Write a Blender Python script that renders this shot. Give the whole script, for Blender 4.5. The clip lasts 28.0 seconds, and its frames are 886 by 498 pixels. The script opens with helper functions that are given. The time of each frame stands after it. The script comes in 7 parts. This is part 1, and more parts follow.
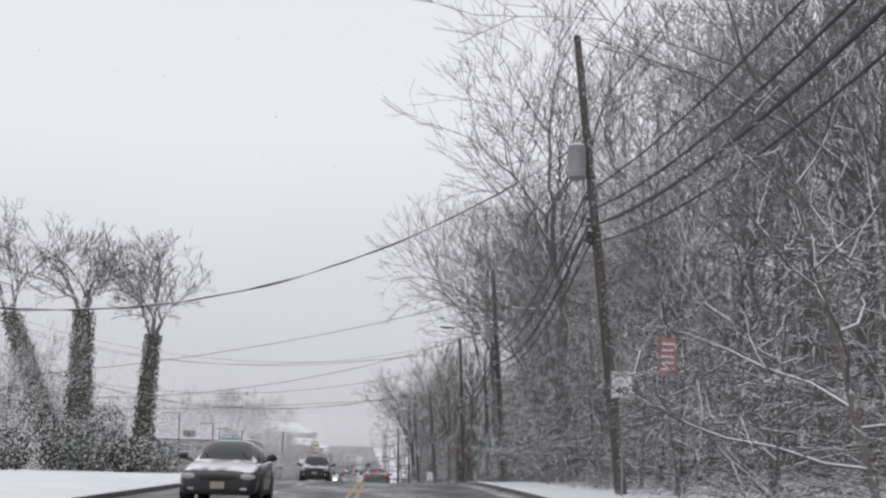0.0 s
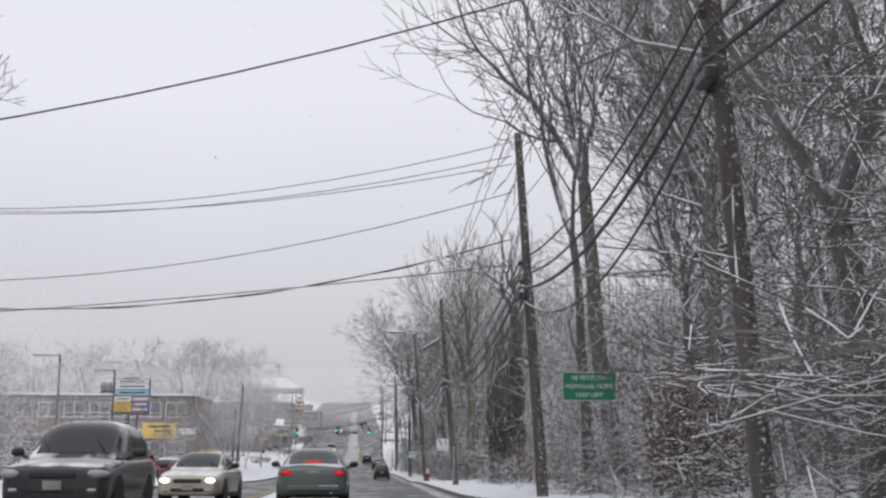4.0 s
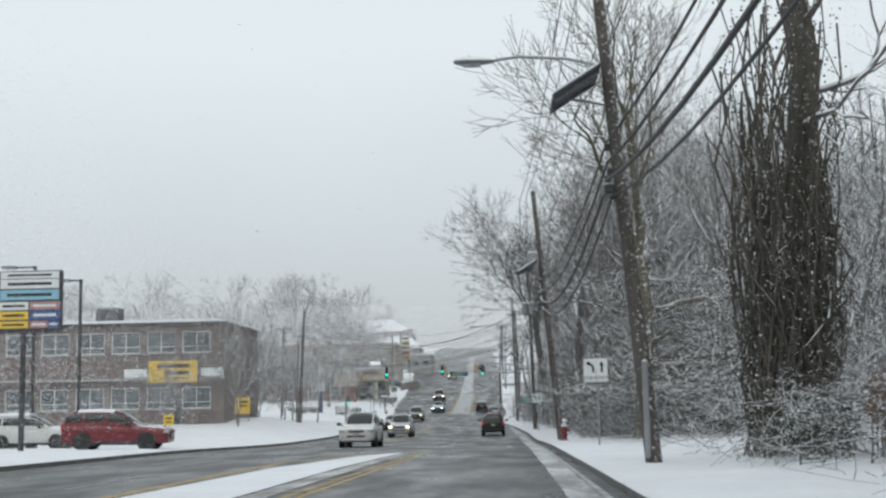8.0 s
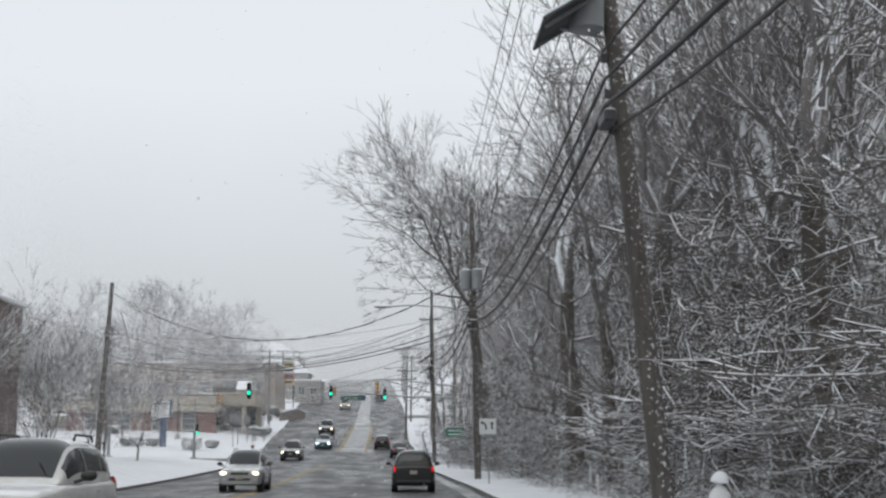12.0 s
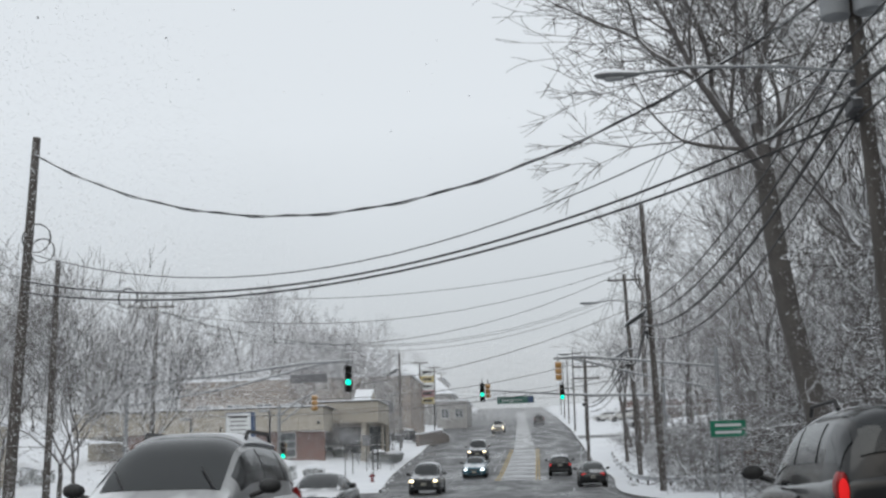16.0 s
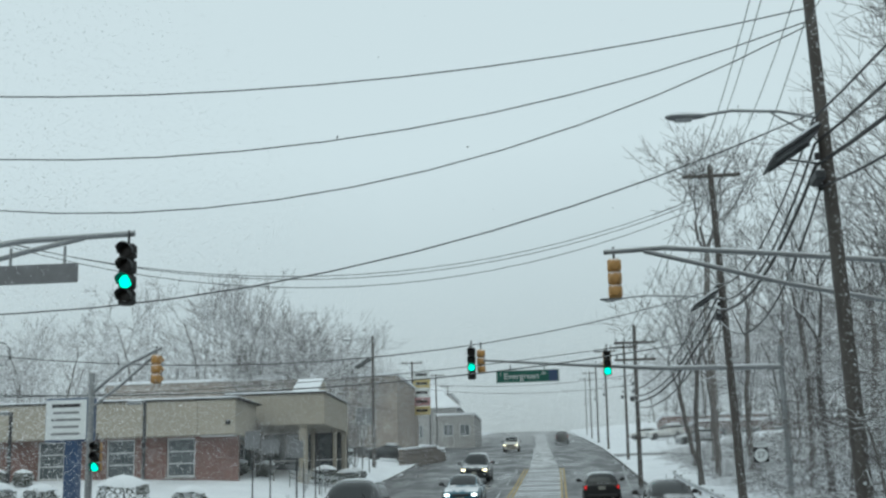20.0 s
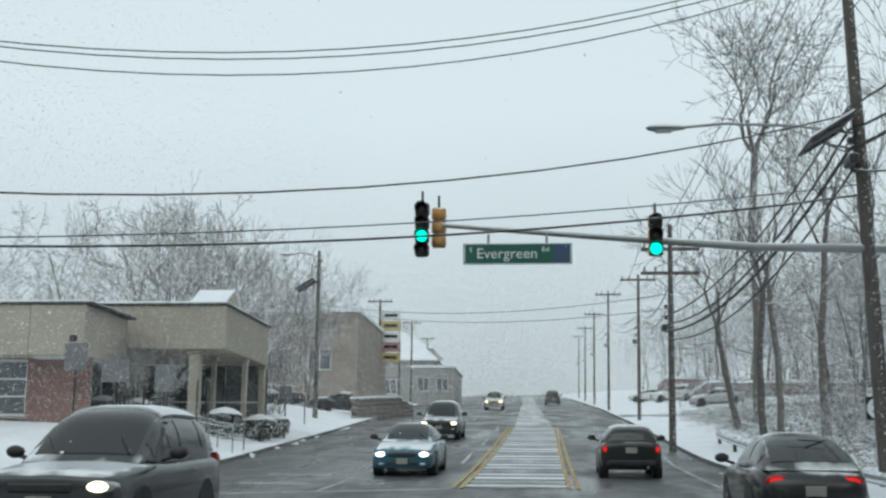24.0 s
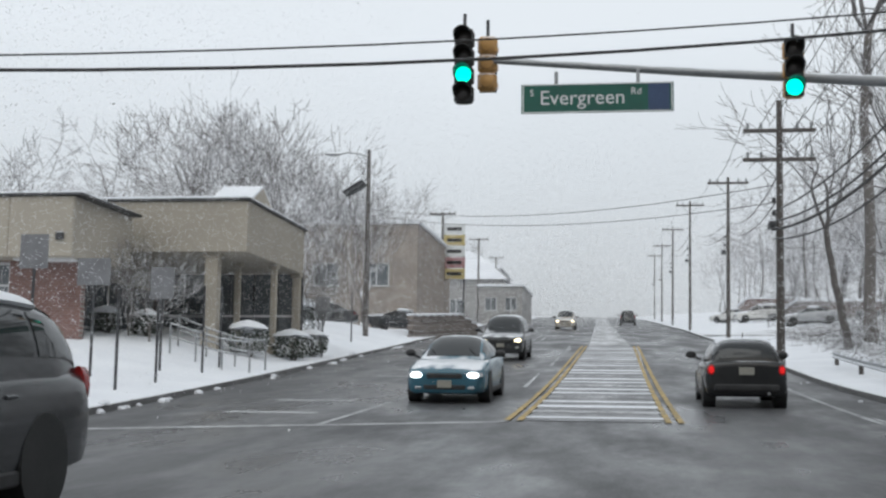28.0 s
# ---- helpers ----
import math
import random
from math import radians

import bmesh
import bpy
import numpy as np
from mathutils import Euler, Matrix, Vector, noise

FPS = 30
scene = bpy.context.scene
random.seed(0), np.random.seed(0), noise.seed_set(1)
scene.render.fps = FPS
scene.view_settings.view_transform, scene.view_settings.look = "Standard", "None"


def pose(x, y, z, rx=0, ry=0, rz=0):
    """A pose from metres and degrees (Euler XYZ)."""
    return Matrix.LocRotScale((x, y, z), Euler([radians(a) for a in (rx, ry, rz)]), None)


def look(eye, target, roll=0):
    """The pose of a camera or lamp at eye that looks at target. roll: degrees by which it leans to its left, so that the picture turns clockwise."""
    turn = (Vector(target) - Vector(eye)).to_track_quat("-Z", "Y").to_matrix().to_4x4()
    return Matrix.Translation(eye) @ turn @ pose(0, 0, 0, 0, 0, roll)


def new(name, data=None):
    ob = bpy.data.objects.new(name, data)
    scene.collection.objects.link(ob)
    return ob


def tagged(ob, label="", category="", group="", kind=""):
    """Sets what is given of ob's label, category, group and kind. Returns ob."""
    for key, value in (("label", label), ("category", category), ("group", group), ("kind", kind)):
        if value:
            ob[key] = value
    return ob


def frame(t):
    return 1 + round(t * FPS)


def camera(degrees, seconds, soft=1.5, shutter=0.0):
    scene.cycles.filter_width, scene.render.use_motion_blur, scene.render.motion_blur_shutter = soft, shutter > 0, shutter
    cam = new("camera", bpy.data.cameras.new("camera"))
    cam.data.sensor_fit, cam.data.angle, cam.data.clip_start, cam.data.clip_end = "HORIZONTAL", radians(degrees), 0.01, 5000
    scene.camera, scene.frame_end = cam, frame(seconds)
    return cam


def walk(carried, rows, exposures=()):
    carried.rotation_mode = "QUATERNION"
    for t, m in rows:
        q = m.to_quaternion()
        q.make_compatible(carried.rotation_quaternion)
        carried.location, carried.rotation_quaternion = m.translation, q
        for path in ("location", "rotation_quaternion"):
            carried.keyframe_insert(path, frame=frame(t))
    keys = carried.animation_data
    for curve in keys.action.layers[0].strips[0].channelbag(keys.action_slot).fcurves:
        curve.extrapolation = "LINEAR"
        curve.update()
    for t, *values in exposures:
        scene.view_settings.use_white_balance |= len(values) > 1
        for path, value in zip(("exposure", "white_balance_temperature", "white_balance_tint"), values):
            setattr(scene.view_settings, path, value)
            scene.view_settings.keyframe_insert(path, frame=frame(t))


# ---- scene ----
# ---------------------------------------------------------------- camera
cam = camera(39.1, 28.0, soft=2.5)
PATH = [
    (0, (0.765, -0.769, -0.237), (0.850, 0.993, 0.122), 1.40),
    (0.5, (0.420, 5.730, -0.086), (0.473, 7.492, 0.281), 1.30),
    (1, (0.299, 13.077, 0.211), (0.326, 14.839, 0.577), 1.40),
    (1.5, (0.703, 21.594, 0.831), (0.734, 23.363, 1.156), 1.60),
    (2, (1.193, 29.750, 0.879), (1.214, 31.524, 1.183), 2.50),
    (2.5, (1.706, 37.221, 0.963), (1.708, 38.995, 1.265), 3.50),
    (4.5, (2.638, 61.190, 1.973), (2.741, 62.964, 2.263), -0.50),
    (5, (2.885, 67.817, 1.933), (2.983, 69.592, 2.216), -0.60),
    (5.5, (3.003, 74.160, 1.856), (3.094, 75.937, 2.130), -0.70),
    (6, (3.426, 79.587, 1.843), (3.514, 81.368, 2.088), -0.60),
    (6.5, (3.643, 85.397, 1.792), (3.686, 87.178, 2.050), -0.30),
    (7, (3.749, 91.424, 1.736), (3.768, 93.201, 2.020), -0.70),
    (7.5, (3.839, 96.893, 1.612), (3.803, 98.678, 1.845), -1.00),
    (8, (3.836, 102.589, 1.524), (3.751, 104.373, 1.751), -1.10),
    (8.5, (3.849, 108.141, 1.540), (3.731, 109.917, 1.809), -0.80),
    (9, (3.756, 113.837, 1.472), (3.669, 115.613, 1.758), -0.80),
    (9.5, (3.513, 119.273, 1.476), (3.448, 121.050, 1.754), -0.70),
    (10, (3.328, 124.808, 1.355), (3.273, 126.585, 1.637), -0.70),
    (10.5, (3.127, 130.469, 1.351), (3.085, 132.246, 1.640), -0.30),
    (11, (2.973, 136.310, 1.285), (2.979, 138.084, 1.583), -0.10),
    (11.5, (2.715, 142.061, 1.286), (2.768, 143.836, 1.582), -0.00),
    (12, (2.174, 147.053, 1.241), (2.236, 148.830, 1.521), 0.00),
    (12.5, (2.041, 152.131, 1.083), (2.106, 153.909, 1.359), -0.50),
    (14.5, (0.436, 173.430, 0.630), (0.439, 175.204, 0.937), -1.50),
    (15, (0.083, 178.895, 0.543), (0.011, 180.666, 0.857), -1.30),
    (15.5, (-0.284, 184.216, 0.481), (-0.393, 185.981, 0.813), -1.20),
    (16, (-0.513, 189.500, 0.406), (-0.651, 191.263, 0.740), -1.60),
    (16.5, (-0.585, 194.694, 0.508), (-0.784, 196.452, 0.843), -2.00),
    (17, (-0.680, 199.633, 0.491), (-0.883, 201.389, 0.833), -2.40),
    (17.5, (-0.764, 204.480, 0.569), (-0.912, 206.241, 0.913), -2.70),
    (18, (-0.867, 209.236, 0.588), (-0.995, 210.994, 0.949), -2.70),
    (18.5, (-0.890, 213.728, 0.495), (-1.096, 215.481, 0.853), -2.10),
    (19, (-0.995, 218.093, 0.526), (-1.313, 219.829, 0.880), -0.80),
    (19.5, (-1.087, 222.073, 0.578), (-1.391, 223.811, 0.932), -0.60),
    (20, (-1.127, 225.800, 0.556), (-1.292, 227.553, 0.932), -1.40),
    (20.5, (-1.296, 229.135, 0.698), (-1.368, 230.905, 1.013), -2.60),
    (21, (-1.391, 232.704, 0.649), (-1.526, 234.482, 0.898), 0.20),
    (21.5, (-1.464, 235.765, 0.692), (-1.603, 237.533, 1.002), -0.20),
    (23.5, (-1.743, 245.549, 0.692), (-1.903, 247.308, 1.035), 0.40),
    (24, (-1.801, 247.892, 0.762), (-1.956, 249.655, 1.089), 0.50),
    (24.5, (-1.824, 249.772, 0.860), (-1.978, 251.529, 1.217), -0.30),
    (25, (-1.875, 251.211, 0.852), (-2.007, 252.984, 1.130), -0.90),
    (25.5, (-1.921, 252.342, 0.802), (-2.028, 254.116, 1.090), -0.60),
    (26, (-1.932, 253.155, 0.797), (-2.019, 254.930, 1.079), -0.90),
    (26.5, (-1.943, 253.983, 0.830), (-2.004, 255.757, 1.129), -1.40),
    (27, (-1.944, 254.570, 0.857), (-2.001, 256.338, 1.183), -1.70),
    (27.5, (-2.016, 255.447, 0.876), (-2.156, 257.218, 1.165), -0.60),
    (28, (-2.154, 256.248, 0.886), (-2.412, 258.016, 1.104), 0.80),]
walk(cam, [(t, look(eye, target, roll)) for t, eye, target, roll in PATH], [
    (0.0, 0.0, 6480, 13), (5.5, 0.0, 6480, 13), (8.0, 0.0, 6300, 3), (10.5, 0.0, 6300, 4), (12.0, 0.0, 6400, 7), (15.0, 0.0, 6450, 9), (16.0, -0.07, 6350, 6), (17.0, 0.02, 6300, 5), (19.0, -0.1, 6030, -3), (20.0, -0.2, 5920, -7), (21.0, 0.02, 6150, 3), (23.5, -0.06, 6060, -3), (25.0, -0.08, 6010, -4), (26.0, 0.0, 6100, -1), (27.0, -0.07, 6110, 0), (28.0, 0.02, 6300, 6)])

# ---------------------------------------------------------------- light
world = bpy.data.worlds.new("overcast_sky")
scene.world = world
world.use_nodes = True
wn, wl = world.node_tree.nodes, world.node_tree.links
sky = wn.new("ShaderNodeTexSky")
sky.sky_type, sky.sun_disc = "NISHITA", False
sky.sun_elevation, sky.sun_rotation = radians(35), radians(160)
sky.dust_density, sky.air_density = 6.0, 1.0
cloud = wn.new("ShaderNodeTexNoise")
cloud.inputs["Scale"].default_value = 2.2
cloud.inputs["Detail"].default_value = 5
where, rise, lift = wn.new("ShaderNodeTexCoord"), wn.new("ShaderNodeSeparateXYZ"), wn.new("ShaderNodeMath")
wl.new(where.outputs["Generated"], cloud.inputs["Vector"])
wl.new(where.outputs["Generated"], rise.inputs[0])
lift.operation = "MULTIPLY_ADD"
lift.inputs[1].default_value = 0.10
wl.new(cloud.outputs["Fac"], lift.inputs[0])
wl.new(rise.outputs["Z"], lift.inputs[2])
ramp = wn.new("ShaderNodeValToRGB")
ramp.color_ramp.elements[0].position, ramp.color_ramp.elements[0].color = 0.05, (0.50, 0.51, 0.535, 1)
ramp.color_ramp.elements[1].position, ramp.color_ramp.elements[1].color = 0.33, (0.79, 0.80, 0.83, 1)
haze = wn.new("ShaderNodeMixRGB")
haze.inputs[0].default_value = 0.985      # a closed layer of cloud before the blue
wl.new(lift.outputs[0], ramp.inputs[0])
wl.new(sky.outputs[0], haze.inputs[1])
wl.new(ramp.outputs[0], haze.inputs[2])
wl.new(haze.outputs[0], wn["Background"].inputs[0])
wn["Background"].inputs[1].default_value = 1.0
sun = new("sun", bpy.data.lights.new("sun", "SUN"))
sun.data.energy, sun.data.angle, sun.data.color = 0.5, radians(40), (1.0, 0.98, 0.95)
sun.matrix_world = look((0, 0, 50), (12, 30, 0))

# ---------------------------------------------------------------- materials


def material(name, base, rough=0.8, metal=0.0, second=None, scale=3.0, fine=40.0, amount=0.5, bump=0.2, spec=0.4,
             snow=0.0, snow_low=0.35, emit=0.0, random_tone=0.0, stretch=None, coat=0.0):
    """Two scales of variation on a base colour, with fine relief; snow: how far it lies on faces that look up."""
    m = bpy.data.materials.new(name)
    m.use_nodes = True
    n, l = m.node_tree.nodes, m.node_tree.links
    b = n["Principled BSDF"]
    b.inputs["Roughness"].default_value = rough
    b.inputs["Metallic"].default_value = metal
    b.inputs["Specular IOR Level"].default_value = spec
    b.inputs["Coat Weight"].default_value = coat
    if emit:
        b.inputs["Base Color"].default_value = (*base, 1)
        b.inputs["Emission Color"].default_value = (*base, 1)
        b.inputs["Emission Strength"].default_value = emit
        return m
    tex = n.new("ShaderNodeTexCoord")
    mapping = n.new("ShaderNodeMapping")
    if stretch:
        mapping.inputs["Scale"].default_value = stretch
    l.new(tex.outputs["Object"], mapping.inputs[0])
    big, small = n.new("ShaderNodeTexNoise"), n.new("ShaderNodeTexNoise")
    big.inputs["Scale"].default_value, small.inputs["Scale"].default_value = scale, fine
    big.inputs["Detail"].default_value = small.inputs["Detail"].default_value = 3
    for node in (big, small):
        l.new(mapping.outputs[0], node.inputs["Vector"])
    second = second or tuple(c * 0.6 for c in base)
    mix = n.new("ShaderNodeMixRGB")
    add = n.new("ShaderNodeMath")
    add.operation = "MULTIPLY_ADD"
    l.new(small.outputs["Fac"], add.inputs[0])
    add.inputs[1].default_value = 0.6
    l.new(big.outputs["Fac"], add.inputs[2])
    rng = n.new("ShaderNodeMapRange")
    rng.inputs["From Min"].default_value, rng.inputs["From Max"].default_value = 0.55, 1.05
    rng.inputs["To Max"].default_value = amount * 2
    l.new(add.outputs[0], rng.inputs["Value"])
    l.new(rng.outputs[0], mix.inputs[0])
    mix.inputs[1].default_value, mix.inputs[2].default_value = (*base, 1), (*second, 1)
    colour = mix.outputs[0]
    if random_tone:
        info, hsv, r2 = n.new("ShaderNodeObjectInfo"), n.new("ShaderNodeHueSaturation"), n.new("ShaderNodeMapRange")
        l.new(info.outputs["Random"], r2.inputs["Value"])
        r2.inputs["To Min"].default_value, r2.inputs["To Max"].default_value = 1 - random_tone, 1 + random_tone
        l.new(r2.outputs[0], hsv.inputs["Value"])
        l.new(colour, hsv.inputs["Color"])
        colour = hsv.outputs[0]
    if snow:
        geo, sep, up, lay = (n.new(k) for k in ("ShaderNodeNewGeometry", "ShaderNodeSeparateXYZ", "ShaderNodeMath", "ShaderNodeMapRange"))
        l.new(geo.outputs["Normal"], sep.inputs[0])
        up.operation = "MULTIPLY_ADD"
        l.new(big.outputs["Fac"], up.inputs[0])
        up.inputs[1].default_value = 0.9
        l.new(sep.outputs["Z"], up.inputs[2])
        lay.inputs["From Min"].default_value, lay.inputs["From Max"].default_value = snow_low + 0.4, snow_low + 0.55
        lay.inputs["To Max"].default_value = snow
        l.new(up.outputs[0], lay.inputs["Value"])
        over = n.new("ShaderNodeMixRGB")
        l.new(lay.outputs[0], over.inputs[0])
        l.new(colour, over.inputs[1])
        over.inputs[2].default_value = (0.80, 0.82, 0.85, 1)
        colour = over.outputs[0]
    l.new(colour, b.inputs["Base Color"])
    if bump:
        bp = n.new("ShaderNodeBump")
        bp.inputs["Strength"].default_value, bp.inputs["Distance"].default_value = bump, 0.02
        l.new(add.outputs[0], bp.inputs["Height"])
        l.new(bp.outputs[0], b.inputs["Normal"])
    return m


ASPHALT = material("wet_asphalt", (0.054, 0.055, 0.058), 0.46, second=(0.12, 0.122, 0.126), scale=0.35, fine=30, amount=0.5, bump=0.25, stretch=(1, 0.12, 1))
def slush(m, streak, cover, tone):
    """Worn patches of slush and wet sheen, drawn out along the road."""
    n, l = m.node_tree.nodes, m.node_tree.links
    b = n["Principled BSDF"]
    base = b.inputs["Base Color"].links[0].from_socket
    tex = n.new("ShaderNodeTexCoord")

    def field(scale, size, lo, hi, detail=6):
        mp, no, rg = n.new("ShaderNodeMapping"), n.new("ShaderNodeTexNoise"), n.new("ShaderNodeMapRange")
        mp.inputs["Scale"].default_value = scale
        no.inputs["Scale"].default_value, no.inputs["Detail"].default_value, no.inputs["Roughness"].default_value = size, detail, 0.62
        rg.inputs["From Min"].default_value, rg.inputs["From Max"].default_value = lo, hi
        l.new(tex.outputs["Object"], mp.inputs[0])
        l.new(mp.outputs[0], no.inputs["Vector"])
        l.new(no.outputs["Fac"], rg.inputs["Value"])
        return rg.outputs[0]
    patches = field((1, streak, 1), 0.9, cover, cover + 0.16)
    tracks = field((1, 0.03, 1), 1.6, 0.42, 0.66, 3)
    wet = field((1, 0.3, 1), 0.5, 0.38, 0.62)
    dark, light = n.new("ShaderNodeMixRGB"), n.new("ShaderNodeMixRGB")
    dark.blend_type, dark.inputs[2].default_value = "MULTIPLY", (0.70, 0.70, 0.71, 1)
    l.new(tracks, dark.inputs[0])
    l.new(base, dark.inputs[1])
    l.new(patches, light.inputs[0])
    l.new(dark.outputs[0], light.inputs[1])
    light.inputs[2].default_value = (*tone, 1)
    l.new(light.outputs[0], b.inputs["Base Color"])
    gloss = n.new("ShaderNodeMapRange")
    gloss.inputs["To Min"].default_value, gloss.inputs["To Max"].default_value = 0.62, 0.26
    l.new(wet, gloss.inputs["Value"])
    l.new(gloss.outputs[0], b.inputs["Roughness"])


slush(ASPHALT, 0.25, 0.60, (0.16, 0.163, 0.168))
SNOW = material("snow", (0.80, 0.82, 0.85), 0.9, second=(0.66, 0.68, 0.72), scale=0.5, fine=9, amount=0.35, bump=0.6, spec=0.2)
FLAKE = material("fresh_flakes", (0.92, 0.93, 0.95), 0.9, second=(0.88, 0.89, 0.91), scale=0.5, fine=9, amount=0.3, bump=0, spec=0.1)
GREYSLUSH = material("thin_grey_slush", (0.34, 0.345, 0.355), 0.6, second=(0.16, 0.163, 0.168), scale=1.3, fine=9, amount=0.6, bump=0.4, stretch=(1, 0.4, 1))
SLUSH = material("slushy_snow", (0.66, 0.67, 0.69), 0.7, second=(0.24, 0.245, 0.25), scale=1.1, fine=7, amount=0.6, bump=0.5, stretch=(1, 0.3, 1))
BARK = material("snowy_bark", (0.105, 0.097, 0.092), 0.95, second=(0.165, 0.152, 0.142), scale=2, fine=18, bump=0.6, snow=0.95, snow_low=0.32, random_tone=0.25)
TWIG = material("snow_dusted_twigs", (0.115, 0.106, 0.103), 0.95, second=(0.19, 0.178, 0.174), scale=1.5, fine=8, bump=0, snow=0.95, snow_low=0.20, random_tone=0.2)
TANGLE = material("dark_brambles", (0.060, 0.054, 0.050), 0.95, second=(0.12, 0.108, 0.10), scale=1.5, fine=8, bump=0, snow=0.85, snow_low=0.30)
# snowy far twigs; the paler base colour carries the distance haze
HAZETWIG = material("haze_paled_far_twigs", (0.24, 0.235, 0.24), 0.95, second=(0.36, 0.355, 0.36), scale=0.6, fine=5, bump=0, snow=0.9, snow_low=0.30, random_tone=0.15)
VINE = material("vine_covered_bark", (0.068, 0.062, 0.055), 0.95, second=(0.14, 0.127, 0.11), scale=5, fine=25, bump=0.8, snow=0.8, snow_low=0.55)
IVY = material("ivy_leaves", (0.045, 0.055, 0.04), 0.7, second=(0.10, 0.10, 0.08), scale=3, fine=14, bump=0.3, snow=0.8, snow_low=0.62)
LEAF = material("dry_brown_leaves", (0.13, 0.085, 0.068), 0.85, second=(0.21, 0.155, 0.125), scale=3, fine=12, bump=0.2, snow=0.9, snow_low=0.62)
EVERGREEN = material("snowy_evergreen", (0.05, 0.065, 0.05), 0.85, second=(0.09, 0.10, 0.085), scale=3, fine=14, bump=0.2, snow=0.95, snow_low=0.45)
POLE = material("weathered_pole", (0.080, 0.073, 0.068), 0.9, second=(0.14, 0.128, 0.12), scale=2.0, fine=20, bump=0.6, stretch=(3, 3, 0.4))
WET_POLE = material("snow_flecked_pole", (0.070, 0.062, 0.057), 0.9, second=(0.125, 0.113, 0.104), scale=2.0, fine=20, bump=0.6, stretch=(3, 3, 0.5), snow=0.9, snow_low=0.30)


def flecks(m, size, low, cover=0.9, wind=(0.45, -0.85, 0.1)):
    """Wet snow that the wind has stuck in flecks to the weather side."""
    n, l = m.node_tree.nodes, m.node_tree.links
    b = n["Principled BSDF"]
    base = b.inputs["Base Color"].links[0].from_socket
    tex, geo, no, dot, sums, rg, over = (n.new("ShaderNode" + k) for k in ("TexCoord", "NewGeometry", "TexNoise", "VectorMath", "Math", "MapRange", "MixRGB"))
    no.inputs["Scale"].default_value, no.inputs["Detail"].default_value, no.inputs["Roughness"].default_value = size, 4, 0.6
    l.new(tex.outputs["Object"], no.inputs["Vector"])
    dot.operation, dot.inputs[1].default_value = "DOT_PRODUCT", wind
    l.new(geo.outputs["Normal"], dot.inputs[0])
    sums.operation, sums.inputs[1].default_value = "MULTIPLY_ADD", 0.13
    l.new(dot.outputs["Value"], sums.inputs[0])
    l.new(no.outputs["Fac"], sums.inputs[2])
    rg.inputs["From Min"].default_value, rg.inputs["From Max"].default_value, rg.inputs["To Max"].default_value = low, low + 0.05, cover
    l.new(sums.outputs[0], rg.inputs["Value"])
    l.new(rg.outputs[0], over.inputs[0])
    l.new(base, over.inputs[1])
    over.inputs[2].default_value = (0.80, 0.82, 0.85, 1)
    l.new(over.outputs[0], b.inputs["Base Color"])


flecks(WET_POLE, 13.0, 0.695, 0.75)
flecks(BARK, 8.0, 0.71, 0.75)
WIRE = material("black_cable", (0.04, 0.04, 0.042), 0.6, snow=0.85, snow_low=0.38, bump=0, scale=2)
STEEL = material("galvanised_steel", (0.36, 0.37, 0.38), 0.45, 0.6, second=(0.26, 0.27, 0.28), scale=2, fine=18, bump=0.1, snow=0.8, snow_low=0.55)
DARKSTEEL = material("dark_steel", (0.05, 0.052, 0.055), 0.5, 0.4, second=(0.09, 0.09, 0.095), scale=3, bump=0.1, snow=0.7, snow_low=0.6)
GREYTANK = material("grey_enamel", (0.30, 0.31, 0.32), 0.5, second=(0.22, 0.23, 0.24), scale=2, bump=0.1, snow=0.9, snow_low=0.5)
LAMPHEAD = material("lamp_head_grey", (0.28, 0.29, 0.30), 0.5, second=(0.2, 0.21, 0.22), scale=4, bump=0.1, snow=0.95, snow_low=0.2)
DARKBRICK = material("brown_brick", (0.16, 0.105, 0.095), 0.9, second=(0.22, 0.15, 0.13), scale=0.8, fine=18, bump=0.4, random_tone=0.12)
STUCCO = material("beige_stucco", (0.41, 0.375, 0.315), 0.9, second=(0.33, 0.305, 0.26), scale=0.6, fine=24, amount=0.4, bump=0.25)
WETKERB = material("wet_kerb_concrete", (0.11, 0.11, 0.11), 0.7, second=(0.19, 0.188, 0.185), scale=1.4, fine=18, bump=0.3, snow=0.9, snow_low=0.6)
CONCRETE = material("concrete", (0.36, 0.355, 0.345), 0.9, second=(0.26, 0.255, 0.25), scale=1, fine=22, bump=0.3, snow=0.9, snow_low=0.5)
BLOCKSTONE = material("brown_block_stone", (0.22, 0.19, 0.17), 0.9, second=(0.15, 0.13, 0.12), scale=2, fine=22, bump=0.4, snow=0.9, snow_low=0.5, random_tone=0.15)
WHITEPAINT = material("white_paint", (0.72, 0.73, 0.74), 0.6, second=(0.58, 0.59, 0.6), scale=3, bump=0.1)
YELLOW = material("worn_yellow_paint", (0.56, 0.39, 0.12), 0.7, second=(0.27, 0.22, 0.13), scale=2.2, fine=16, amount=0.6, bump=0.2)
ROADWHITE = material("white_road_paint", (0.52, 0.53, 0.54), 0.7, second=(0.24, 0.245, 0.25), scale=1.5, fine=12, amount=0.6, bump=0.1)
SIGNGREEN = material("green_sign_sheet", (0.02, 0.22, 0.13), 0.45, second=(0.025, 0.17, 0.10), scale=2, fine=12, bump=0)
DARKGREEN = material("dark_green_sign_sheet", (0.018, 0.115, 0.085), 0.5, second=(0.02, 0.09, 0.07), scale=2, fine=12, bump=0)
SIGNWHITE = material("white_sign_sheet", (0.74, 0.76, 0.76), 0.45, second=(0.62, 0.64, 0.65), scale=2, fine=12, bump=0)
SIGNBLACK = material("black_sign_ink", (0.02, 0.02, 0.022), 0.5, bump=0)
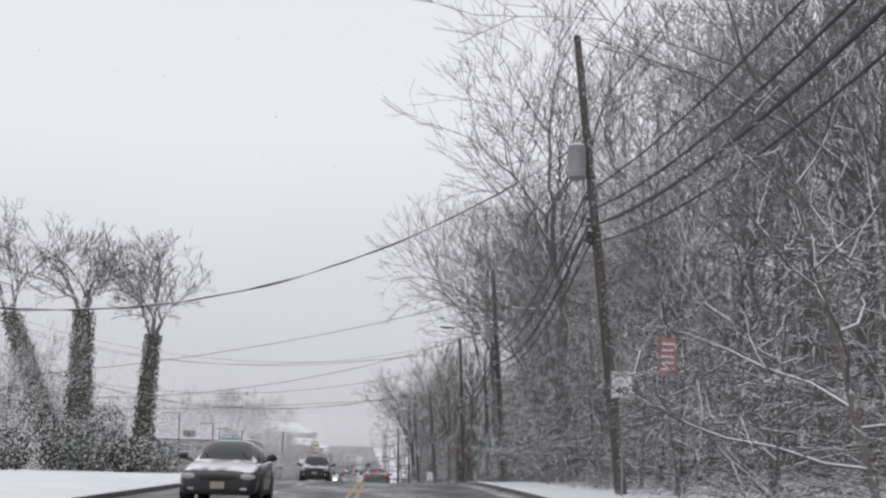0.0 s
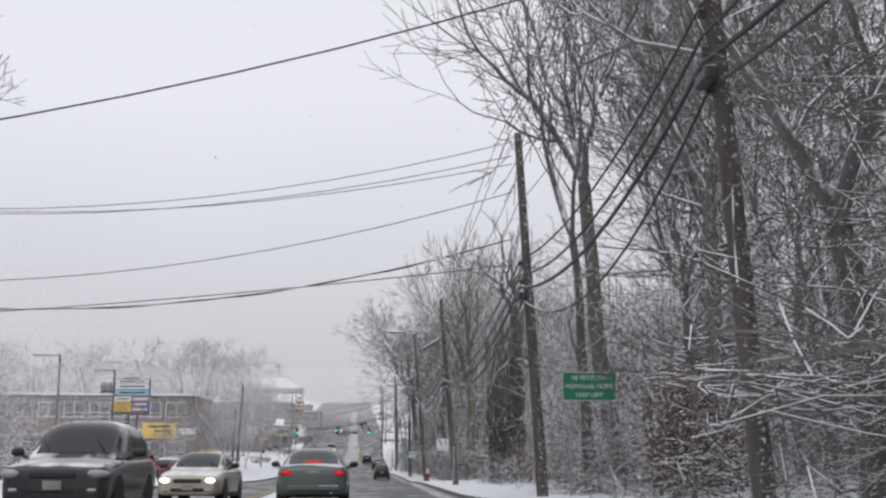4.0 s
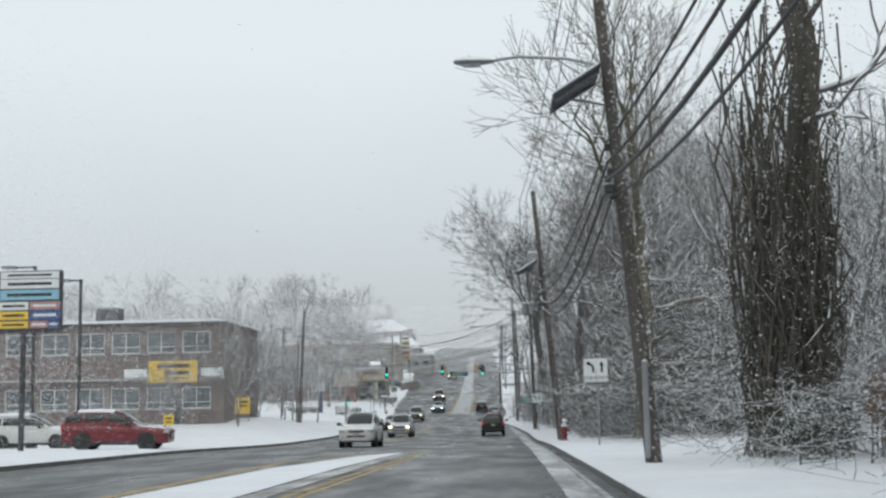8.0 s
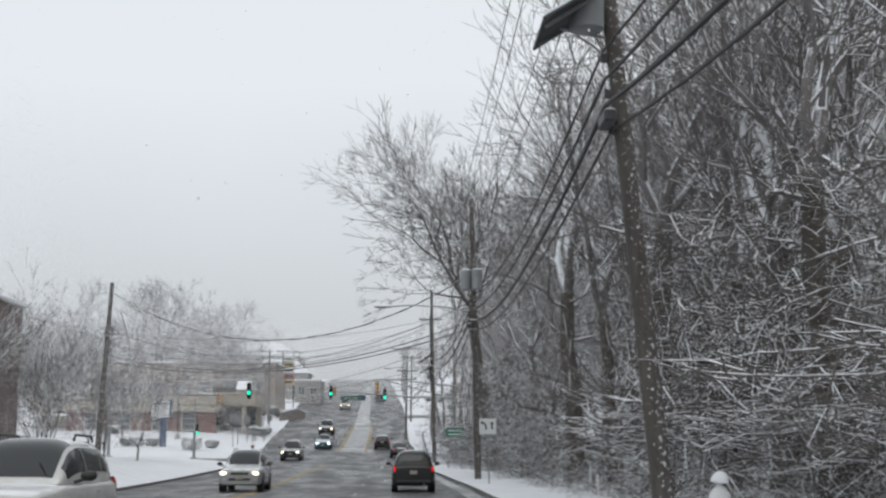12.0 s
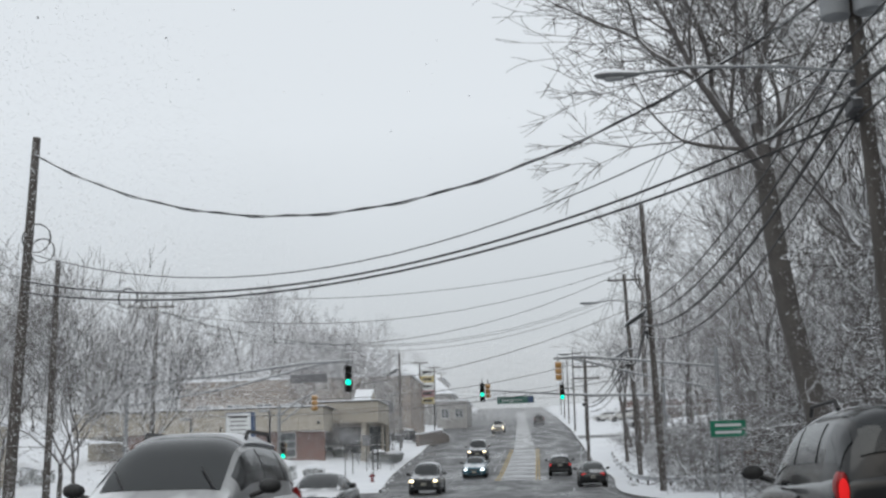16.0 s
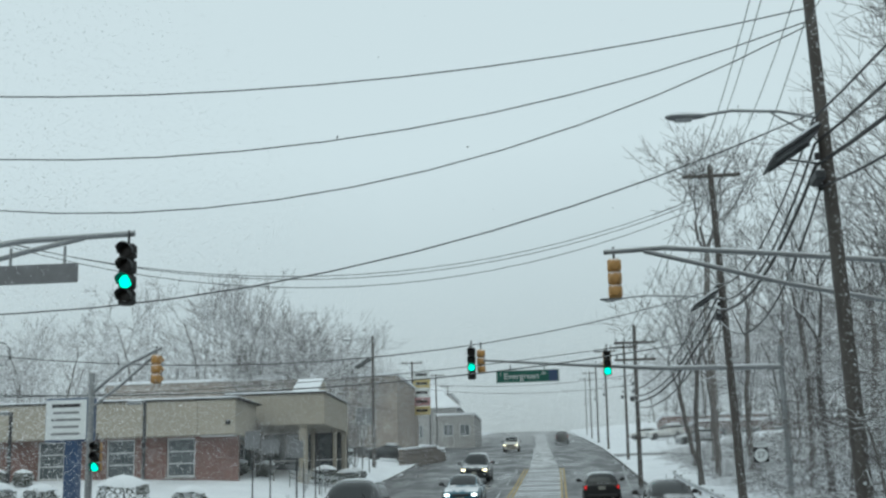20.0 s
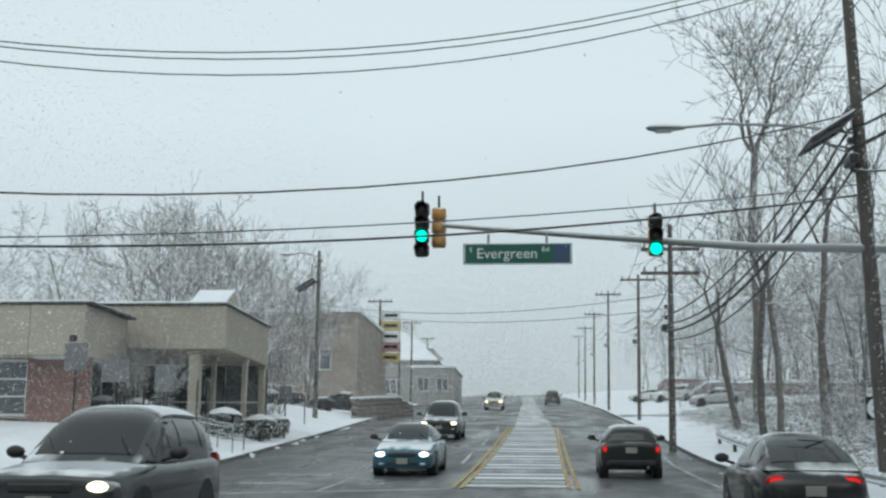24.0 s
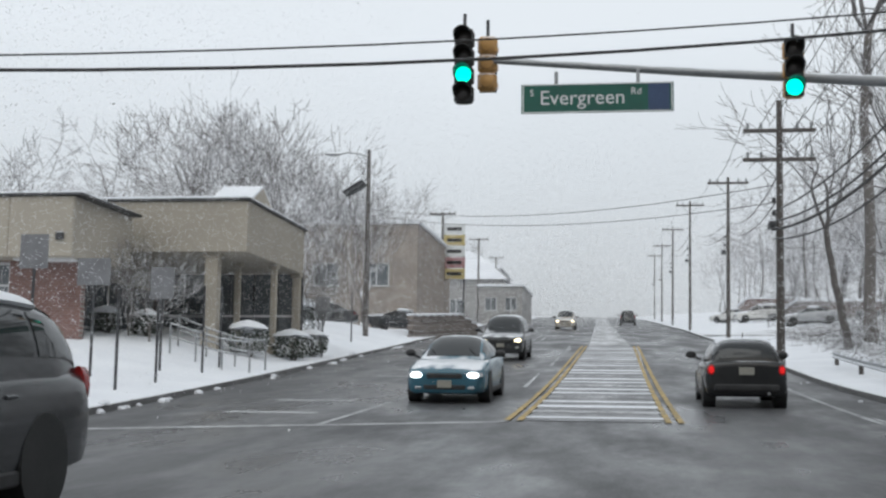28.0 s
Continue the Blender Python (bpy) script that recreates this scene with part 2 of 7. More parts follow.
SIGNRED = material("faded_red_sheet", (0.36, 0.17, 0.18), 0.6, second=(0.42, 0.27, 0.28), scale=3, bump=0)
SIGNYELLOW = material("yellow_sign_sheet", (0.80, 0.55, 0.06), 0.5, second=(0.68, 0.45, 0.07), scale=2, bump=0)
FADEDYELLOW = material("faded_yellow_sheet", (0.55, 0.45, 0.20), 0.6, second=(0.45, 0.38, 0.2), scale=2, bump=0)
SIGNBLUE = material("blue_sign_sheet", (0.07, 0.13, 0.32), 0.5, second=(0.06, 0.1, 0.25), scale=2, bump=0)
SKYBLUE = material("pale_blue_sheet", (0.28, 0.50, 0.62), 0.5, second=(0.22, 0.42, 0.55), scale=2, bump=0)
SIGNBACK = material("grey_sign_back", (0.22, 0.225, 0.235), 0.55, 0.3, second=(0.17, 0.17, 0.18), scale=3, bump=0.05)
AMBER = material("amber_signal_housing", (0.52, 0.29, 0.09), 0.5, second=(0.42, 0.24, 0.09), scale=3, bump=0.05, snow=0.6, snow_low=0.6)
SIGNALBLACK = material("black_signal_face", (0.02, 0.022, 0.022), 0.6, second=(0.035, 0.035, 0.035), bump=0)
DARKLENS = material("unlit_lens", (0.035, 0.03, 0.028), 0.25, bump=0)
GREENLAMP = material("green_signal_light", (0.02, 0.95, 0.62), emit=1.6)
REDLAMP = material("red_tail_light", (0.70, 0.012, 0.014), emit=0.62)
REDLENS = material("red_tail_lens", (0.40, 0.02, 0.02), 0.25, bump=0)
WARMLAMP = material("warm_headlight", (1.0, 0.80, 0.50), emit=5.0)
COLDLAMP = material("white_headlight", (0.92, 0.97, 1.0), emit=5.0)
CLEARLENS = material("clear_headlight_lens", (0.5, 0.52, 0.54), 0.15, bump=0)
SLATEBLUE = material("slate_blue_sheet", (0.05, 0.085, 0.17), 0.5, second=(0.035, 0.06, 0.12), scale=2, bump=0)
WINDOW = material("dark_window_glass", (0.10, 0.115, 0.125), 0.08, second=(0.16, 0.175, 0.185), scale=0.8, fine=4, bump=0, spec=0.6)
CARGLASS = material("car_glass", (0.010, 0.013, 0.014), 0.05, second=(0.016, 0.019, 0.021), scale=2, bump=0, spec=0.5)
TYRE = material("tyre_rubber", (0.022, 0.022, 0.022), 0.85, second=(0.05, 0.05, 0.05), scale=6, bump=0.2)
RIM = material("wheel_alloy", (0.30, 0.31, 0.32), 0.4, 0.7, second=(0.16, 0.165, 0.17), scale=6, bump=0)
TRIM = material("black_plastic_trim", (0.02, 0.02, 0.021), 0.6, second=(0.045, 0.045, 0.046), scale=5, bump=0.1)
PLATE = material("number_plate", (0.36, 0.35, 0.30), 0.5, second=(0.25, 0.245, 0.22), bump=0)


def paint(name, c, rough=0.2, snow=0.9, low=0.88):
    return material(name, c, rough, 0.0, second=tuple(v * 0.8 + 0.010 for v in c), scale=1.2, fine=9, amount=0.5, bump=0, spec=0.4, snow=snow, snow_low=low, coat=0.2)


# ---------------------------------------------------------------- building blocks
class Geo:
    """Points and faces of one mesh."""

    def __init__(self):
        self.v, self.f, self.smooth = [], [], False

    def add(self, pts, faces):
        k = len(self.v)
        self.v += [tuple(p) for p in pts]
        self.f += [tuple(i + k for i in f) for f in faces]
        return self

    def box(self, x, y, z, sx, sy, sz, c=0.0, rz=0.0, m=None):
        """A box about its centre; c: width of the chamfer along all edges."""
        hx, hy, hz = sx / 2, sy / 2, sz / 2
        c = min(c, hx * 0.9, hy * 0.9, hz * 0.9)
        if c <= 0:
            pts = [(a * hx, b * hy, d * hz) for d in (-1, 1) for b in (-1, 1) for a in (-1, 1)]
            faces = [(0, 2, 3, 1), (4, 5, 7, 6), (0, 1, 5, 4), (2, 6, 7, 3), (0, 4, 6, 2), (1, 3, 7, 5)]
        else:
            ring = [(hx - c, -hy), (hx, -hy + c), (hx, hy - c), (hx - c, hy), (-hx + c, hy), (-hx, hy - c), (-hx, -hy + c), (-hx + c, -hy)]
            small = [(a * (hx - c) / hx, b * (hy - c) / hy) for a, b in ring]
            pts = [(a, b, -hz) for a, b in small] + [(a, b, -hz + c) for a, b in ring] + [(a, b, hz - c) for a, b in ring] + [(a, b, hz) for a, b in small]
            faces = [tuple(range(7, -1, -1)), tuple(range(24, 32))]
            faces += [(r * 8 + i, r * 8 + (i + 1) % 8, r * 8 + 8 + (i + 1) % 8, r * 8 + 8 + i) for r in range(3) for i in range(8)]
        t = Matrix.Translation((x, y, z)) @ Matrix.Rotation(rz, 4, "Z")
        t = m @ t if m else t
        return self.add([t @ Vector(p) for p in pts], faces)

    def tube(self, pts, radii, sides=6, caps=True):
        """A tube along points; radii: one number or one a point."""
        pts = [Vector(p) for p in pts]
        if not hasattr(radii, "__len__"):
            radii = [radii] * len(pts)
        k = len(self.v)
        for i, p in enumerate(pts):
            d = (pts[min(i + 1, len(pts) - 1)] - pts[max(i - 1, 0)])
            d = d.normalized() if d.length > 1e-9 else Vector((0, 0, 1))
            ref = Vector((0, 0, 1)) if abs(d.z) < 0.9 else Vector((1, 0, 0))
            a = d.cross(ref).normalized()
            b = d.cross(a)
            for s in range(sides):
                w = 2 * math.pi * s / sides
                q = p + (a * math.cos(w) + b * math.sin(w)) * radii[i]
                self.v.append((q.x, q.y, q.z))
        for i in range(len(pts) - 1):
            for s in range(sides):
                s2 = (s + 1) % sides
                self.f.append((k + i * sides + s, k + i * sides + s2, k + (i + 1) * sides + s2, k + (i + 1) * sides + s))
        if caps and sides > 3:
            self.f.append(tuple(range(k + sides - 1, k - 1, -1)))
            self.f.append(tuple(range(k + (len(pts) - 1) * sides, k + len(pts) * sides)))
        return self

    def loft(self, rings, close=True, caps=True):
        k, n = len(self.v), len(rings[0])
        for r in rings:
            self.v += [tuple(p) for p in r]
        for i in range(len(rings) - 1):
            for s in range(n if close else n - 1):
                s2 = (s + 1) % n
                self.f.append((k + i * n + s, k + i * n + s2, k + (i + 1) * n + s2, k + (i + 1) * n + s))
        if caps:
            self.f.append(tuple(range(k + n - 1, k - 1, -1)))
            self.f.append(tuple(range(k + (len(rings) - 1) * n, k + len(rings) * n)))
        return self

    def quad(self, a, b, c, d):
        return self.add([a, b, c, d], [(0, 1, 2, 3)])

    def data(self, name, mat, smooth=False):
        me = bpy.data.meshes.new(name)
        me.from_pydata(self.v, [], self.f)
        me.materials.append(mat)
        me.update()
        if smooth:
            me.polygons.foreach_set("use_smooth", [True] * len(me.polygons))
            me.set_sharp_from_angle(angle=radians(42))
        return me


def part(name, geo, mat, parent=None, label="", smooth=False, at=None):
    """One mesh under a thing or a part."""
    ob = new(name, geo if isinstance(geo, bpy.types.Mesh) else geo.data(name, mat, smooth))
    if parent:
        ob.parent = parent
    if at:
        ob.matrix_basis = at
    if label:
        ob["label"] = label
    return ob


def thing(name, m, label, category, group="", kind=""):
    ob = new(name)
    ob.matrix_basis = m
    return tagged(ob, label, category, group, kind)


def solid(name, geo, mat, label, category, group="", kind="", smooth=False, m=None):
    """A thing that is one mesh."""
    ob = part(name, geo, mat, None, "", smooth, m)
    return tagged(ob, label, category, group, kind)


def lettering(text, size, mat, parent, m, name="lettering"):
    c = bpy.data.curves.new(name, "FONT")
    c.body, c.size, c.align_x, c.align_y, c.extrude = text, size, "CENTER", "CENTER", 0.003
    c.resolution_u = 3
    tmp = bpy.data.objects.new(name, c)
    scene.collection.objects.link(tmp)
    me = bpy.data.meshes.new_from_object(tmp.evaluated_get(bpy.context.evaluated_depsgraph_get()))
    bpy.data.objects.remove(tmp)
    me.materials.clear()
    me.materials.append(mat)
    return part(name, me, mat, parent, at=m)


FACE = Matrix.Rotation(radians(90), 4, "X")     # stands flat writing up, facing -y


# ---------------------------------------------------------------- the lie of the land
PROFILE = [(-400, -12), (-180, -7.6), (-54, -3.2), (-4, -1.55), (30, -0.32), (45, 0.2), (62, 0.72), (81, 0.76), (103, 0.33), (130, 0.1), (155, -0.16), (168, -0.42),
           (180, -0.62), (200, -0.74), (216, -0.7), (236, -0.52), (251, -0.38), (257, -0.30), (264, -0.12), (272, 0.20), (279, 0.57), (287, 1.06), (297, 1.80), (322, 3.85), (460, 14.2), (640, 27.0), (760, 31.0), (3000, 34.0)]
LEFT = [(-400, -5.6), (60, -5.6), (90, -7.6), (128, -9.8), (262, -10.4), (273, -11.4), (283, -12.4), (297, -13.1), (318, -13.4), (348, -14.8), (382, -16.8), (460, -20.0), (3000, -66)]
RIGHT = [(-400, 5.7), (205, 5.6), (228, 4.7), (248, 3.2), (262, 3.2), (271, 3.7), (280, 4.1), (287, 3.4), (320, 3.2), (372, 3.0), (460, 1.2), (3000, -42)]


def along(table, y):
    for (a, p), (b, q) in zip(table, table[1:]):
        if y <= b:
            s = (y - a) / (b - a)
            return p + (q - p) * s
    return table[-1][1]


def road_z(y):
    return sum(along(PROFILE, y + d) for d in (-5, -2.5, 0, 2.5, 5)) / 5


def left_x(y):
    return sum(along(LEFT, y + d) for d in (-6, -3, 0, 3, 6)) / 5


def right_x(y):
    return sum(along(RIGHT, y + d) for d in (-6, -3, 0, 3, 6)) / 5


SIDE = (253.5, 268.5)          # the crossing street
DRIVE = (339.0, 352.0)         # the car park entrance up the hill


def ground_z(x, y):
    z = road_z(y)
    if left_x(y) < x < right_x(y):
        return z
    if (x < 0 and SIDE[0] < y < SIDE[1]) or (x > 0 and DRIVE[0] < y < DRIVE[1]):
        return z + 0.01
    far = (left_x(y) - x) if x < 0 else (x - right_x(y))
    lift = 0.14 + 0.10 * min(1, far / 2) * (0.5 + noise.noise((x * 0.35, y * 0.35, 0)))
    if x > 0:
        lift += 0.9 * max(0, min(1, (far - 3) / 12)) + 2.5 * max(0, min(1, (far - 15) / 40))
    elif y > 262:
        lift += 0.5 * max(0, min(1, (far - 2) / 10)) + 0.8 * max(0, min(1, (far - 1.2) / 3.5)) * max(0, min(1, (y - 284) / 10, (345 - y) / 15))
    elif y > 170:
        lift += (0.5 + 1.0 * math.exp(-((y - 212) / 12) ** 2)) * max(0, min(1, (far - 1.5) / 5)) * min(1, (y - 170) / 20)
    return z + lift


ys = [-400, -300, -200, -140, -100, -70, -50, -40] + [-34 + 2 * i for i in range(18)] + [2 + 1.5 * i for i in range(166)]
ys += [250.5, 252, 253.2, 253.5, 254.5, 257, 260, 263, 266, 267.5, 268.5, 268.8, 270] + [271.5 + 1.5 * i for i in range(46)]
ys += [338.9, 339.1, 351.9, 352.1] + [342 + 4 * i for i in range(30)] + [470, 500, 540, 580, 620, 660, 700, 760, 900, 1200, 1800, 3000]
ys = sorted(set(round(y, 2) for y in ys))


def strip(name, xs_of, ys_of, z_of, mat, label="", category="", kind="structure", parent=None):
    g = Geo()
    rows = [[(x, y, z_of(x, y)) for x in xs_of(y)] for y in ys_of]
    g.loft(rows, close=False, caps=False)
    g.f = [f[::-1] for f in g.f]
    ob = part(name, g, mat, parent, smooth=True)
    return tagged(ob, label, category, "", kind)


def ground_columns(y):
    l, r = left_x(y), right_x(y)
    offs = [0.16, 0.6, 1.2, 2, 3, 4, 5.5, 7, 9, 12, 16, 21, 28, 38, 55, 90, 160, 320, 700, 1500]
    return [l - o for o in reversed(offs)] + [l - 0.15, l + 0.05, r - 0.05, r + 0.15] + [r + o for o in offs]


def sheet_z(x, y):
    l, r = left_x(y), right_x(y)
    if l - 0.155 < x < r + 0.155:
        return road_z(y) - 0.25
    return ground_z(x, y) - (0.03 if x < 0 and SIDE[0] <= y <= SIDE[1] else 0)


strip("ground", ground_columns, ys, sheet_z, SNOW, "ground under fresh snow with low uneven drifts", "ground")
strip("road", lambda y: [left_x(y) + (right_x(y) - left_x(y)) * k / 12 for k in range(13)], ys,
      lambda x, y: road_z(y) + 0.0, ASPHALT, "wet dark grey asphalt road with thin slush", "road")
side_rows = [253.6 + 1.15 * i for i in range(13)]
strip("road_side_west", lambda y: [-90 + (left_x(y) + 89.99) * k / 20 for k in range(21)], side_rows, lambda x, y: road_z(y) + 0.004, ASPHALT, "wet asphalt side street at the crossing", "road")
strip("driveway", lambda y: [right_x(y) + 0.01 + (34 - right_x(y)) * k / 12 for k in range(13)], [339.2 + 1.4 * i for i in range(10)], lambda x, y: road_z(y) + 0.03, ASPHALT, "wet asphalt car park entrance", "driveway")
near = [y for y in ys if -34 <= y <= 460]
for side, edge, sgn in (("west", left_x, -1), ("east", right_x, 1)):
    for a, b in ((-34, SIDE[0]), (SIDE[1], 460)) if side == "west" else ((-34, 460),):
        rows = [y for y in near if a <= y <= b]
        g = Geo()
        g.loft([[(edge(y), y, road_z(y) - 0.05), (edge(y), y, road_z(y) + 0.13), (edge(y) + sgn * 0.03, y, road_z(y) + 0.15), (edge(y) + sgn * 0.16, y, road_z(y) + 0.15), (edge(y) + sgn * 0.16, y, road_z(y) - 0.05)] for y in rows], close=True)
        solid("kerb_" + side, g, WETKERB, "grey concrete kerb half hidden by snow", "kerb", kind="structure")

# ---------------------------------------------------------------- road markings


def line(name, pts, width, mat, label, lift=0.006, category="road marking"):
    """A painted or snowy band along points (x, y), draped on the road; width: one number or one a point."""
    rows = []
    for i in range(len(pts) - 1):
        (x0, y0), (x1, y1) = pts[i], pts[i + 1]
        n = max(1, int(math.hypot(x1 - x0, y1 - y0) / 2.5))
        w0, w1 = (width[i], width[i + 1]) if hasattr(width, "__len__") else (width, width)
        for k in range(n + (i == len(pts) - 2)):
            s = k / n
            rows.append((x0 + (x1 - x0) * s, y0 + (y1 - y0) * s, w0 + (w1 - w0) * s))
    g, ring = Geo(), []
    for i, (x, y, w) in enumerate(rows):
        a, b = rows[max(i - 1, 0)], rows[min(i + 1, len(rows) - 1)]
        d = Vector((b[0] - a[0], b[1] - a[1], 0)).normalized()
        nx, ny = d.y * w / 2, -d.x * w / 2
        ring.append([(x - nx, y - ny, road_z(y - ny) + lift), (x + nx, y + ny, road_z(y + ny) + lift)])
    g.loft(ring, close=False, caps=False)
    g.f = [f[::-1] for f in g.f]
    return solid(name, g, mat, label, category, kind="structure")


def hill_x(x, y):
    return x - 0.021 * max(0, y - 313)


Y_LABEL = "double yellow centre line on wet asphalt"
for off in (-0.13, 0.13):
    line("road_marking", [(0.1 + off, -60), (0.1 + off, 98), (0.4 + off, 120), (0.85 + off, 148)], 0.11, YELLOW, Y_LABEL)
    line("road_marking", [(-4.0 + off, 186), (-4.0 + off, 252)], 0.11, YELLOW, Y_LABEL)
line("road_marking", [(-2.75, 118), (-2.75, 140), (-2.0, 145), (-0.6, 150), (0.8, 150.5)], 0.22, YELLOW, "yellow edge of the painted median")
line("road_marking", [(-2.2, 100), (-2.75, 118)], 0.22, YELLOW, "yellow edge of the painted median")
line("snow_strip", [(-1.3, 98), (-1.45, 118), (-1.25, 134), (-0.6, 144), (0.0, 148)], [0.7, 2.0, 1.8, 1.1, 0.3], SNOW, "fresh snow lying on the painted median", 0.03, "snow")
line("snow_strip", [(-1.0, 98), (-1.2, 118), (-0.9, 136), (0.2, 148)], [0.9, 2.4, 2.2, 0.3], SLUSH, "snow lying on the painted median", 0.012, "snow")
for i in range(10):
    y = 112 + i * 4
    w = 2.5 if y < 134 else 2.5 * (152 - y) / 18
    x = 0.35 + 0.45 * (y - 118) / 30
    line("road_marking", [(x, y), (x - w, y - w * 0.55)], 0.18, YELLOW, "slanted yellow hatch bar on the median", 0.018)
line("road_marking", [(5.3, -60), (5.3, 205), (4.4, 228), (2.95, 250), (2.85, 258), (2.66, 266.4)], 0.12, ROADWHITE, "white edge line beside the snowy verge")
line("road_marking", [(2.66, 266.4), (2.4, 274), (2.15, 290), (2.5, 306), (3.0, 322)], 0.12, ROADWHITE, "white edge line beside the snowy verge")
for y in range(185, 250, 12):
    line("road_marking", [(0.4, y), (0.4, y + 3.2)], 0.11, ROADWHITE, "white dashed lane line")
for y in range(140, 250, 12):
    line("road_marking", [(-6.8, y), (-6.8, y + 3.2)], 0.11, ROADWHITE, "white dashed lane line")
line("road_marking", [(-7.25, 276.7), (-7.2, 300)], 0.12, ROADWHITE, "white lane line before the stop line")
for y in range(308, 404, 12):
    line("road_marking", [(hill_x(-7.2, y), y), (hill_x(-7.2, y + 3), y + 3)], 0.11, ROADWHITE, "white dashed lane line")
line("road_marking", [(-10.8, 275.0), (-4.15, 278.3)], 0.35, ROADWHITE, "white stop line across the oncoming lanes")
line("road_marking", [(-3.7, 251.0), (2.6, 250.4)], 0.35, ROADWHITE, "white stop line before the crossing")
line("snow_strip", [(-2.7, 278.6), (-2.75, 300), (-2.9, 322)], [2.4, 2.4, 2.2], GREYSLUSH, "slushy snow on the hatched median", 0.012, "snow")
line("snow_strip", [(-2.9, 322), (hill_x(-2.7, 360), 360), (hill_x(-2.7, 395), 395), (hill_x(-2.7, 520), 520)], [2.2, 2.0, 1.8, 1.8], SLUSH, "snow on the median higher up the hill", 0.012, "snow")
for i in range(26):
    y = 279.4 + i * 1.65
    line("road_marking", [(-3.95, y), (-1.45, y)], 0.45 + 0.4 * ((i * 7) % 5) / 5, SLUSH if i % 3 == 1 else SNOW, "snowy white hatch bar on the median", 0.02)
for x0, x1 in ((-4.1, -4.2), (-1.28, -1.55)):
    for off in (-0.11, 0.11):
        line("road_marking", [(x0 + off, 278.4), (x1 + off, 322)], 0.11, YELLOW, "yellow edge of the hatched median", 0.024)
for x, y in ((-9.0, 283.7), (-8.9, 279.8), (-8.9, 294.8), (-9.0, 298.5)):
    line("road_marking", [(x - 0.9, y), (x + 0.9, y)], [0.5, 0.5], ROADWHITE, "worn white lane word faint with slush")
for i in range(30):
    y = 4 + i * 15 + random.uniform(-4, 4)
    x = random.choice((-7.2, -4.8, 2.6, 4.0, 0.9)) if y > 130 else random.choice((-4.4, -2.2, 1.4, 3.4))
    line("slush_streak", [(x, y), (x + random.uniform(-0.2, 0.2), y + random.uniform(3, 9))], [random.uniform(0.1, 0.3), 0.05], SLUSH, "thin streak of slush along a wheel track", 0.009, "slush")
line("slush_streak", [(4.9, -40), (5.0, 200), (4.2, 232)], 0.5, SLUSH, "slush along the road edge", 0.005, "slush")


# ---------------------------------------------------------------- trees
def tree_mesh(seed, height, trunk_r, spread=0.55, levels=4, lean=(0, 0), first=0.35, kids=(9, 6, 6, 5), droop=0.0, twig=0.012, upright=0.5, one_side=None, wob=0.25):
    """A bare tree: a tapered trunk, and limbs that fork down to fine twigs."""
    rnd = random.Random(seed)
    trunk, crown = Geo(), Geo()

    def grow(p, d, length, r, level):
        n = (7, 5, 4, 2, 1)[level]
        pts, dirs = [p.copy()], [d.copy()]
        q, e = p.copy(), d.copy()
        for i in range(n):
            e = (e + Vector((rnd.gauss(0, 1), rnd.gauss(0, 1), rnd.gauss(0, 0.7))) * wob * (0.35 if level == 0 else 0.8) + Vector((0, 0, (upright - droop * level) * 0.12))).normalized()
            q = q + e * length / n
            pts.append(q.copy())
            dirs.append(e.copy())
        tip = max(twig * 0.6, r * (0.35 if level == 0 else 0.3))
        radii = [r + (tip - r) * i / n for i in range(n + 1)]
        if level == 0:
            radii[0] *= 1.5
        (trunk if level == 0 else crown).tube(pts, radii, (9, 6, 5, 3, 3)[level], caps=level == 0)
        if level >= levels:
            return
        m = kids[level]
        for k in range(m):
            s = (first if level == 0 else 0.25) + (1 - (first if level == 0 else 0.25)) * (k + rnd.random()) / m
            s = min(s, 0.99)
            i = int(s * n)
            f = s * n - i
            base = pts[i].lerp(pts[min(i + 1, n)], f)
            a = rnd.uniform(0, 2 * math.pi) if level else k * 2.4 + rnd.uniform(-0.5, 0.5)
            side = Vector((math.cos(a), math.sin(a), 0))
            if one_side is not None and level < 2:
                side = (side + Vector((math.cos(one_side), math.sin(one_side), 0)) * 1.3).normalized()
            ax = dirs[i]
            out = (side - ax * side.dot(ax))
            out = out.normalized() if out.length > 0.1 else Vector((1, 0, 0))
            open_ = rnd.uniform(0.55, 1.1) * spread * 1.5
            dd = (ax * math.cos(open_) + out * math.sin(open_)).normalized()
            ll = length * rnd.uniform(0.38, 0.62) * (1.15 - 0.45 * s) * (1.25 if level == 0 else 1.1)
            rr = max(radii[i] * rnd.uniform(0.42, 0.62), twig)
            grow(base, dd, ll, rr if level < 2 else max(twig, rr * 0.8), level + 1)

    grow(Vector((0, 0, -0.3)), Vector((lean[0], lean[1], 1)).normalized(), height, trunk_r, 0)
    return trunk, crown


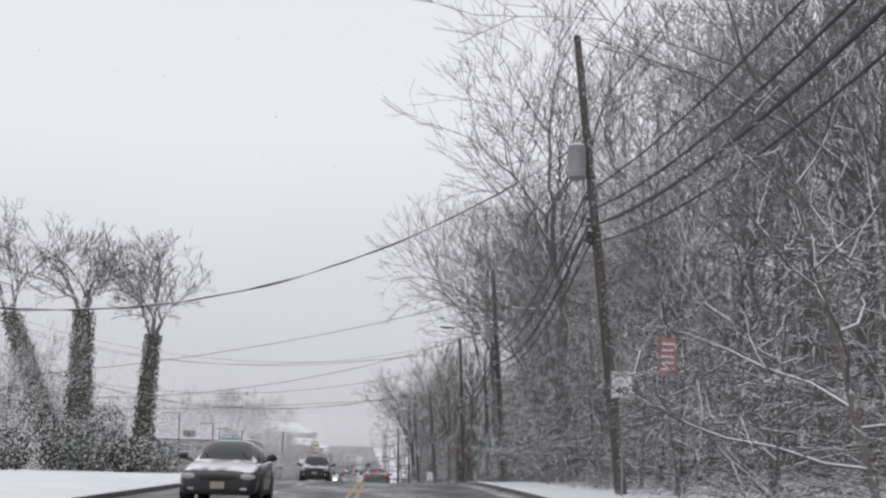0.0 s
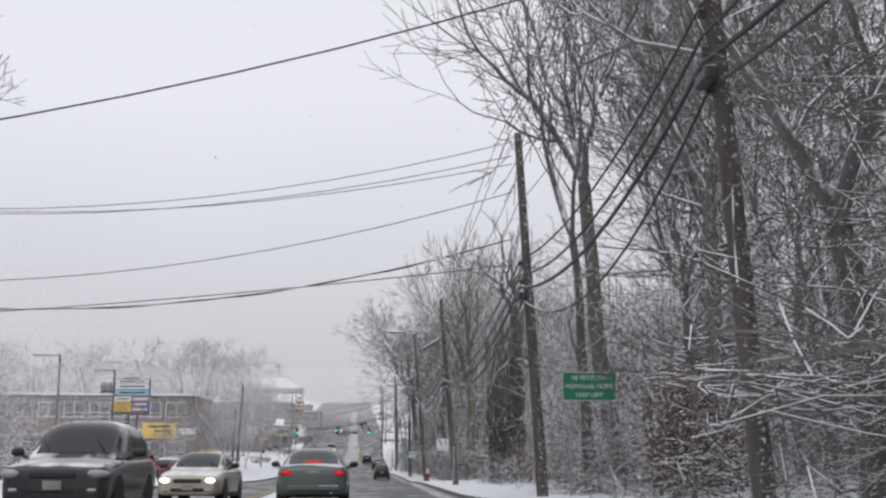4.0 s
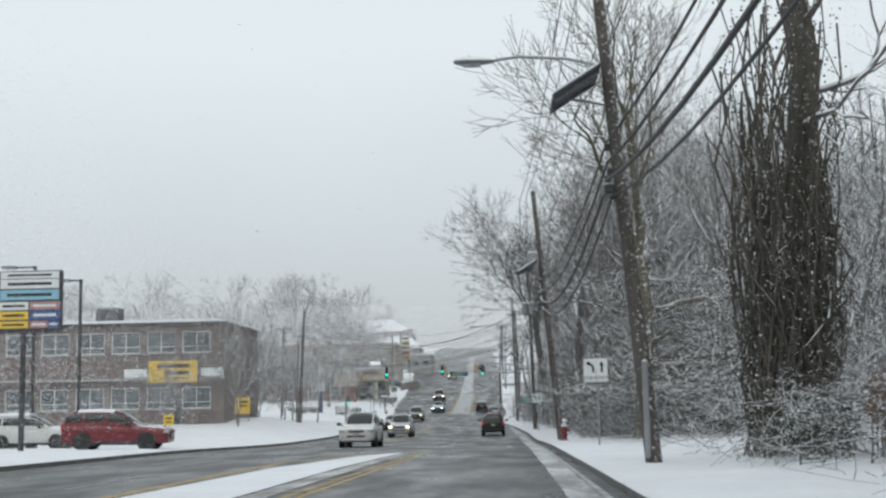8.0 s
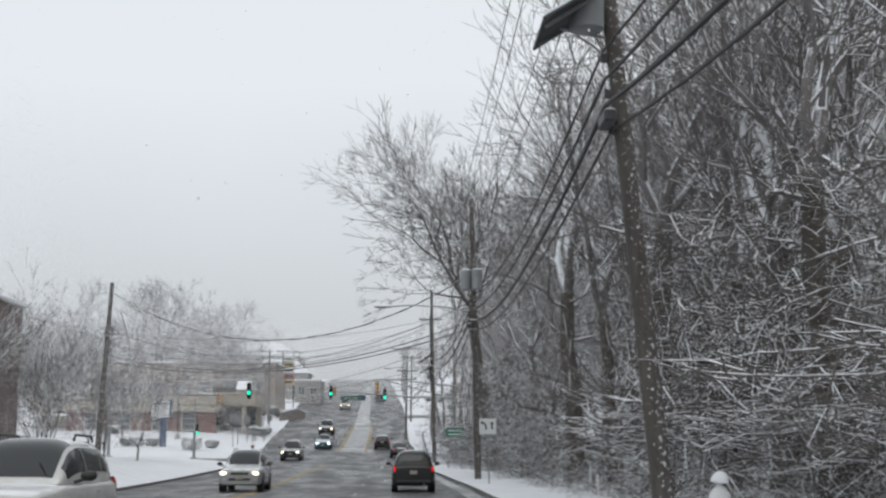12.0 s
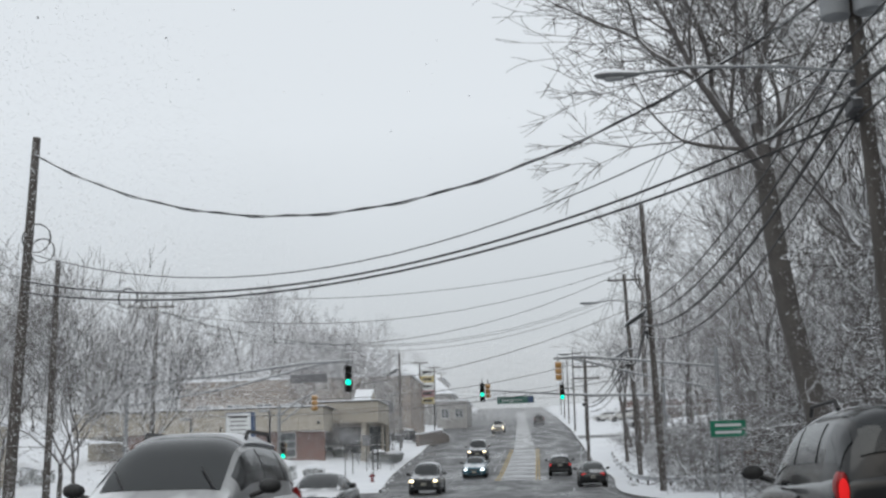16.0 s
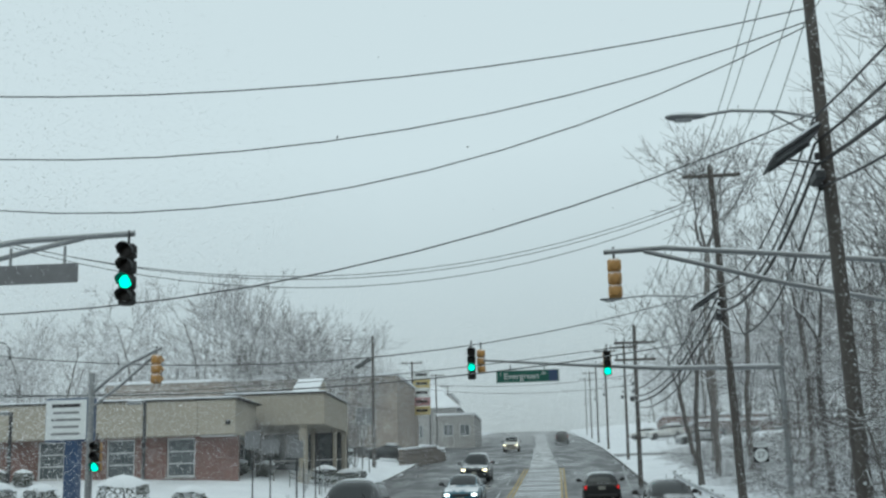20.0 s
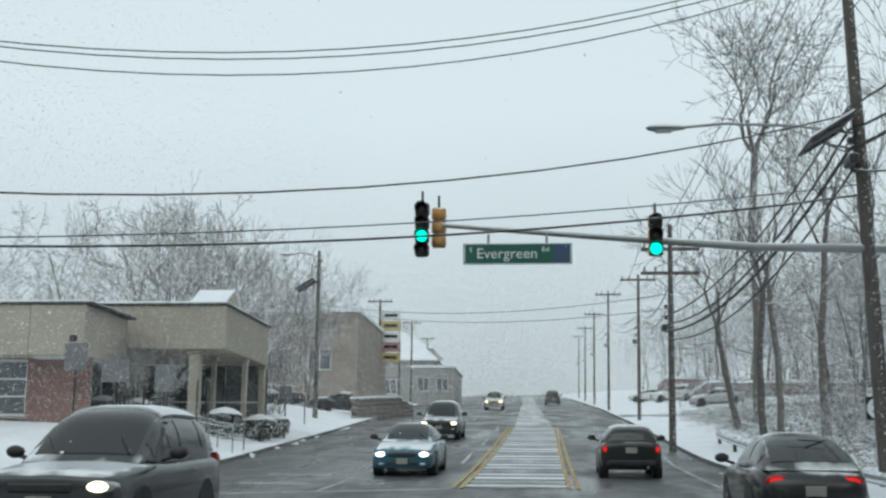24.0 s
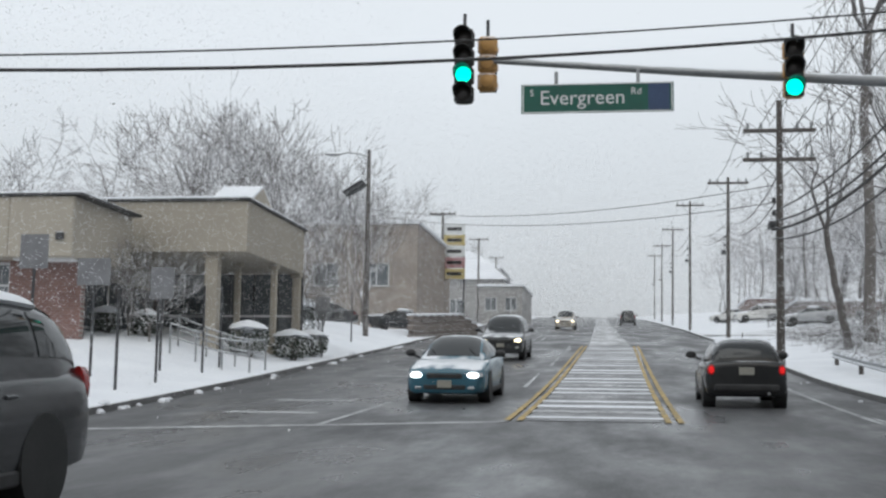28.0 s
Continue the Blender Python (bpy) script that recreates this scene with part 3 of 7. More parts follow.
def forked_mesh(seed, height, trunk_r, clear=0.4, spread=0.5, depth=6, lean=(0, 0), pull=(0, 0), twig=0.013, upright=0.25, limbs=3, laterals=0, sway=0.16, shoots=1):
    """A bare broad-crowned tree: the trunk divides into limbs that fork again and again into a round crown."""
    rnd = random.Random(seed)
    trunk, crown = Geo(), Geo()
    bias = Vector((pull[0], pull[1], upright)) * 0.16

    def turned(d, a, open_):
        x = d.orthogonal().normalized()
        y = d.cross(x)
        return (d * math.cos(open_) + (x * math.cos(a) + y * math.sin(a)) * math.sin(open_)).normalized()

    def branch(p, d, length, r, level):
        n = 4 if level < 2 else 3 if level < 4 else 2
        pts, q, e = [p.copy()], p.copy(), d.copy()
        for i in range(n):
            e = (e + Vector((rnd.gauss(0, sway), rnd.gauss(0, sway), rnd.gauss(0, sway * 0.7))) + bias).normalized()
            q = q + e * length / n
            pts.append(q.copy())
        last = max(twig * 0.55, r * 0.72)
        crown.tube(pts, [r + (last - r) * i / n for i in range(n + 1)], (8, 7, 5, 4, 3, 3, 3, 3, 3)[level], caps=False)
        if level >= depth:
            return
        k = 2 if rnd.random() < 0.68 else 3
        a0 = rnd.uniform(0, 6.283)
        for j in range(k):
            main = j == 0
            branch(pts[-1], turned(e, a0 + 6.283 * j / k + rnd.gauss(0, 0.3), spread * rnd.uniform(0.6, 1.3) * (0.55 if main else 1.0)),
                   length * rnd.uniform(0.70, 0.92) * (1.05 if main else 0.95), max(twig, last * (0.86 if main else 0.66)), level + 1)
        for j in range(shoots if level < depth - 1 else 0):
            branch(pts[n // 2 - j], turned(e, rnd.uniform(0, 6.283), spread * rnd.uniform(1.3, 2.0)), length * 0.62, max(twig, r * 0.42), level + 2)

    up = Vector((lean[0], lean[1], 1)).normalized()
    pts, q, e = [Vector((0, 0, -0.3))], Vector((0, 0, -0.3)), up.copy()
    for i in range(7):
        e = (up + Vector((rnd.gauss(0, 0.07), rnd.gauss(0, 0.07), 0))).normalized()
        q = q + e * height * clear / 7
        pts.append(q.copy())
    radii = [trunk_r * (1.45 if i == 0 else 1.08 - 0.045 * i) for i in range(8)]
    trunk.tube(pts, radii, 10)
    first = height * (1 - clear) / 3.1
    for j in range(limbs):
        branch(pts[-1], turned(up, j * 6.283 / limbs + rnd.uniform(-0.4, 0.4), spread * (0.4 if j == 0 else rnd.uniform(0.8, 1.25))), first * rnd.uniform(0.85, 1.1), radii[-1] * (0.80 if j == 0 else 0.62), 0)
    for j in range(laterals):
        i = rnd.randint(2, 6)
        a = rnd.uniform(0, 6.283)
        d = Vector((math.cos(a), math.sin(a), rnd.uniform(-0.05, 0.35))).normalized()
        branch(pts[i].lerp(pts[i + 1], rnd.random()), d, height * rnd.uniform(0.07, 0.12), max(0.035, trunk_r * 0.22), max(2, depth - 3))
    return trunk, crown


def tree(name, m, label, trunk_me, crown_me, group="trees of the wood"):
    t = thing(name, m, label, "tree", group)
    part("trunk", trunk_me, None, t)
    part("crown", crown_me, None, t, "bare snow-dusted branches")
    return t


def kind_of_tree(seed, bark=BARK, twigs=TWIG, **k):
    a, b = tree_mesh(seed, **k)
    return a.data("trunk", bark, True), b.data("crown", twigs, False)


def kind_of_forked(seed, bark=BARK, twigs=TWIG, **k):
    a, b = forked_mesh(seed, **k)
    return a.data("trunk", bark, True), b.data("crown", twigs, False)


TALL = [kind_of_forked(11, height=19, trunk_r=0.24, clear=0.42, spread=0.42, depth=6, upright=0.5, laterals=9),
        kind_of_forked(12, height=22, trunk_r=0.30, clear=0.46, spread=0.40, depth=6, upright=0.5, laterals=10),
        kind_of_forked(13, height=16, trunk_r=0.17, clear=0.38, spread=0.45, depth=5, upright=0.4, laterals=10, lean=(-0.06, 0.02)),
        kind_of_forked(14, height=20, trunk_r=0.27, clear=0.40, spread=0.50, depth=6, upright=0.35, laterals=9, lean=(-0.05, -0.04)),
        kind_of_tree(15, height=13, trunk_r=0.13, spread=0.78, first=0.25, kids=(12, 6, 5, 3), upright=0.4)]
BRUSH = [kind_of_tree(21, height=5, trunk_r=0.06, spread=0.95, first=0.08, kids=(10, 6, 4, 2), twig=0.010, upright=0.2),
         kind_of_tree(22, height=3.4, trunk_r=0.05, spread=0.9, first=0.05, kids=(11, 6, 4, 2), twig=0.010, upright=0.0, droop=0.3),
         kind_of_tree(23, height=6.5, trunk_r=0.07, spread=0.95, first=0.12, kids=(10, 6, 4, 2), twig=0.010)]
FAR = [kind_of_tree(31, twigs=HAZETWIG, height=15, trunk_r=0.25, spread=0.6, first=0.25, levels=3, kids=(9, 5, 5, 0), twig=0.035),
       kind_of_tree(32, twigs=HAZETWIG, height=12, trunk_r=0.22, spread=0.7, first=0.2, levels=3, kids=(9, 5, 5, 0), twig=0.035)]
rnd = random.Random(5)
TREE_LABELS = ("tall bare tree with snow along its limbs in the roadside wood", "slender bare tree dusted with snow beside the verge")
placed = []


def stand(x, y, kind, size=1.0, turn=None, label=TREE_LABELS[0], name="tree", group="trees of the wood"):
    z = ground_z(x, y)
    m = Matrix.Translation((x, y, z)) @ Matrix.Rotation(rnd.uniform(0, 6.28) if turn is None else turn, 4, "Z") @ Matrix.Diagonal((size, size, size * rnd.uniform(0.92, 1.08), 1))
    return tree(name, m, label, *kind, group)


# the wood along the east side, set back in its middle stretch
y = 8.0
while y < 276:
    back = 11.2 if y < 106 else 15.0 if y < 162 else 12.6 if y < 225 else 10.5
    for band, (x0, x1) in enumerate(((0, 3), (3, 8), (8, 16), (16, 28))):
        if band == 3 and rnd.random() < 0.5:
            continue
        x, yy = back + rnd.uniform(x0, x1) + (3.0 if y < 50 and band == 0 else 1.6 if y < 95 and band == 0 else 0), y + rnd.uniform(-2.2, 2.2)
        if any(math.hypot(x - a, yy - b) < 1.8 for a, b in placed) or (band == 0 and 94 < y < 104) or (103 < y < 178 and (band == 0 or rnd.random() < 0.45)):
            continue
        placed.append((x, yy))
        stand(x, yy, rnd.choice(TALL), (rnd.uniform(0.6, 0.85) if band == 0 else rnd.uniform(0.75, 1.05)) * (0.60 if 103 < y < 176 else 1.10 if y < 95 and band else 1.0), label=TREE_LABELS[band == 0])
    y += 4.0 if 182 < y < 215 else 5.0
for i in range(114):
    yy = 4 + i * 2.35 + rnd.uniform(-1, 1)
    x = right_x(yy) + rnd.uniform(3.4, 8.5)
    x += 2.6 if 104 < yy < 172 else 0
    if x < 12 and any(q - 9 < yy < q + 0.6 for q in (37.6, 91.0, 148.7, 164.7)):
        continue
    stand(x, yy, rnd.choice(BRUSH), rnd.uniform(0.6, 1.1), label="tangled leafless shrub laden with snow at the wood's edge", name="shrub", group="shrubs of the wood's edge")
# tall straight trunks standing close together where the wood comes nearest to the road
kept = rnd.getstate()
for x, yy, k, size, turn in ((13.7, 96.0, 1, 0.95, 0.4), (13.2, 98.4, 0, 0.9, 2.1), (15.9, 100.0, 3, 1.0, 0.5), (15.5, 103.0, 1, 0.95, 5.0), (14.9, 105.0, 0, 0.9, 1.2), (18.0, 107.0, 3, 1.0, 0.9), (16.6, 108.2, 0, 0.95, 4.2)):
    stand(x, yy, TALL[k], size, turn)
rnd.setstate(kept)
# the wood goes on past the crossing, thinner
for i in range(9):
    yy = rnd.uniform(280, 334)
    x = rnd.uniform(15, 28)
    stand(x, yy, rnd.choice(TALL[2:] + TALL[:1]), rnd.uniform(0.4, 0.6), label=TREE_LABELS[1])
for i in range(30):
    yy = rnd.uniform(273, 316)
    x = rnd.uniform(7.5, 17)
    stand(x, yy, rnd.choice(BRUSH), rnd.uniform(0.28, 0.45), label="leafless shrub in the snow behind the guardrail", name="shrub", group="shrubs of the wood's edge")

for i in range(16):
    stand(rnd.uniform(9.5, 26), rnd.uniform(355, 372), rnd.choice(BRUSH), rnd.uniform(0.5, 0.9), label="leafless shrub beside the car park up the hill", name="shrub", group="shrubs of the wood's edge")

# the far woods
far_t, far_c = Geo(), Geo()


def far_tree(x, y, size):
    src = rnd.choice(FAR)
    m = Matrix.Translation((x, y, ground_z(x, y))) @ Matrix.Rotation(rnd.uniform(0, 6.28), 4, "Z") @ Matrix.Diagonal((size, size, size * rnd.uniform(0.85, 1.1), 1))
    for dst, me in ((far_t, src[0]), (far_c, src[1])):
        co = np.empty(len(me.vertices) * 3, np.float32)
        me.vertices.foreach_get("co", co)
        co = co.reshape(-1, 3) @ np.array(m.to_3x3()).T + np.array(m.translation)
        k = len(dst.v)
        dst.v += co.tolist()
        dst.f += [tuple(i + k for i in p.vertices) for p in me.polygons]


for i in range(30):
    far_tree(rnd.uniform(17, 46), rnd.uniform(338, 372) if i % 2 else rnd.uniform(395, 450), rnd.uniform(0.6, 0.9))
for i in range(36):
    far_tree(rnd.uniform(16, 60), rnd.uniform(404, 420) if i % 2 else rnd.uniform(440, 500), rnd.uniform(0.7, 1.1))
for i in range(34):
    far_tree(rnd.uniform(26, 75), rnd.uniform(335, 560), rnd.uniform(0.7, 1.1))
for i in range(48):
    far_tree(-rnd.uniform(34, 120), rnd.uniform(385, 470), rnd.uniform(0.85, 1.25))
for i in range(70):
    far_tree(-rnd.uniform(36, 130), rnd.uniform(262, 620), rnd.uniform(0.7, 1.1))
for i in range(36):
    far_tree(-rnd.uniform(48, 120), rnd.uniform(90, 250), rnd.uniform(0.6, 0.95))
for i in range(26):
    far_tree(rnd.choice((rnd.uniform(-90, -42), rnd.uniform(22, 70))), rnd.uniform(540, 640), rnd.uniform(0.8, 1.2))
wood = solid("far_woods_trunks", far_t, BARK, "trunks of the distant snowy woods", "woods", kind="stuff")
wood = solid("far_woods", far_c, HAZETWIG, "snowy branches of the distant woods, paled to suggest haze", "woods", kind="stuff")

# tangled undergrowth on the floor of the wood, and the thin trunks deep inside it
tangle, deep = Geo(), Geo()
for i in range(48000):
    yy = rnd.uniform(2, 332)
    far_in = 3.0 + 26 * rnd.random() ** 1.3
    if 255 < yy < 272 and far_in < 4.6:
        continue
    if 104 < yy < 172 and far_in < 6.2 and rnd.random() < 0.75:
        continue
    x = right_x(yy) + far_in
    h = rnd.random() ** 1.6 * (0.6 + 2.2 * min(1, (far_in - 3.0) / 4))
    if yy > 268:
        if far_in < 3.4 or rnd.random() < 0.15:
            continue
        h *= 0.55
    p = Vector((x, yy, ground_z(x, yy) + h))
    d = Vector((rnd.gauss(0, 1), rnd.gauss(0, 1), rnd.gauss(0.1, 0.3))).normalized() * rnd.uniform(0.4, 1.3)
    bend, twist = Vector((rnd.gauss(0, 0.14), rnd.gauss(0, 0.14), rnd.gauss(0.08, 0.12))), Vector((rnd.gauss(0, 0.1), rnd.gauss(0, 0.1), rnd.gauss(0, 0.12)))
    tangle.tube([p - d - bend, p - d * 0.3 + bend * 0.5, p + d * 0.35 + bend + twist, p + d - bend * 0.4], [0.008, 0.007, 0.005, 0.002], 3, False)
for i in range(950):
    yy, x = rnd.uniform(0, 252), rnd.uniform(24, 74)
    z = ground_z(x, yy)
    hh, r0 = rnd.uniform(11, 19), rnd.uniform(0.10, 0.24)
    sway = Vector((rnd.gauss(0, 0.5), rnd.gauss(0, 0.5), 0))
    top = Vector((x, yy, z + hh)) + sway
    deep.tube([(x, yy, z - 0.3), Vector((x, yy, z + hh * 0.5)) + sway * 0.3, top], [r0, r0 * 0.7, 0.04], 5, False)
    for k in range(13):
        b = Vector((x, yy, z)).lerp(top, rnd.uniform(0.05, 0.95))
        deep.tube([b, b + Vector((rnd.gauss(0, 1.6), rnd.gauss(0, 1.6), rnd.uniform(0.3, 2.4)))], [0.05, 0.015], 3, False)
solid("undergrowth", tangle, TANGLE, "snow-dusted tangle of brambles and fallen twigs under the trees", "undergrowth", kind="stuff")
solid("deep_wood", deep, BARK, "thin bare trunks deep inside the wood", "woods", kind="stuff")

# stout dark trunks and low wide boughs at the wood's edge
oak_t, oak_c = forked_mesh(81, 21, 0.40, 0.45, 0.46, 6, (0.01, 0.02), upright=0.4, laterals=8)
oak2_t, oak2_c = forked_mesh(82, 19, 0.33, 0.40, 0.5, 6, (-0.04, 0.0), upright=0.35, laterals=8)
OAKS = [(oak_t.data("trunk", VINE, True), oak_c.data("crown", TWIG)), (oak2_t.data("trunk", VINE, True), oak2_c.data("crown", TWIG))]
for i in range(11):
    yy = 174 + i * 3.7 + rnd.uniform(-1.2, 1.2)
    stand(right_x(yy) + rnd.uniform(4.2, 9.5), yy, OAKS[i % 2], rnd.uniform(0.75, 1.0), label="stout dark-barked tree at the edge of the wood")
for i in range(4):
    yy = 160 + i * 4.1 + rnd.uniform(-1, 1)
    stand(right_x(yy) + (8.5, 11.5, 9.2, 13.0)[i % 4] + rnd.uniform(-0.6, 0.6), yy, OAKS[i % 2], rnd.uniform(0.62, 0.72), label="stout dark-barked tree at the edge of the wood")
BOUGH = [kind_of_tree(83, twigs=BARK, height=6.5, trunk_r=0.075, spread=1.35, first=0.18, kids=(12, 7, 5, 2), twig=0.013, upright=-0.08, droop=0.10, one_side=math.pi),
         kind_of_tree(84, twigs=BARK, height=5.0, trunk_r=0.065, spread=1.5, first=0.2, kids=(11, 7, 5, 2), twig=0.013, upright=-0.05, droop=0.16, one_side=math.pi)]
for i in range(34):
    yy = 12 + i * 6.9 + rnd.uniform(-2, 2)
    if any(q - 17 < yy < q + 1.5 for q in (37.6, 92.0, 148.7, 165.2, 207.7, 236.6)) or yy < 24 or 94 < yy < 132:
        continue
    stand(right_x(yy) + rnd.uniform(4.6, 7.0), yy, BOUGH[i % 2], rnd.uniform(0.8, 1.15), rnd.uniform(-0.6, 0.6), label="low tree with wide snow-covered boughs at the wood's edge")

for i in range(9):
    yy = 150 + i * 3.0 + rnd.uniform(-0.8, 0.8)
    stand(right_x(yy) + rnd.uniform(7.6, 9.6), yy, BOUGH[i % 2], rnd.uniform(1.0, 1.3), rnd.uniform(-0.6, 0.6), label="low tree with wide snow-covered boughs at the wood's edge")

# the great tree that leans over the road
fan = kind_of_forked(41, height=22.5, trunk_r=0.40, clear=0.50, spread=0.48, depth=7, lean=(-0.13, -0.02), pull=(-0.08, -0.03), upright=0.12, limbs=4, twig=0.013, shoots=2, sway=0.13)
stand(8.6, 231, fan, 1.0, 0.0, "great bare tree whose crown reaches out over the road")


# ---------------------------------------------------------------- poles, lamps and wires
def utility_pole(x, y, top, lean_x=0.0, arm=None, tank=0, lamp=None, r=0.17, group="utility poles", mat=None, bare=False, z0=None, panel=0, guard=False):
    """A wooden pole with what it carries. arm: heights of crossarms; lamp: (height, reach to the west)."""
    z0 = ground_z(x, y) if z0 is None else z0
    h = top - z0
    p = thing("utility_pole", Matrix.Translation((x, y, z0)), "weathered wooden utility pole standing at the road's snowy edge", "utility pole", group)

    def on(z):
        return lean_x * z / h
    n = 9
    part("pole", Geo().tube([(on(h * i / n) - (0.3 * lean_x / h if i == 0 else 0), 0, h * i / n - (0.3 if i == 0 else 0)) for i in range(n + 1)], [r * 1.1 - (r * 0.4) * i / n for i in range(n + 1)], 10), mat or WET_POLE, p, smooth=True)
    for a in arm or ():
        c = part("crossarm", Geo().box(on(a), 0, a, 2.4, 0.11, 0.13, 0.015), POLE, p)
        for k in (-1.05, -0.6, 0.6, 1.05):
            part("insulator", Geo().tube([(on(a) + k, 0, a + 0.06), (on(a) + k, 0, a + 0.12), (on(a) + k, 0, a + 0.16), (on(a) + k, 0, a + 0.26)], [0.02, 0.06, 0.045, 0.05], 8), GREYTANK, c, "grey porcelain insulator")
        part("brace", Geo().tube([(on(a) - 0.7, 0.07, a - 0.05), (on(a - 0.7), 0.12, a - 0.7)], 0.02, 5).tube([(on(a) + 0.7, 0.07, a - 0.05), (on(a - 0.7), 0.12, a - 0.7)], 0.02, 5), STEEL, c)
    for k in range(tank):
        a = h * 0.71
        ang = radians(200 + 95 * k)
        cx, cy = on(a) + 0.45 * math.cos(ang), 0.45 * math.sin(ang)
        t = part("transformer", Geo().tube([(cx, cy, a - 0.62), (cx, cy, a - 0.58), (cx, cy, a + 0.46), (cx, cy, a + 0.52)], [0.24, 0.30, 0.30, 0.22], 14), GREYTANK, p, "grey can transformer capped with snow", True)
        part("bushing", Geo().tube([(cx, cy, a + 0.5), (cx, cy, a + 0.6), (cx, cy, a + 0.78)], [0.05, 0.07, 0.03], 8), GREYTANK, t)
        part("bracket", Geo().box(on(a) + 0.2 * math.cos(ang), 0.2 * math.sin(ang), a, 0.16, 0.16, 0.5, 0.01), STEEL, t)
    if lamp:
        a, reach = lamp
        arm_pts = [(on(a), 0, a - 0.1), (on(a) - reach * 0.35, 0, a + 0.12), (on(a) - reach * 0.75, 0, a + 0.2), (on(a) - reach, 0, a + 0.12)]
        s = part("lamp_arm", Geo().tube(arm_pts, 0.038, 8), STEEL, p, smooth=True)
        part("lamp_brace", Geo().tube([(on(a - 0.7), 0, a - 0.7), (on(a) - reach * 0.42, 0, a + 0.1)], 0.02, 6), STEEL, s)
        hx = on(a) - reach
        rings = []
        for dx, w, hh in ((0.1, 0.05, 0.05), (-0.05, 0.09, 0.07), (-0.3, 0.15, 0.10), (-0.6, 0.17, 0.10), (-0.78, 0.10, 0.06), (-0.84, 0.03, 0.02)):
            rings.append([(hx + dx, w * math.cos(q * math.pi / 5), a + 0.12 + hh * math.sin(q * math.pi / 5)) for q in range(10)])
        part("lamp_head", Geo().loft(rings), LAMPHEAD, s, "grey lamp head with snow on top", True)
        part("lens", Geo().box(hx - 0.42, 0, a + 0.03, 0.4, 0.2, 0.06, 0.02), CLEARLENS, s)
    if panel:
        a = panel
        t = Matrix.Translation((on(a) - 0.75, 0, a - 0.2)) @ Matrix.Rotation(radians(-32), 4, "Y")
        sp = part("solar_panel", Geo().box(0, 0, 0, 1.25, 1.75, 0.05, 0.008, m=t), DARKSTEEL, p, "tilted solar panel under snow")
        part("snow_layer", Geo().box(0.02, 0, 0.05, 1.18, 1.68, 0.05, 0.02, m=t), SNOW, sp, "snow lying on the panel")
        for yy_ in (-0.5, 0.5):
            part("panel_rail", Geo().box(0, yy_, -0.06, 1.15, 0.05, 0.06, m=t), STEEL, sp)
        part("bracket", Geo().tube([(on(a - 0.6), 0, a - 0.6), (on(a) - 0.9, 0, a - 0.42)], 0.03, 6), STEEL, sp)
    if guard:
        part("conduit", Geo().box(on(1.2) - 0.04, -r * 1.05, 1.15, 0.13, 0.1, 2.1, 0.03), GREYTANK, p, "pale cable guard up the foot of the pole")
    if not bare:
        for a in (h * 0.53, h * 0.58, h * 0.63):
            part("bracket", Geo().box(on(a) - 0.2, 0, a, 0.12, 0.1, 0.16, 0.01), DARKSTEEL, p)
        part("cable_box", Geo().box(on(h * 0.55) - 0.3, -0.3, h * 0.55 - 0.15, 0.22, 0.75, 0.24, 0.04), DARKSTEEL, p, "black splice box under the cables")
    return p


# (x of foot, y, height of top, lean)
POLES = [(8.3, 38.0, 15.0, -1.4), (8.4, 74.5, 13.8, -0.9), (7.5, 94.2, 12.2, -0.7), (7.0, 130.1, 11.3, -0.9), (6.65, 168.2, 12.85, -1.1),
         (6.4, 214.6, 14.6, -0.3), (5.2, 253.8, 14.5, -0.3), (5.8, 277.5, 14.7, -0.4), (3.0, 299.0, 11.2, 0.1)]
EXTRA = [dict(tank=1), dict(lamp=(9.2, 2.6), tank=1), dict(), dict(lamp=(8.9, 2.6), panel=8.5, guard=True), dict(tank=1, panel=9.2),
         dict(lamp=(9.1, 4.6), tank=2), dict(lamp=(9.5, 2.7), panel=8.9), dict(arm=(13.6,), lamp=(8.4, 4.2), panel=8.5), dict(arm=(8.2, 7.2), r=0.135)]
utility_pole(8.6, 4.0, 13.5, -1.0)
for (x, y, top, lean), more in zip(POLES, EXTRA):
    utility_pole(x, y, top, lean, **more)
HILL = [(3.9, 331.0, 9.8), (3.4, 364.0, 11.2), (3.2, 397, 11.2), (3.0, 430, 11.0), (2.8, 463, 11.0)]
for x, y, h in HILL:
    utility_pole(x, y, road_z(y) + h, 0.1, arm=(h - 0.5,), r=0.12)
utility_pole(-16.5, 226.0, 11.4, 0.5, bare=True)
utility_pole(-17.8, 232.0, 8.6, 0.2, bare=True, r=0.12)
utility_pole(-26.0, 269.0, 12.7, 0.3, arm=(11.6,), tank=0)
for x, y, h in ((-15.9, 322, 10.6), (-18.0, 364.5, 10.5), (-19.5, 405, 10.5), (-22, 450, 10)):
    utility_pole(x, y, road_z(y) + h, 0.0, arm=(h - 0.4,) if y > 330 else None, bare=True, r=0.14, lamp=None if y > 330 else (9.8, 1.6), panel=0 if y > 330 else 8.2)


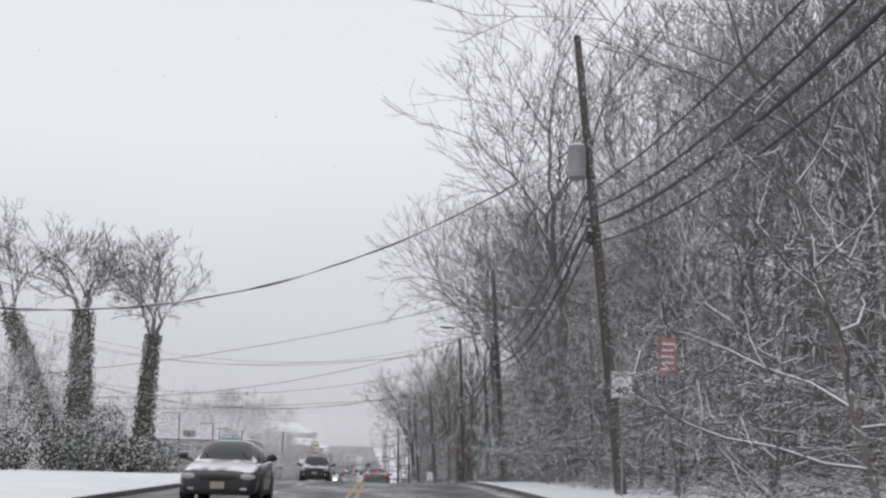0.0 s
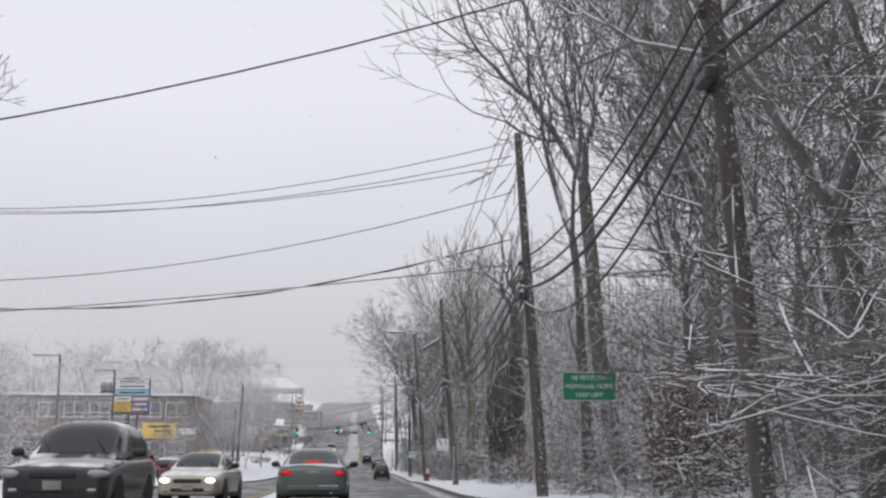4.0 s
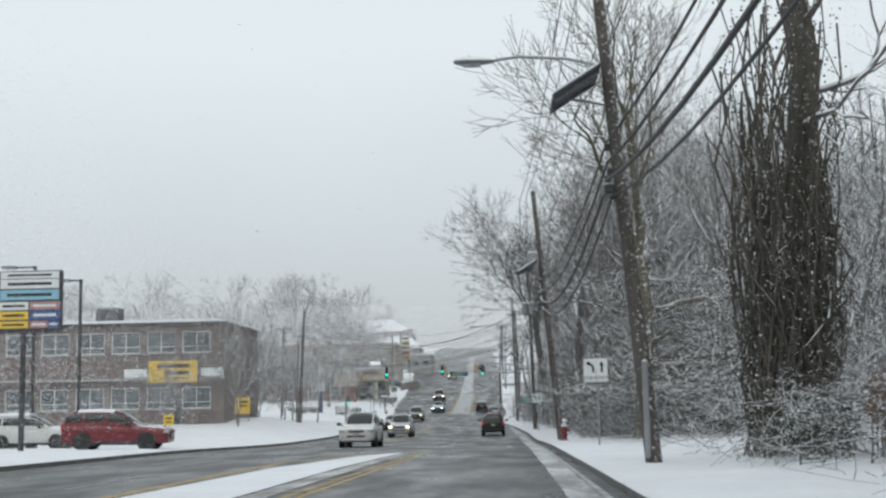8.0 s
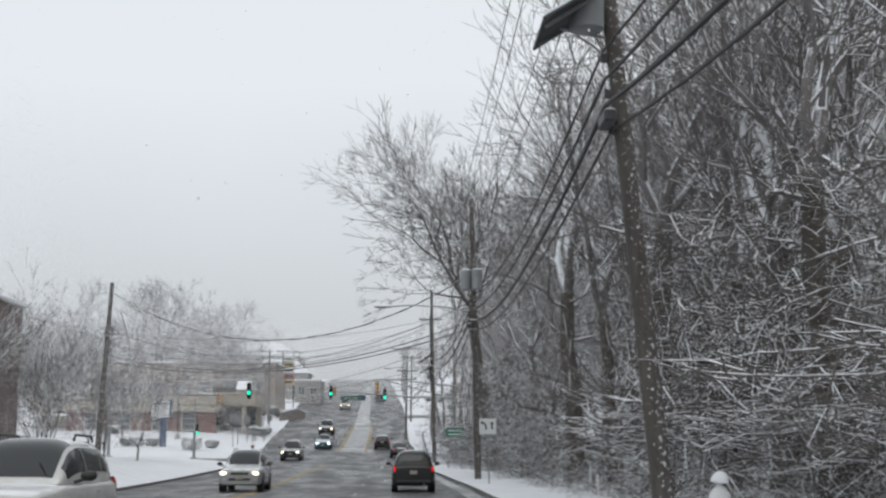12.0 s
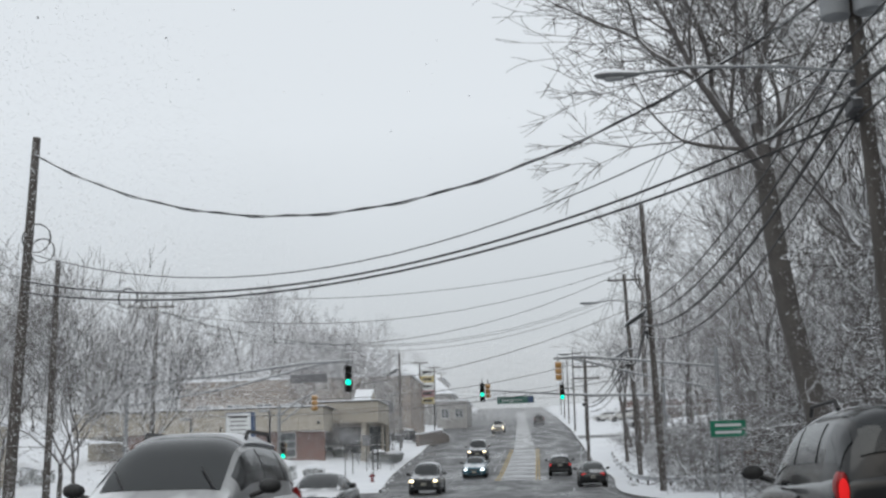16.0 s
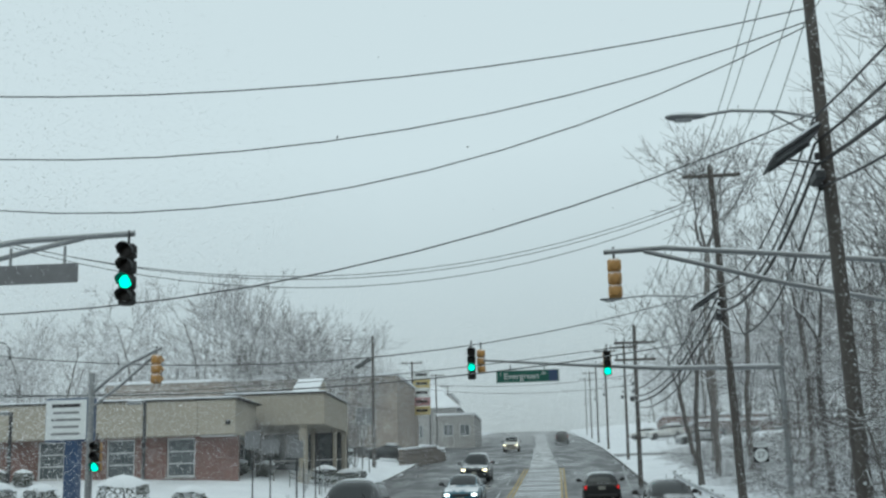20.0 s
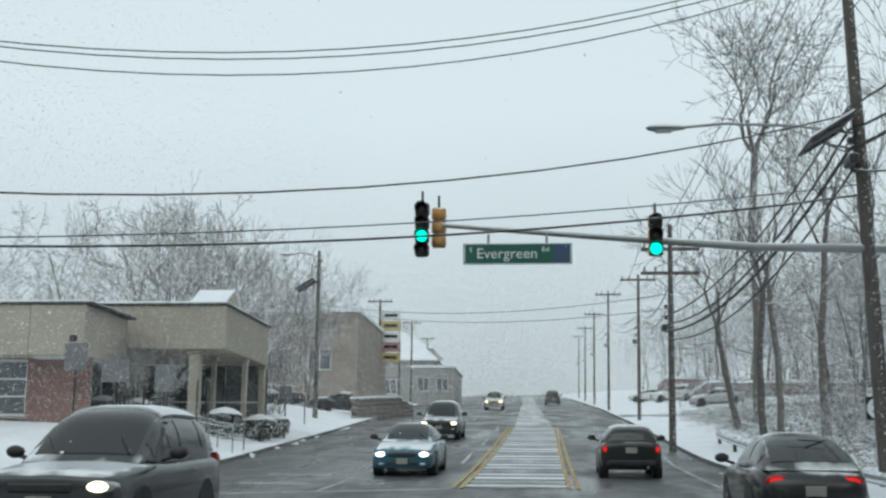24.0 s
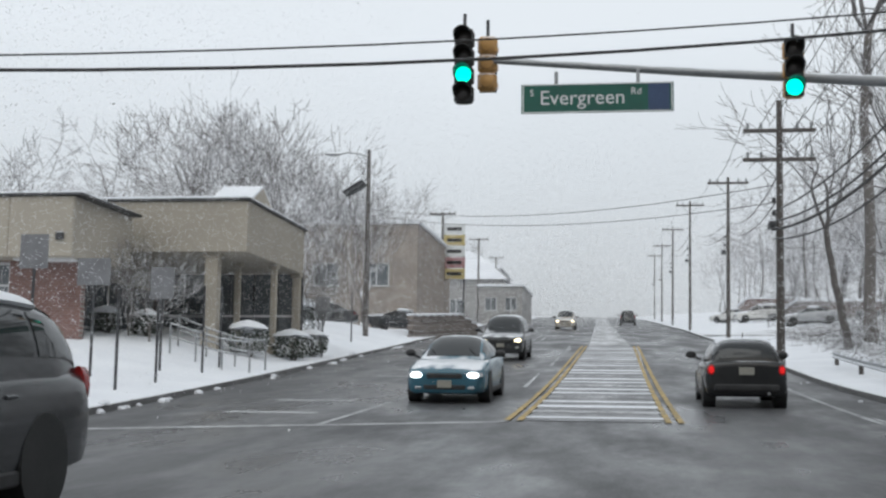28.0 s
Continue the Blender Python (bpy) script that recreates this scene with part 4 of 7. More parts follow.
def wire(a, b, sag, r=0.012, twist=False, group="overhead wires", n=14):
    a, b = Vector(a), Vector(b)
    pts = []
    for i in range(n + 1):
        s = i / n
        p = a.lerp(b, s)
        p.z -= sag * 4 * s * (1 - s)
        pts.append(p)
    g = Geo().tube(pts, r, 5)
    if twist:
        long = [a.lerp(b, i / 60) - Vector((0, 0, sag * 4 * (i / 60) * (1 - i / 60))) for i in range(61)]
        g.tube([p + Vector((0, math.cos(i * 1.1), math.sin(i * 1.1))) * r * 1.6 for i, p in enumerate(long)], r * 0.8, 4)
    return solid("overhead_wire", g, WIRE, "black overhead cable strung between poles" if r > 0.016 else "thin black overhead wire strung between poles", "overhead wire", group, smooth=True)


def at_pole(i, frac, dx=0.0):
    x, y, top, lean = POLES[i]
    z0 = ground_z(x, y)
    return Vector((x + lean * frac + dx, y, z0 + (top - z0) * frac))


POLES_ALL = [(8.6, 4.0, 13.5, -1.0)] + POLES
POLES = POLES_ALL
for i in range(len(POLES) - 1):
    for frac, dx, sag, r in ((0.985, -0.35, 0.5, 0.013), (0.965, -0.75, 0.5, 0.013), (0.955, 0.35, 0.55, 0.013), (0.80, -0.15, 0.7, 0.012),
                             (0.64, -0.2, 0.9, 0.026), (0.60, -0.22, 1.0, 0.032), (0.565, -0.25, 1.1, 0.045), (0.53, -0.2, 1.3, 0.028)):
        f2 = frac * (0.92 if i == len(POLES) - 2 else 1)
        wire(at_pole(i, frac, dx), at_pole(i + 1, f2, dx), sag * random.uniform(0.8, 1.25), r)
px, py, pz, pl = POLES[-1]
last = Vector((px, py, pz))
for x, y, h in HILL:
    q = Vector((x + 0.1, y, road_z(y) + h))
    for dx, dz in ((-1.0, -0.25), (1.0, -0.25), (0.0, -2.6), (0.1, -3.2)):
        wire(last + Vector((dx, 0, dz)), q + Vector((dx, 0, dz)), 0.7, 0.012 if dz > -1 else 0.02)
    last = q
# spans over the road
for a, b, sag, r, twist in (
        ((4.9, 253.8, 11.92), (-40.0, 246.7, 15.14), 3.54, 0.016, False), ((4.9, 253.8, 11.6), (-40.0, 249.8, 17.6), 5.5, 0.016, False), ((4.9, 253.8, 11.5), (-38.0, 253.5, 19.0), 7.0, 0.016, False),
        ((5.6, 277.5, 13.64), (-26.0, 268.6, 12.2), 3.1, 0.016, False), ((5.6, 277.5, 13.5), (-26.0, 268.9, 12.35), 3.2, 0.016, False), ((5.6, 277.5, 13.25), (-26.0, 269.2, 12.36), 3.39, 0.016, False),
        ((5.6, 277.5, 9.53), (-40.0, 260.0, 11.21), 4.24, 0.022, False), ((5.6, 277.5, 7.75), (-40.0, 262.6, 5.73), 1.55, 0.016, False), ((5.6, 277.5, 7.5), (-40.0, 262.2, 6.96), 2.13, 0.028, False),
        ((6.2, 214.6, 10.6), (-15.9, 225.6, 10.75), 3.35, 0.026, True), ((6.2, 214.6, 9.05), (-16.2, 225.8, 7.75), 2.4, 0.016, False), ((6.2, 214.6, 8.0), (-16.2, 225.8, 6.85), 1.74, 0.03, False), ((6.2, 214.6, 7.6), (-16.2, 225.8, 6.5), 1.5, 0.03, False),
        ((6.6, 94.0, 11.86), (-40.0, 99.7, 16.7), 4.07, 0.014, False), ((6.6, 94.0, 11.4), (-40.0, 104.0, 17.2), 3.8, 0.014, False), ((6.6, 94.0, 11.13), (-40.0, 111.7, 17.94), 3.23, 0.014, False),
        ((6.6, 94.0, 10.21), (-40.0, 105.8, 13.64), 3.94, 0.016, False), ((6.6, 94.0, 8.7), (-40.0, 97.6, 16.15), 5.32, 0.022, True), ((6.6, 94.0, 7.87), (-40.0, 106.1, 6.85), 0.8, 0.018, False),
        ((7.5, 38.0, 11.68), (-30.0, 31.8, 14.43), 8.08, 0.022, True), ((8.0, 74.5, 12.48), (-30.0, 71.9, 5.65), 1.32, 0.018, False), ((8.0, 74.5, 10.4), (-30.0, 72.3, 6.34), 2.74, 0.016, False),
        ((4.9, 253.8, 9.39), (-40.0, 253.0, 12.13), 5.28, 0.018, False)):
    wire(a, b, sag, r, twist, n=24)
for z, zz in ((7.9, 7.2), (7.3, 6.9)):
    wire((2.9, 299, 0.4 + z), (-15.9, 322, zz + 4.0), 0.7, 0.014)
# loops of slack cable
for cx, cy, cz, rr in ((-15.9, 226, 8.2, 0.45), (-15.7, 226, 7.8, 0.38), (-12.3, 224, 5.9, 0.28), (-22, 267, 6.6, 0.45), (-20.6, 267.2, 6.4, 0.42)):
    solid("cable_coil", Geo().tube([(cx + rr * math.cos(k * 0.45), cy, cz + rr * math.sin(k * 0.45)) for k in range(15)], 0.025, 5), WIRE, "coil of slack black cable hung on the span", "cable coil", "cable coils", smooth=True)

# ---------------------------------------------------------------- traffic signals


def signal_head(parent, x, y, z, facing, lit, sections=3, back=AMBER, d=0.33):
    """A signal head whose top section hangs at z; facing: -1 towards the south, 1 to the north."""
    shell_ = Geo()
    for k in range(sections):
        zc = z - d * (k + 0.5)
        shell_.box(x, y, zc, 0.34, 0.20, d - 0.012, 0.045)
        shell_.tube([(x, y - facing * 0.09, zc), (x, y - facing * 0.15, zc), (x, y - facing * 0.17, zc)], [0.15, 0.11, 0.03], 14)
    shell_.box(x, y, z - sections * d / 2, 0.16, 0.10, sections * d, 0.01)
    h = part("signal_head", shell_, back, parent, "black signal head" if back is SIGNALBLACK else "amber signal head")
    for k in range(sections):
        zc = z - d * (k + 0.5)
        part("face", Geo().box(x, y + facing * 0.125, zc, 0.31, 0.012, d * 0.94, 0.003), SIGNALBLACK, h)
        g, glow = Geo(), k == lit
        ring = [(x + 0.14 * math.cos(q * math.pi / 8), zc + 0.14 * math.sin(q * math.pi / 8)) for q in range(16)]
        g.loft([[(a, y + facing * 0.12, b) for a, b in ring], [(a, y + facing * 0.14, b) for a, b in ring], [(x + (a - x) * 0.6, y + facing * 0.165, zc + (b - zc) * 0.6) for a, b in ring]])
        part("lens", g, GREENLAMP if glow else DARKLENS, h, "glowing green lens" if glow else "dark unlit lens", True)
        hood = Geo()
        arc = [(0.165 * math.cos(radians(q)), 0.165 * math.sin(radians(q))) for q in range(-20, 201, 20)]
        inner = [(a * 0.94, b * 0.94) for a, b in arc]
        outline = arc + inner[::-1]
        hood.loft([[(x + a, y + facing * 0.13, zc + b) for a, b in outline], [(x + a, y + facing * (0.40 if b > 0.05 else 0.28), zc + b - 0.01) for a, b in outline]])
        part("visor", hood, SIGNALBLACK if facing < 0 else back, h)
    part("hanger", Geo().tube([(x, y, z), (x, y, z + 0.3)], 0.03, 8), DARKSTEEL, h)
    return h


def mast(name_label, px, py, height, arms, group="traffic signal masts"):
    z0 = ground_z(px, py)
    m = thing("traffic_signal", Matrix.Identity(4), name_label, "traffic signal", group)
    part("pole", Geo().tube([(px, py, z0 - 0.1), (px, py, z0 + 0.1), (px, py, z0 + 0.12), (px, py, height)], [0.24, 0.24, 0.13, 0.10], 12), STEEL, m, smooth=True)
    part("base_plate", Geo().box(px, py, z0 + 0.06, 0.6, 0.6, 0.12, 0.02), STEEL, m)
    for pts, r in arms:
        part("mast_arm", Geo().tube(pts, r, 10), STEEL, m, smooth=True)
    return m


far = mast("galvanised mast arm with green signals and a street name sign", 7.7, 277.5, 7.0, [([(7.7, 277.5, 6.15), (3, 277.5, 6.25), (-1, 277.5, 6.55), (-4.55, 277.5, 6.85)], [0.12, 0.10, 0.075, 0.055])])
signal_head(far, -4.9, 277.35, 7.35, -1, 2, 4, SIGNALBLACK)
signal_head(far, -4.52, 277.6, 7.3, 1, 9, 3)
signal_head(far, 0.68, 277.35, 7.0, -1, 2, 3)
far_sign = part("street_name_sign", Geo().box(-2.6, 277.38, 6.1, 2.6, 0.03, 0.52, 0.01), DARKGREEN, far, "green street name sign with white letters")
part("sign_border", Geo().box(-2.6, 277.362, 6.345, 2.56, 0.006, 0.02).box(-2.6, 277.362, 5.855, 2.56, 0.006, 0.02).box(-3.87, 277.362, 6.1, 0.02, 0.006, 0.5).box(-1.33, 277.362, 6.1, 0.02, 0.006, 0.5), SIGNWHITE, far_sign)
lettering("Evergreen", 0.36, SIGNWHITE, far_sign, Matrix.Translation((-2.85, 277.36, 6.1)) @ FACE)
lettering("S", 0.16, SIGNWHITE, far_sign, Matrix.Translation((-3.72, 277.36, 6.2)) @ FACE)
lettering("Rd", 0.17, SIGNWHITE, far_sign, Matrix.Translation((-1.93, 277.36, 6.2)) @ FACE)
part("emblem", Geo().box(-1.55, 277.361, 6.1, 0.36, 0.006, 0.46), SLATEBLUE, far_sign, "dark blue emblem")
for x in (-3.3, -1.9):
    part("sign_bracket", Geo().box(x, 277.42, 6.45, 0.06, 0.05, 0.28, 0.005), STEEL, far_sign)

east = mast("galvanised truss mast arm carrying an amber signal seen from behind", 8.6, 256.6, 7.2, [
    ([(8.6, 256.6, 6.2), (4.5, 256.6, 6.65), (1.5, 256.6, 6.95), (0.0, 256.6, 6.9)], 0.07), ([(8.6, 256.6, 5.0), (4.5, 256.6, 5.9), (2.2, 256.6, 6.55), (1.0, 256.6, 6.88)], 0.06),
    ([(4.5, 256.6, 5.9), (4.5, 256.6, 6.65)], 0.035)])
signal_head(east, 0.25, 256.6, 6.72, 1, 9, 3)
west = mast("galvanised truss mast arm with a green signal and a blank sign", -21.5, 251.0, 6.8, [
    ([(-21.5, 251, 5.75), (-16, 251, 6.15), (-12.5, 251, 6.55), (-10.1, 251, 6.6)], 0.07), ([(-21.5, 251, 4.7), (-16, 251, 5.5), (-12.5, 251, 6.3), (-11.2, 251, 6.55)], 0.06),
    ([(-16, 251, 5.5), (-16, 251, 6.15)], 0.035)])
signal_head(west, -10.2, 250.95, 6.35, -1, 2, 4, SIGNALBLACK)
part("sign_back", Geo().box(-12.2, 250.9, 5.78, 1.85, 0.03, 0.42, 0.01), SIGNBACK, west, "dark back of a street name sign")
for x in (-12.8, -11.6):
    part("sign_bracket", Geo().box(x, 250.95, 6.15, 0.05, 0.05, 0.45, 0.005), STEEL, west)
corner = mast("galvanised signal post with a short truss arm on the corner", -17.15, 267.0, 5.6, [
    ([(-17.15, 267, 4.9), (-16, 267, 5.8), (-14.7, 267, 6.4)], 0.06), ([(-17.15, 267, 4.4), (-16, 267, 5.25), (-14.9, 267, 6.2)], 0.05)])
signal_head(corner, -14.9, 267.0, 6.15, 1, 9, 3)
signal_head(corner, -16.85, 266.9, 3.25, -1, 2, 3)


# ---------------------------------------------------------------- signs
def sign_board(name, x, y, zc, w, h, sheet, posts, label, category="road sign", group="", post_mat=STEEL, thick=0.012, rz=0.0):
    z0 = ground_z(x, y)
    s = thing(name, Matrix.Translation((x, y, z0)) @ Matrix.Rotation(rz, 4, "Z"), label, category, group)
    for px in posts:
        part("post", Geo().box(px, 0.04, (zc + h / 2 - z0) / 2 - 0.1, 0.06, 0.045, zc + h / 2 - z0 + 0.1, 0.006), post_mat, s)
    b = part("board", Geo().box(0, 0, zc - z0, w, thick, h, 0.004), sheet, s)
    return s, b, zc - z0


s, b, zc = sign_board("speed_limit_sign", 8.1, 36.8, 3.4, 0.66, 0.82, SIGNWHITE, (0.0,), "white speed limit sign with black letters on a steel post", group="")
for txt, dz, size in (("SPEED", 0.27, 0.17), ("LIMIT", 0.09, 0.17), ("40", -0.2, 0.40)):
    lettering(txt, size, SIGNBLACK, b, Matrix.Translation((0, -0.01, zc + dz)) @ FACE)
part("border", Geo().box(0, -0.008, zc + 0.39, 0.62, 0.004, 0.012).box(0, -0.008, zc - 0.39, 0.62, 0.004, 0.012).box(-0.31, -0.008, zc, 0.012, 0.004, 0.79).box(0.31, -0.008, zc, 0.012, 0.004, 0.79), SIGNBLACK, b)
s, b, zc = sign_board("warning_sign", 9.9, 38.4, 4.5, 0.6, 1.25, SIGNRED, (0.0,), "faded red and white panel sign on a post in the brush")
for k in range(5):
    part("bar", Geo().box(0, -0.009, zc + 0.4 - k * 0.2, 0.44 - 0.06 * (k % 2), 0.004, 0.07), SIGNWHITE, b)
s, b, zc = sign_board("guide_sign", 8.3, 90.0, 3.82, 1.5, 0.8, SIGNGREEN, (-0.55, 0.55), "green guide sign with white letters on two steel posts")
for txt, dz in (("NJ VETERANS", 0.24), ("MEMORIAL HOME", 0.0), ("KEEP LEFT", -0.24)):
    lettering(txt, 0.17, SIGNWHITE, b, Matrix.Translation((0, -0.01, zc + dz)) @ FACE)
part("border", Geo().box(0, -0.008, zc + 0.395, 1.5, 0.004, 0.014).box(0, -0.008, zc - 0.395, 1.5, 0.004, 0.014).box(-0.75, -0.008, zc, 0.014, 0.004, 0.8).box(0.75, -0.008, zc, 0.014, 0.004, 0.8), SIGNWHITE, b)


def arrow(parent, x, zc, turn, h=0.4, mat=SIGNBLACK):
    g = Geo()
    if turn:
        pts = [(x + 0.09, zc - h / 2), (x + 0.09, zc - 0.02), (x + 0.04, zc + 0.07), (x - 0.06, zc + 0.11)]
    else:
        pts = [(x, zc - h / 2), (x, zc + h * 0.2)]
    for (a, b_), (c, d) in zip(pts, pts[1:]):
        v = Vector((c - a, d - b_)).normalized() * 0.035
        g.add([(a + v.y, -0.009, b_ - v.x), (c + v.y, -0.009, d - v.x), (c - v.y, -0.009, d + v.x), (a - v.y, -0.009, b_ + v.x)], [(0, 1, 2, 3), (3, 2, 1, 0)])
    tip = (x - 0.17, zc + 0.15) if turn else (x, zc + h / 2)
    if turn:
        g.add([(tip[0], -0.009, tip[1]), (x - 0.03, -0.009, zc + 0.2), (x - 0.07, -0.009, zc + 0.02)], [(0, 1, 2), (2, 1, 0)])
    else:
        g.add([(tip[0], -0.009, tip[1]), (x - 0.09, -0.009, zc + h * 0.12), (x + 0.09, -0.009, zc + h * 0.12)], [(0, 1, 2), (2, 1, 0)])
    return part("arrow", g, mat, parent)


s, b, zc = sign_board("lane_sign", 7.15, 148.7, 2.78, 0.92, 0.9, SIGNWHITE, (0.05,), "white lane control sign with black arrows on a steel post")
part("border", Geo().box(0, -0.008, zc + 0.43, 0.88, 0.004, 0.014).box(0, -0.008, zc - 0.43, 0.88, 0.004, 0.014).box(-0.44, -0.008, zc, 0.014, 0.004, 0.86).box(0.44, -0.008, zc, 0.014, 0.004, 0.86).box(0, -0.008, zc - 0.2, 0.014, 0.004, 0.44), SIGNBLACK, b)
arrow(b, -0.18, zc + 0.12, True)
arrow(b, 0.22, zc + 0.12, False)
for x in (-0.22, 0.22):
    lettering("ONLY", 0.17, SIGNBLACK, b, Matrix.Translation((x, -0.01, zc - 0.29)) @ FACE)
s, b, zc = sign_board("lane_sign", 6.45, 207.7, 2.15, 0.82, 0.75, SIGNWHITE, (0.05,), "white lane control sign with black arrows on a steel post")
arrow(b, -0.18, zc + 0.05, True)
arrow(b, 0.2, zc + 0.05, False)
s, b, zc = sign_board("lane_sign", 9.6, 262.0, 3.0, 0.82, 0.75, SIGNWHITE, (0.05,), "white lane control sign with black arrows on a steel post")
arrow(b, -0.18, zc + 0.05, True)
arrow(b, 0.2, zc + 0.05, False)
s, b, zc = sign_board("guide_sign", 6.15, 236.6, 2.15, 1.3, 0.6, SIGNGREEN, (-0.45, 0.45), "small green guide sign on two posts by the wood")
for k in range(2):
    part("bar", Geo().box(0, -0.009, zc + 0.13 - 0.26 * k, 0.95, 0.004, 0.1), SIGNWHITE, b)
s, b, zc = sign_board("route_sign", 8.05, 287.0, 3.0, 0.70, 0.70, SIGNBLACK, (0.0,), "route marker with a white shield on a post by the guardrail")
part("shield", Geo().tube([(0, -0.008, zc), (0, -0.012, zc)], 0.32, 20), SIGNWHITE, b)
lettering("27", 0.38, SIGNBLACK, b, Matrix.Translation((0, -0.014, zc)) @ FACE)
part("plate", Geo().box(0, -0.002, zc + 0.50, 0.6, 0.01, 0.24), SIGNWHITE, b)
lettering("SOUTH", 0.17, SIGNBLACK, b, Matrix.Translation((0, -0.01, zc + 0.50)) @ FACE)


def hydrant(x, y, size=1.0):
    z = ground_z(x, y)
    body = paint("hydrant_red", (0.20, 0.035, 0.038), 0.6)
    h = thing("fire_hydrant", Matrix.Translation((x, y, z)) @ Matrix.Scale(size, 4), "red fire hydrant with a white bonnet standing in snow", "fire hydrant", "fire hydrants")
    part("barrel", Geo().tube([(0, 0, -0.1), (0, 0, 0.04), (0, 0, 0.05), (0, 0, 0.5), (0, 0, 0.52), (0, 0, 0.56)], [0.17, 0.17, 0.11, 0.11, 0.15, 0.15], 12), body, h, smooth=False)
    part("bonnet", Geo().tube([(0, 0, 0.56), (0, 0, 0.64), (0, 0, 0.71), (0, 0, 0.74), (0, 0, 0.8)], [0.14, 0.12, 0.06, 0.03, 0.03], 12), WHITEPAINT, h, "white bonnet capped with snow", True)
    part("snow_cap", Geo().tube([(0, 0, 0.755), (0, 0, 0.77), (0.01, 0, 0.83), (0.01, 0.01, 0.88), (0.01, 0.01, 0.90)], [0.05, 0.11, 0.10, 0.06, 0.01], 12), SNOW, h, "cap of fresh snow", True)
    for a in (-1, 1):
        part("nozzle", Geo().tube([(a * 0.09, 0, 0.42), (a * 0.2, 0, 0.42), (a * 0.2, 0, 0.42), (a * 0.22, 0, 0.42)], [0.055, 0.055, 0.07, 0.05], 10), body, h)
    part("nozzle", Geo().tube([(0, -0.09, 0.38), (0, -0.22, 0.38), (0, -0.22, 0.38), (0, -0.25, 0.38)], [0.075, 0.075, 0.09, 0.06], 10), body, h)


hydrant(6.67, 164.7, 1.2)
hydrant(-13.0, 278.8)


# ---------------------------------------------------------------- buildings
def brick_wall_material(name, a, b, mortar, size=0.21, turn=0.0):
    m = bpy.data.materials.new(name)
    m.use_nodes = True
    n, l = m.node_tree.nodes, m.node_tree.links
    tex, mp, br, noi, mix, bp = (n.new(k) for k in ("ShaderNodeTexCoord", "ShaderNodeMapping", "ShaderNodeTexBrick", "ShaderNodeTexNoise", "ShaderNodeMixRGB", "ShaderNodeBump"))
    l.new(tex.outputs["Object"], mp.inputs[0])
    mp.inputs["Rotation"].default_value = (radians(90), 0, turn)
    l.new(mp.outputs[0], br.inputs["Vector"])
    br.inputs["Color1"].default_value, br.inputs["Color2"].default_value, br.inputs["Mortar"].default_value = (*a, 1), (*b, 1), (*mortar, 1)
    br.inputs["Scale"].default_value = 1.0
    br.inputs["Brick Width"].default_value, br.inputs["Row Height"].default_value, br.inputs["Mortar Size"].default_value = size, size * 0.36, 0.008
    noi.inputs["Scale"].default_value = 0.7
    l.new(tex.outputs["Object"], noi.inputs["Vector"])
    mix.blend_type, mix.inputs[0].default_value = "MULTIPLY", 0.5
    l.new(br.outputs["Color"], mix.inputs[1])
    l.new(noi.outputs["Fac"], mix.inputs[2])
    b_ = n["Principled BSDF"]
    l.new(mix.outputs[0], b_.inputs["Base Color"])
    b_.inputs["Roughness"].default_value = 0.9
    bp.inputs["Strength"].default_value, bp.inputs["Distance"].default_value = 0.4, 0.01
    l.new(br.outputs["Fac"], bp.inputs["Height"])
    bp.invert = True
    l.new(bp.outputs[0], b_.inputs["Normal"])
    return m


BRICKWALL = brick_wall_material("red_brick_courses", (0.30, 0.16, 0.135), (0.235, 0.12, 0.105), (0.34, 0.32, 0.30))
BROWNWALL = brick_wall_material("brown_brick_courses", (0.25, 0.19, 0.175), (0.20, 0.155, 0.145), (0.30, 0.285, 0.275))

# far shop's tan brick, with the distance's haze lightened into its colour
HAZETANWALL = brick_wall_material("haze_paled_tan_brick", (0.42, 0.36, 0.31), (0.35, 0.30, 0.26), (0.42, 0.40, 0.38))


def wall_with_openings(x0, x1, z0, z1, y, thick, holes):
    """A wall facing -y between x0 and x1 with rectangular openings (x0, x1, z0, z1) cut through it."""
    xs = sorted({x0, x1, *(h[0] for h in holes), *(h[1] for h in holes)})
    zs = sorted({z0, z1, *(h[2] for h in holes), *(h[3] for h in holes)})
    solid_at = {}
    for i in range(len(xs) - 1):
        for k in range(len(zs) - 1):
            cx, cz = (xs[i] + xs[i + 1]) / 2, (zs[k] + zs[k + 1]) / 2
            solid_at[i, k] = not any(h[0] < cx < h[1] and h[2] < cz < h[3] for h in holes)
    g = Geo()
    for (i, k), full in solid_at.items():
        if not full:
            continue
        a, b, c, d = xs[i], xs[i + 1], zs[k], zs[k + 1]
        g.quad((a, y, c), (b, y, c), (b, y, d), (a, y, d))
        g.quad((b, y + thick, c), (a, y + thick, c), (a, y + thick, d), (b, y + thick, d))
        for di, dk, q in ((-1, 0, ((a, y + thick, c), (a, y, c), (a, y, d), (a, y + thick, d))), (1, 0, ((b, y, c), (b, y + thick, c), (b, y + thick, d), (b, y, d))),
                          (0, -1, ((a, y + thick, c), (b, y + thick, c), (b, y, c), (a, y, c))), (0, 1, ((a, y, d), (b, y, d), (b, y + thick, d), (a, y + thick, d)))):
            if not solid_at.get((i + di, k + dk), False):
                g.quad(*q)
    return g


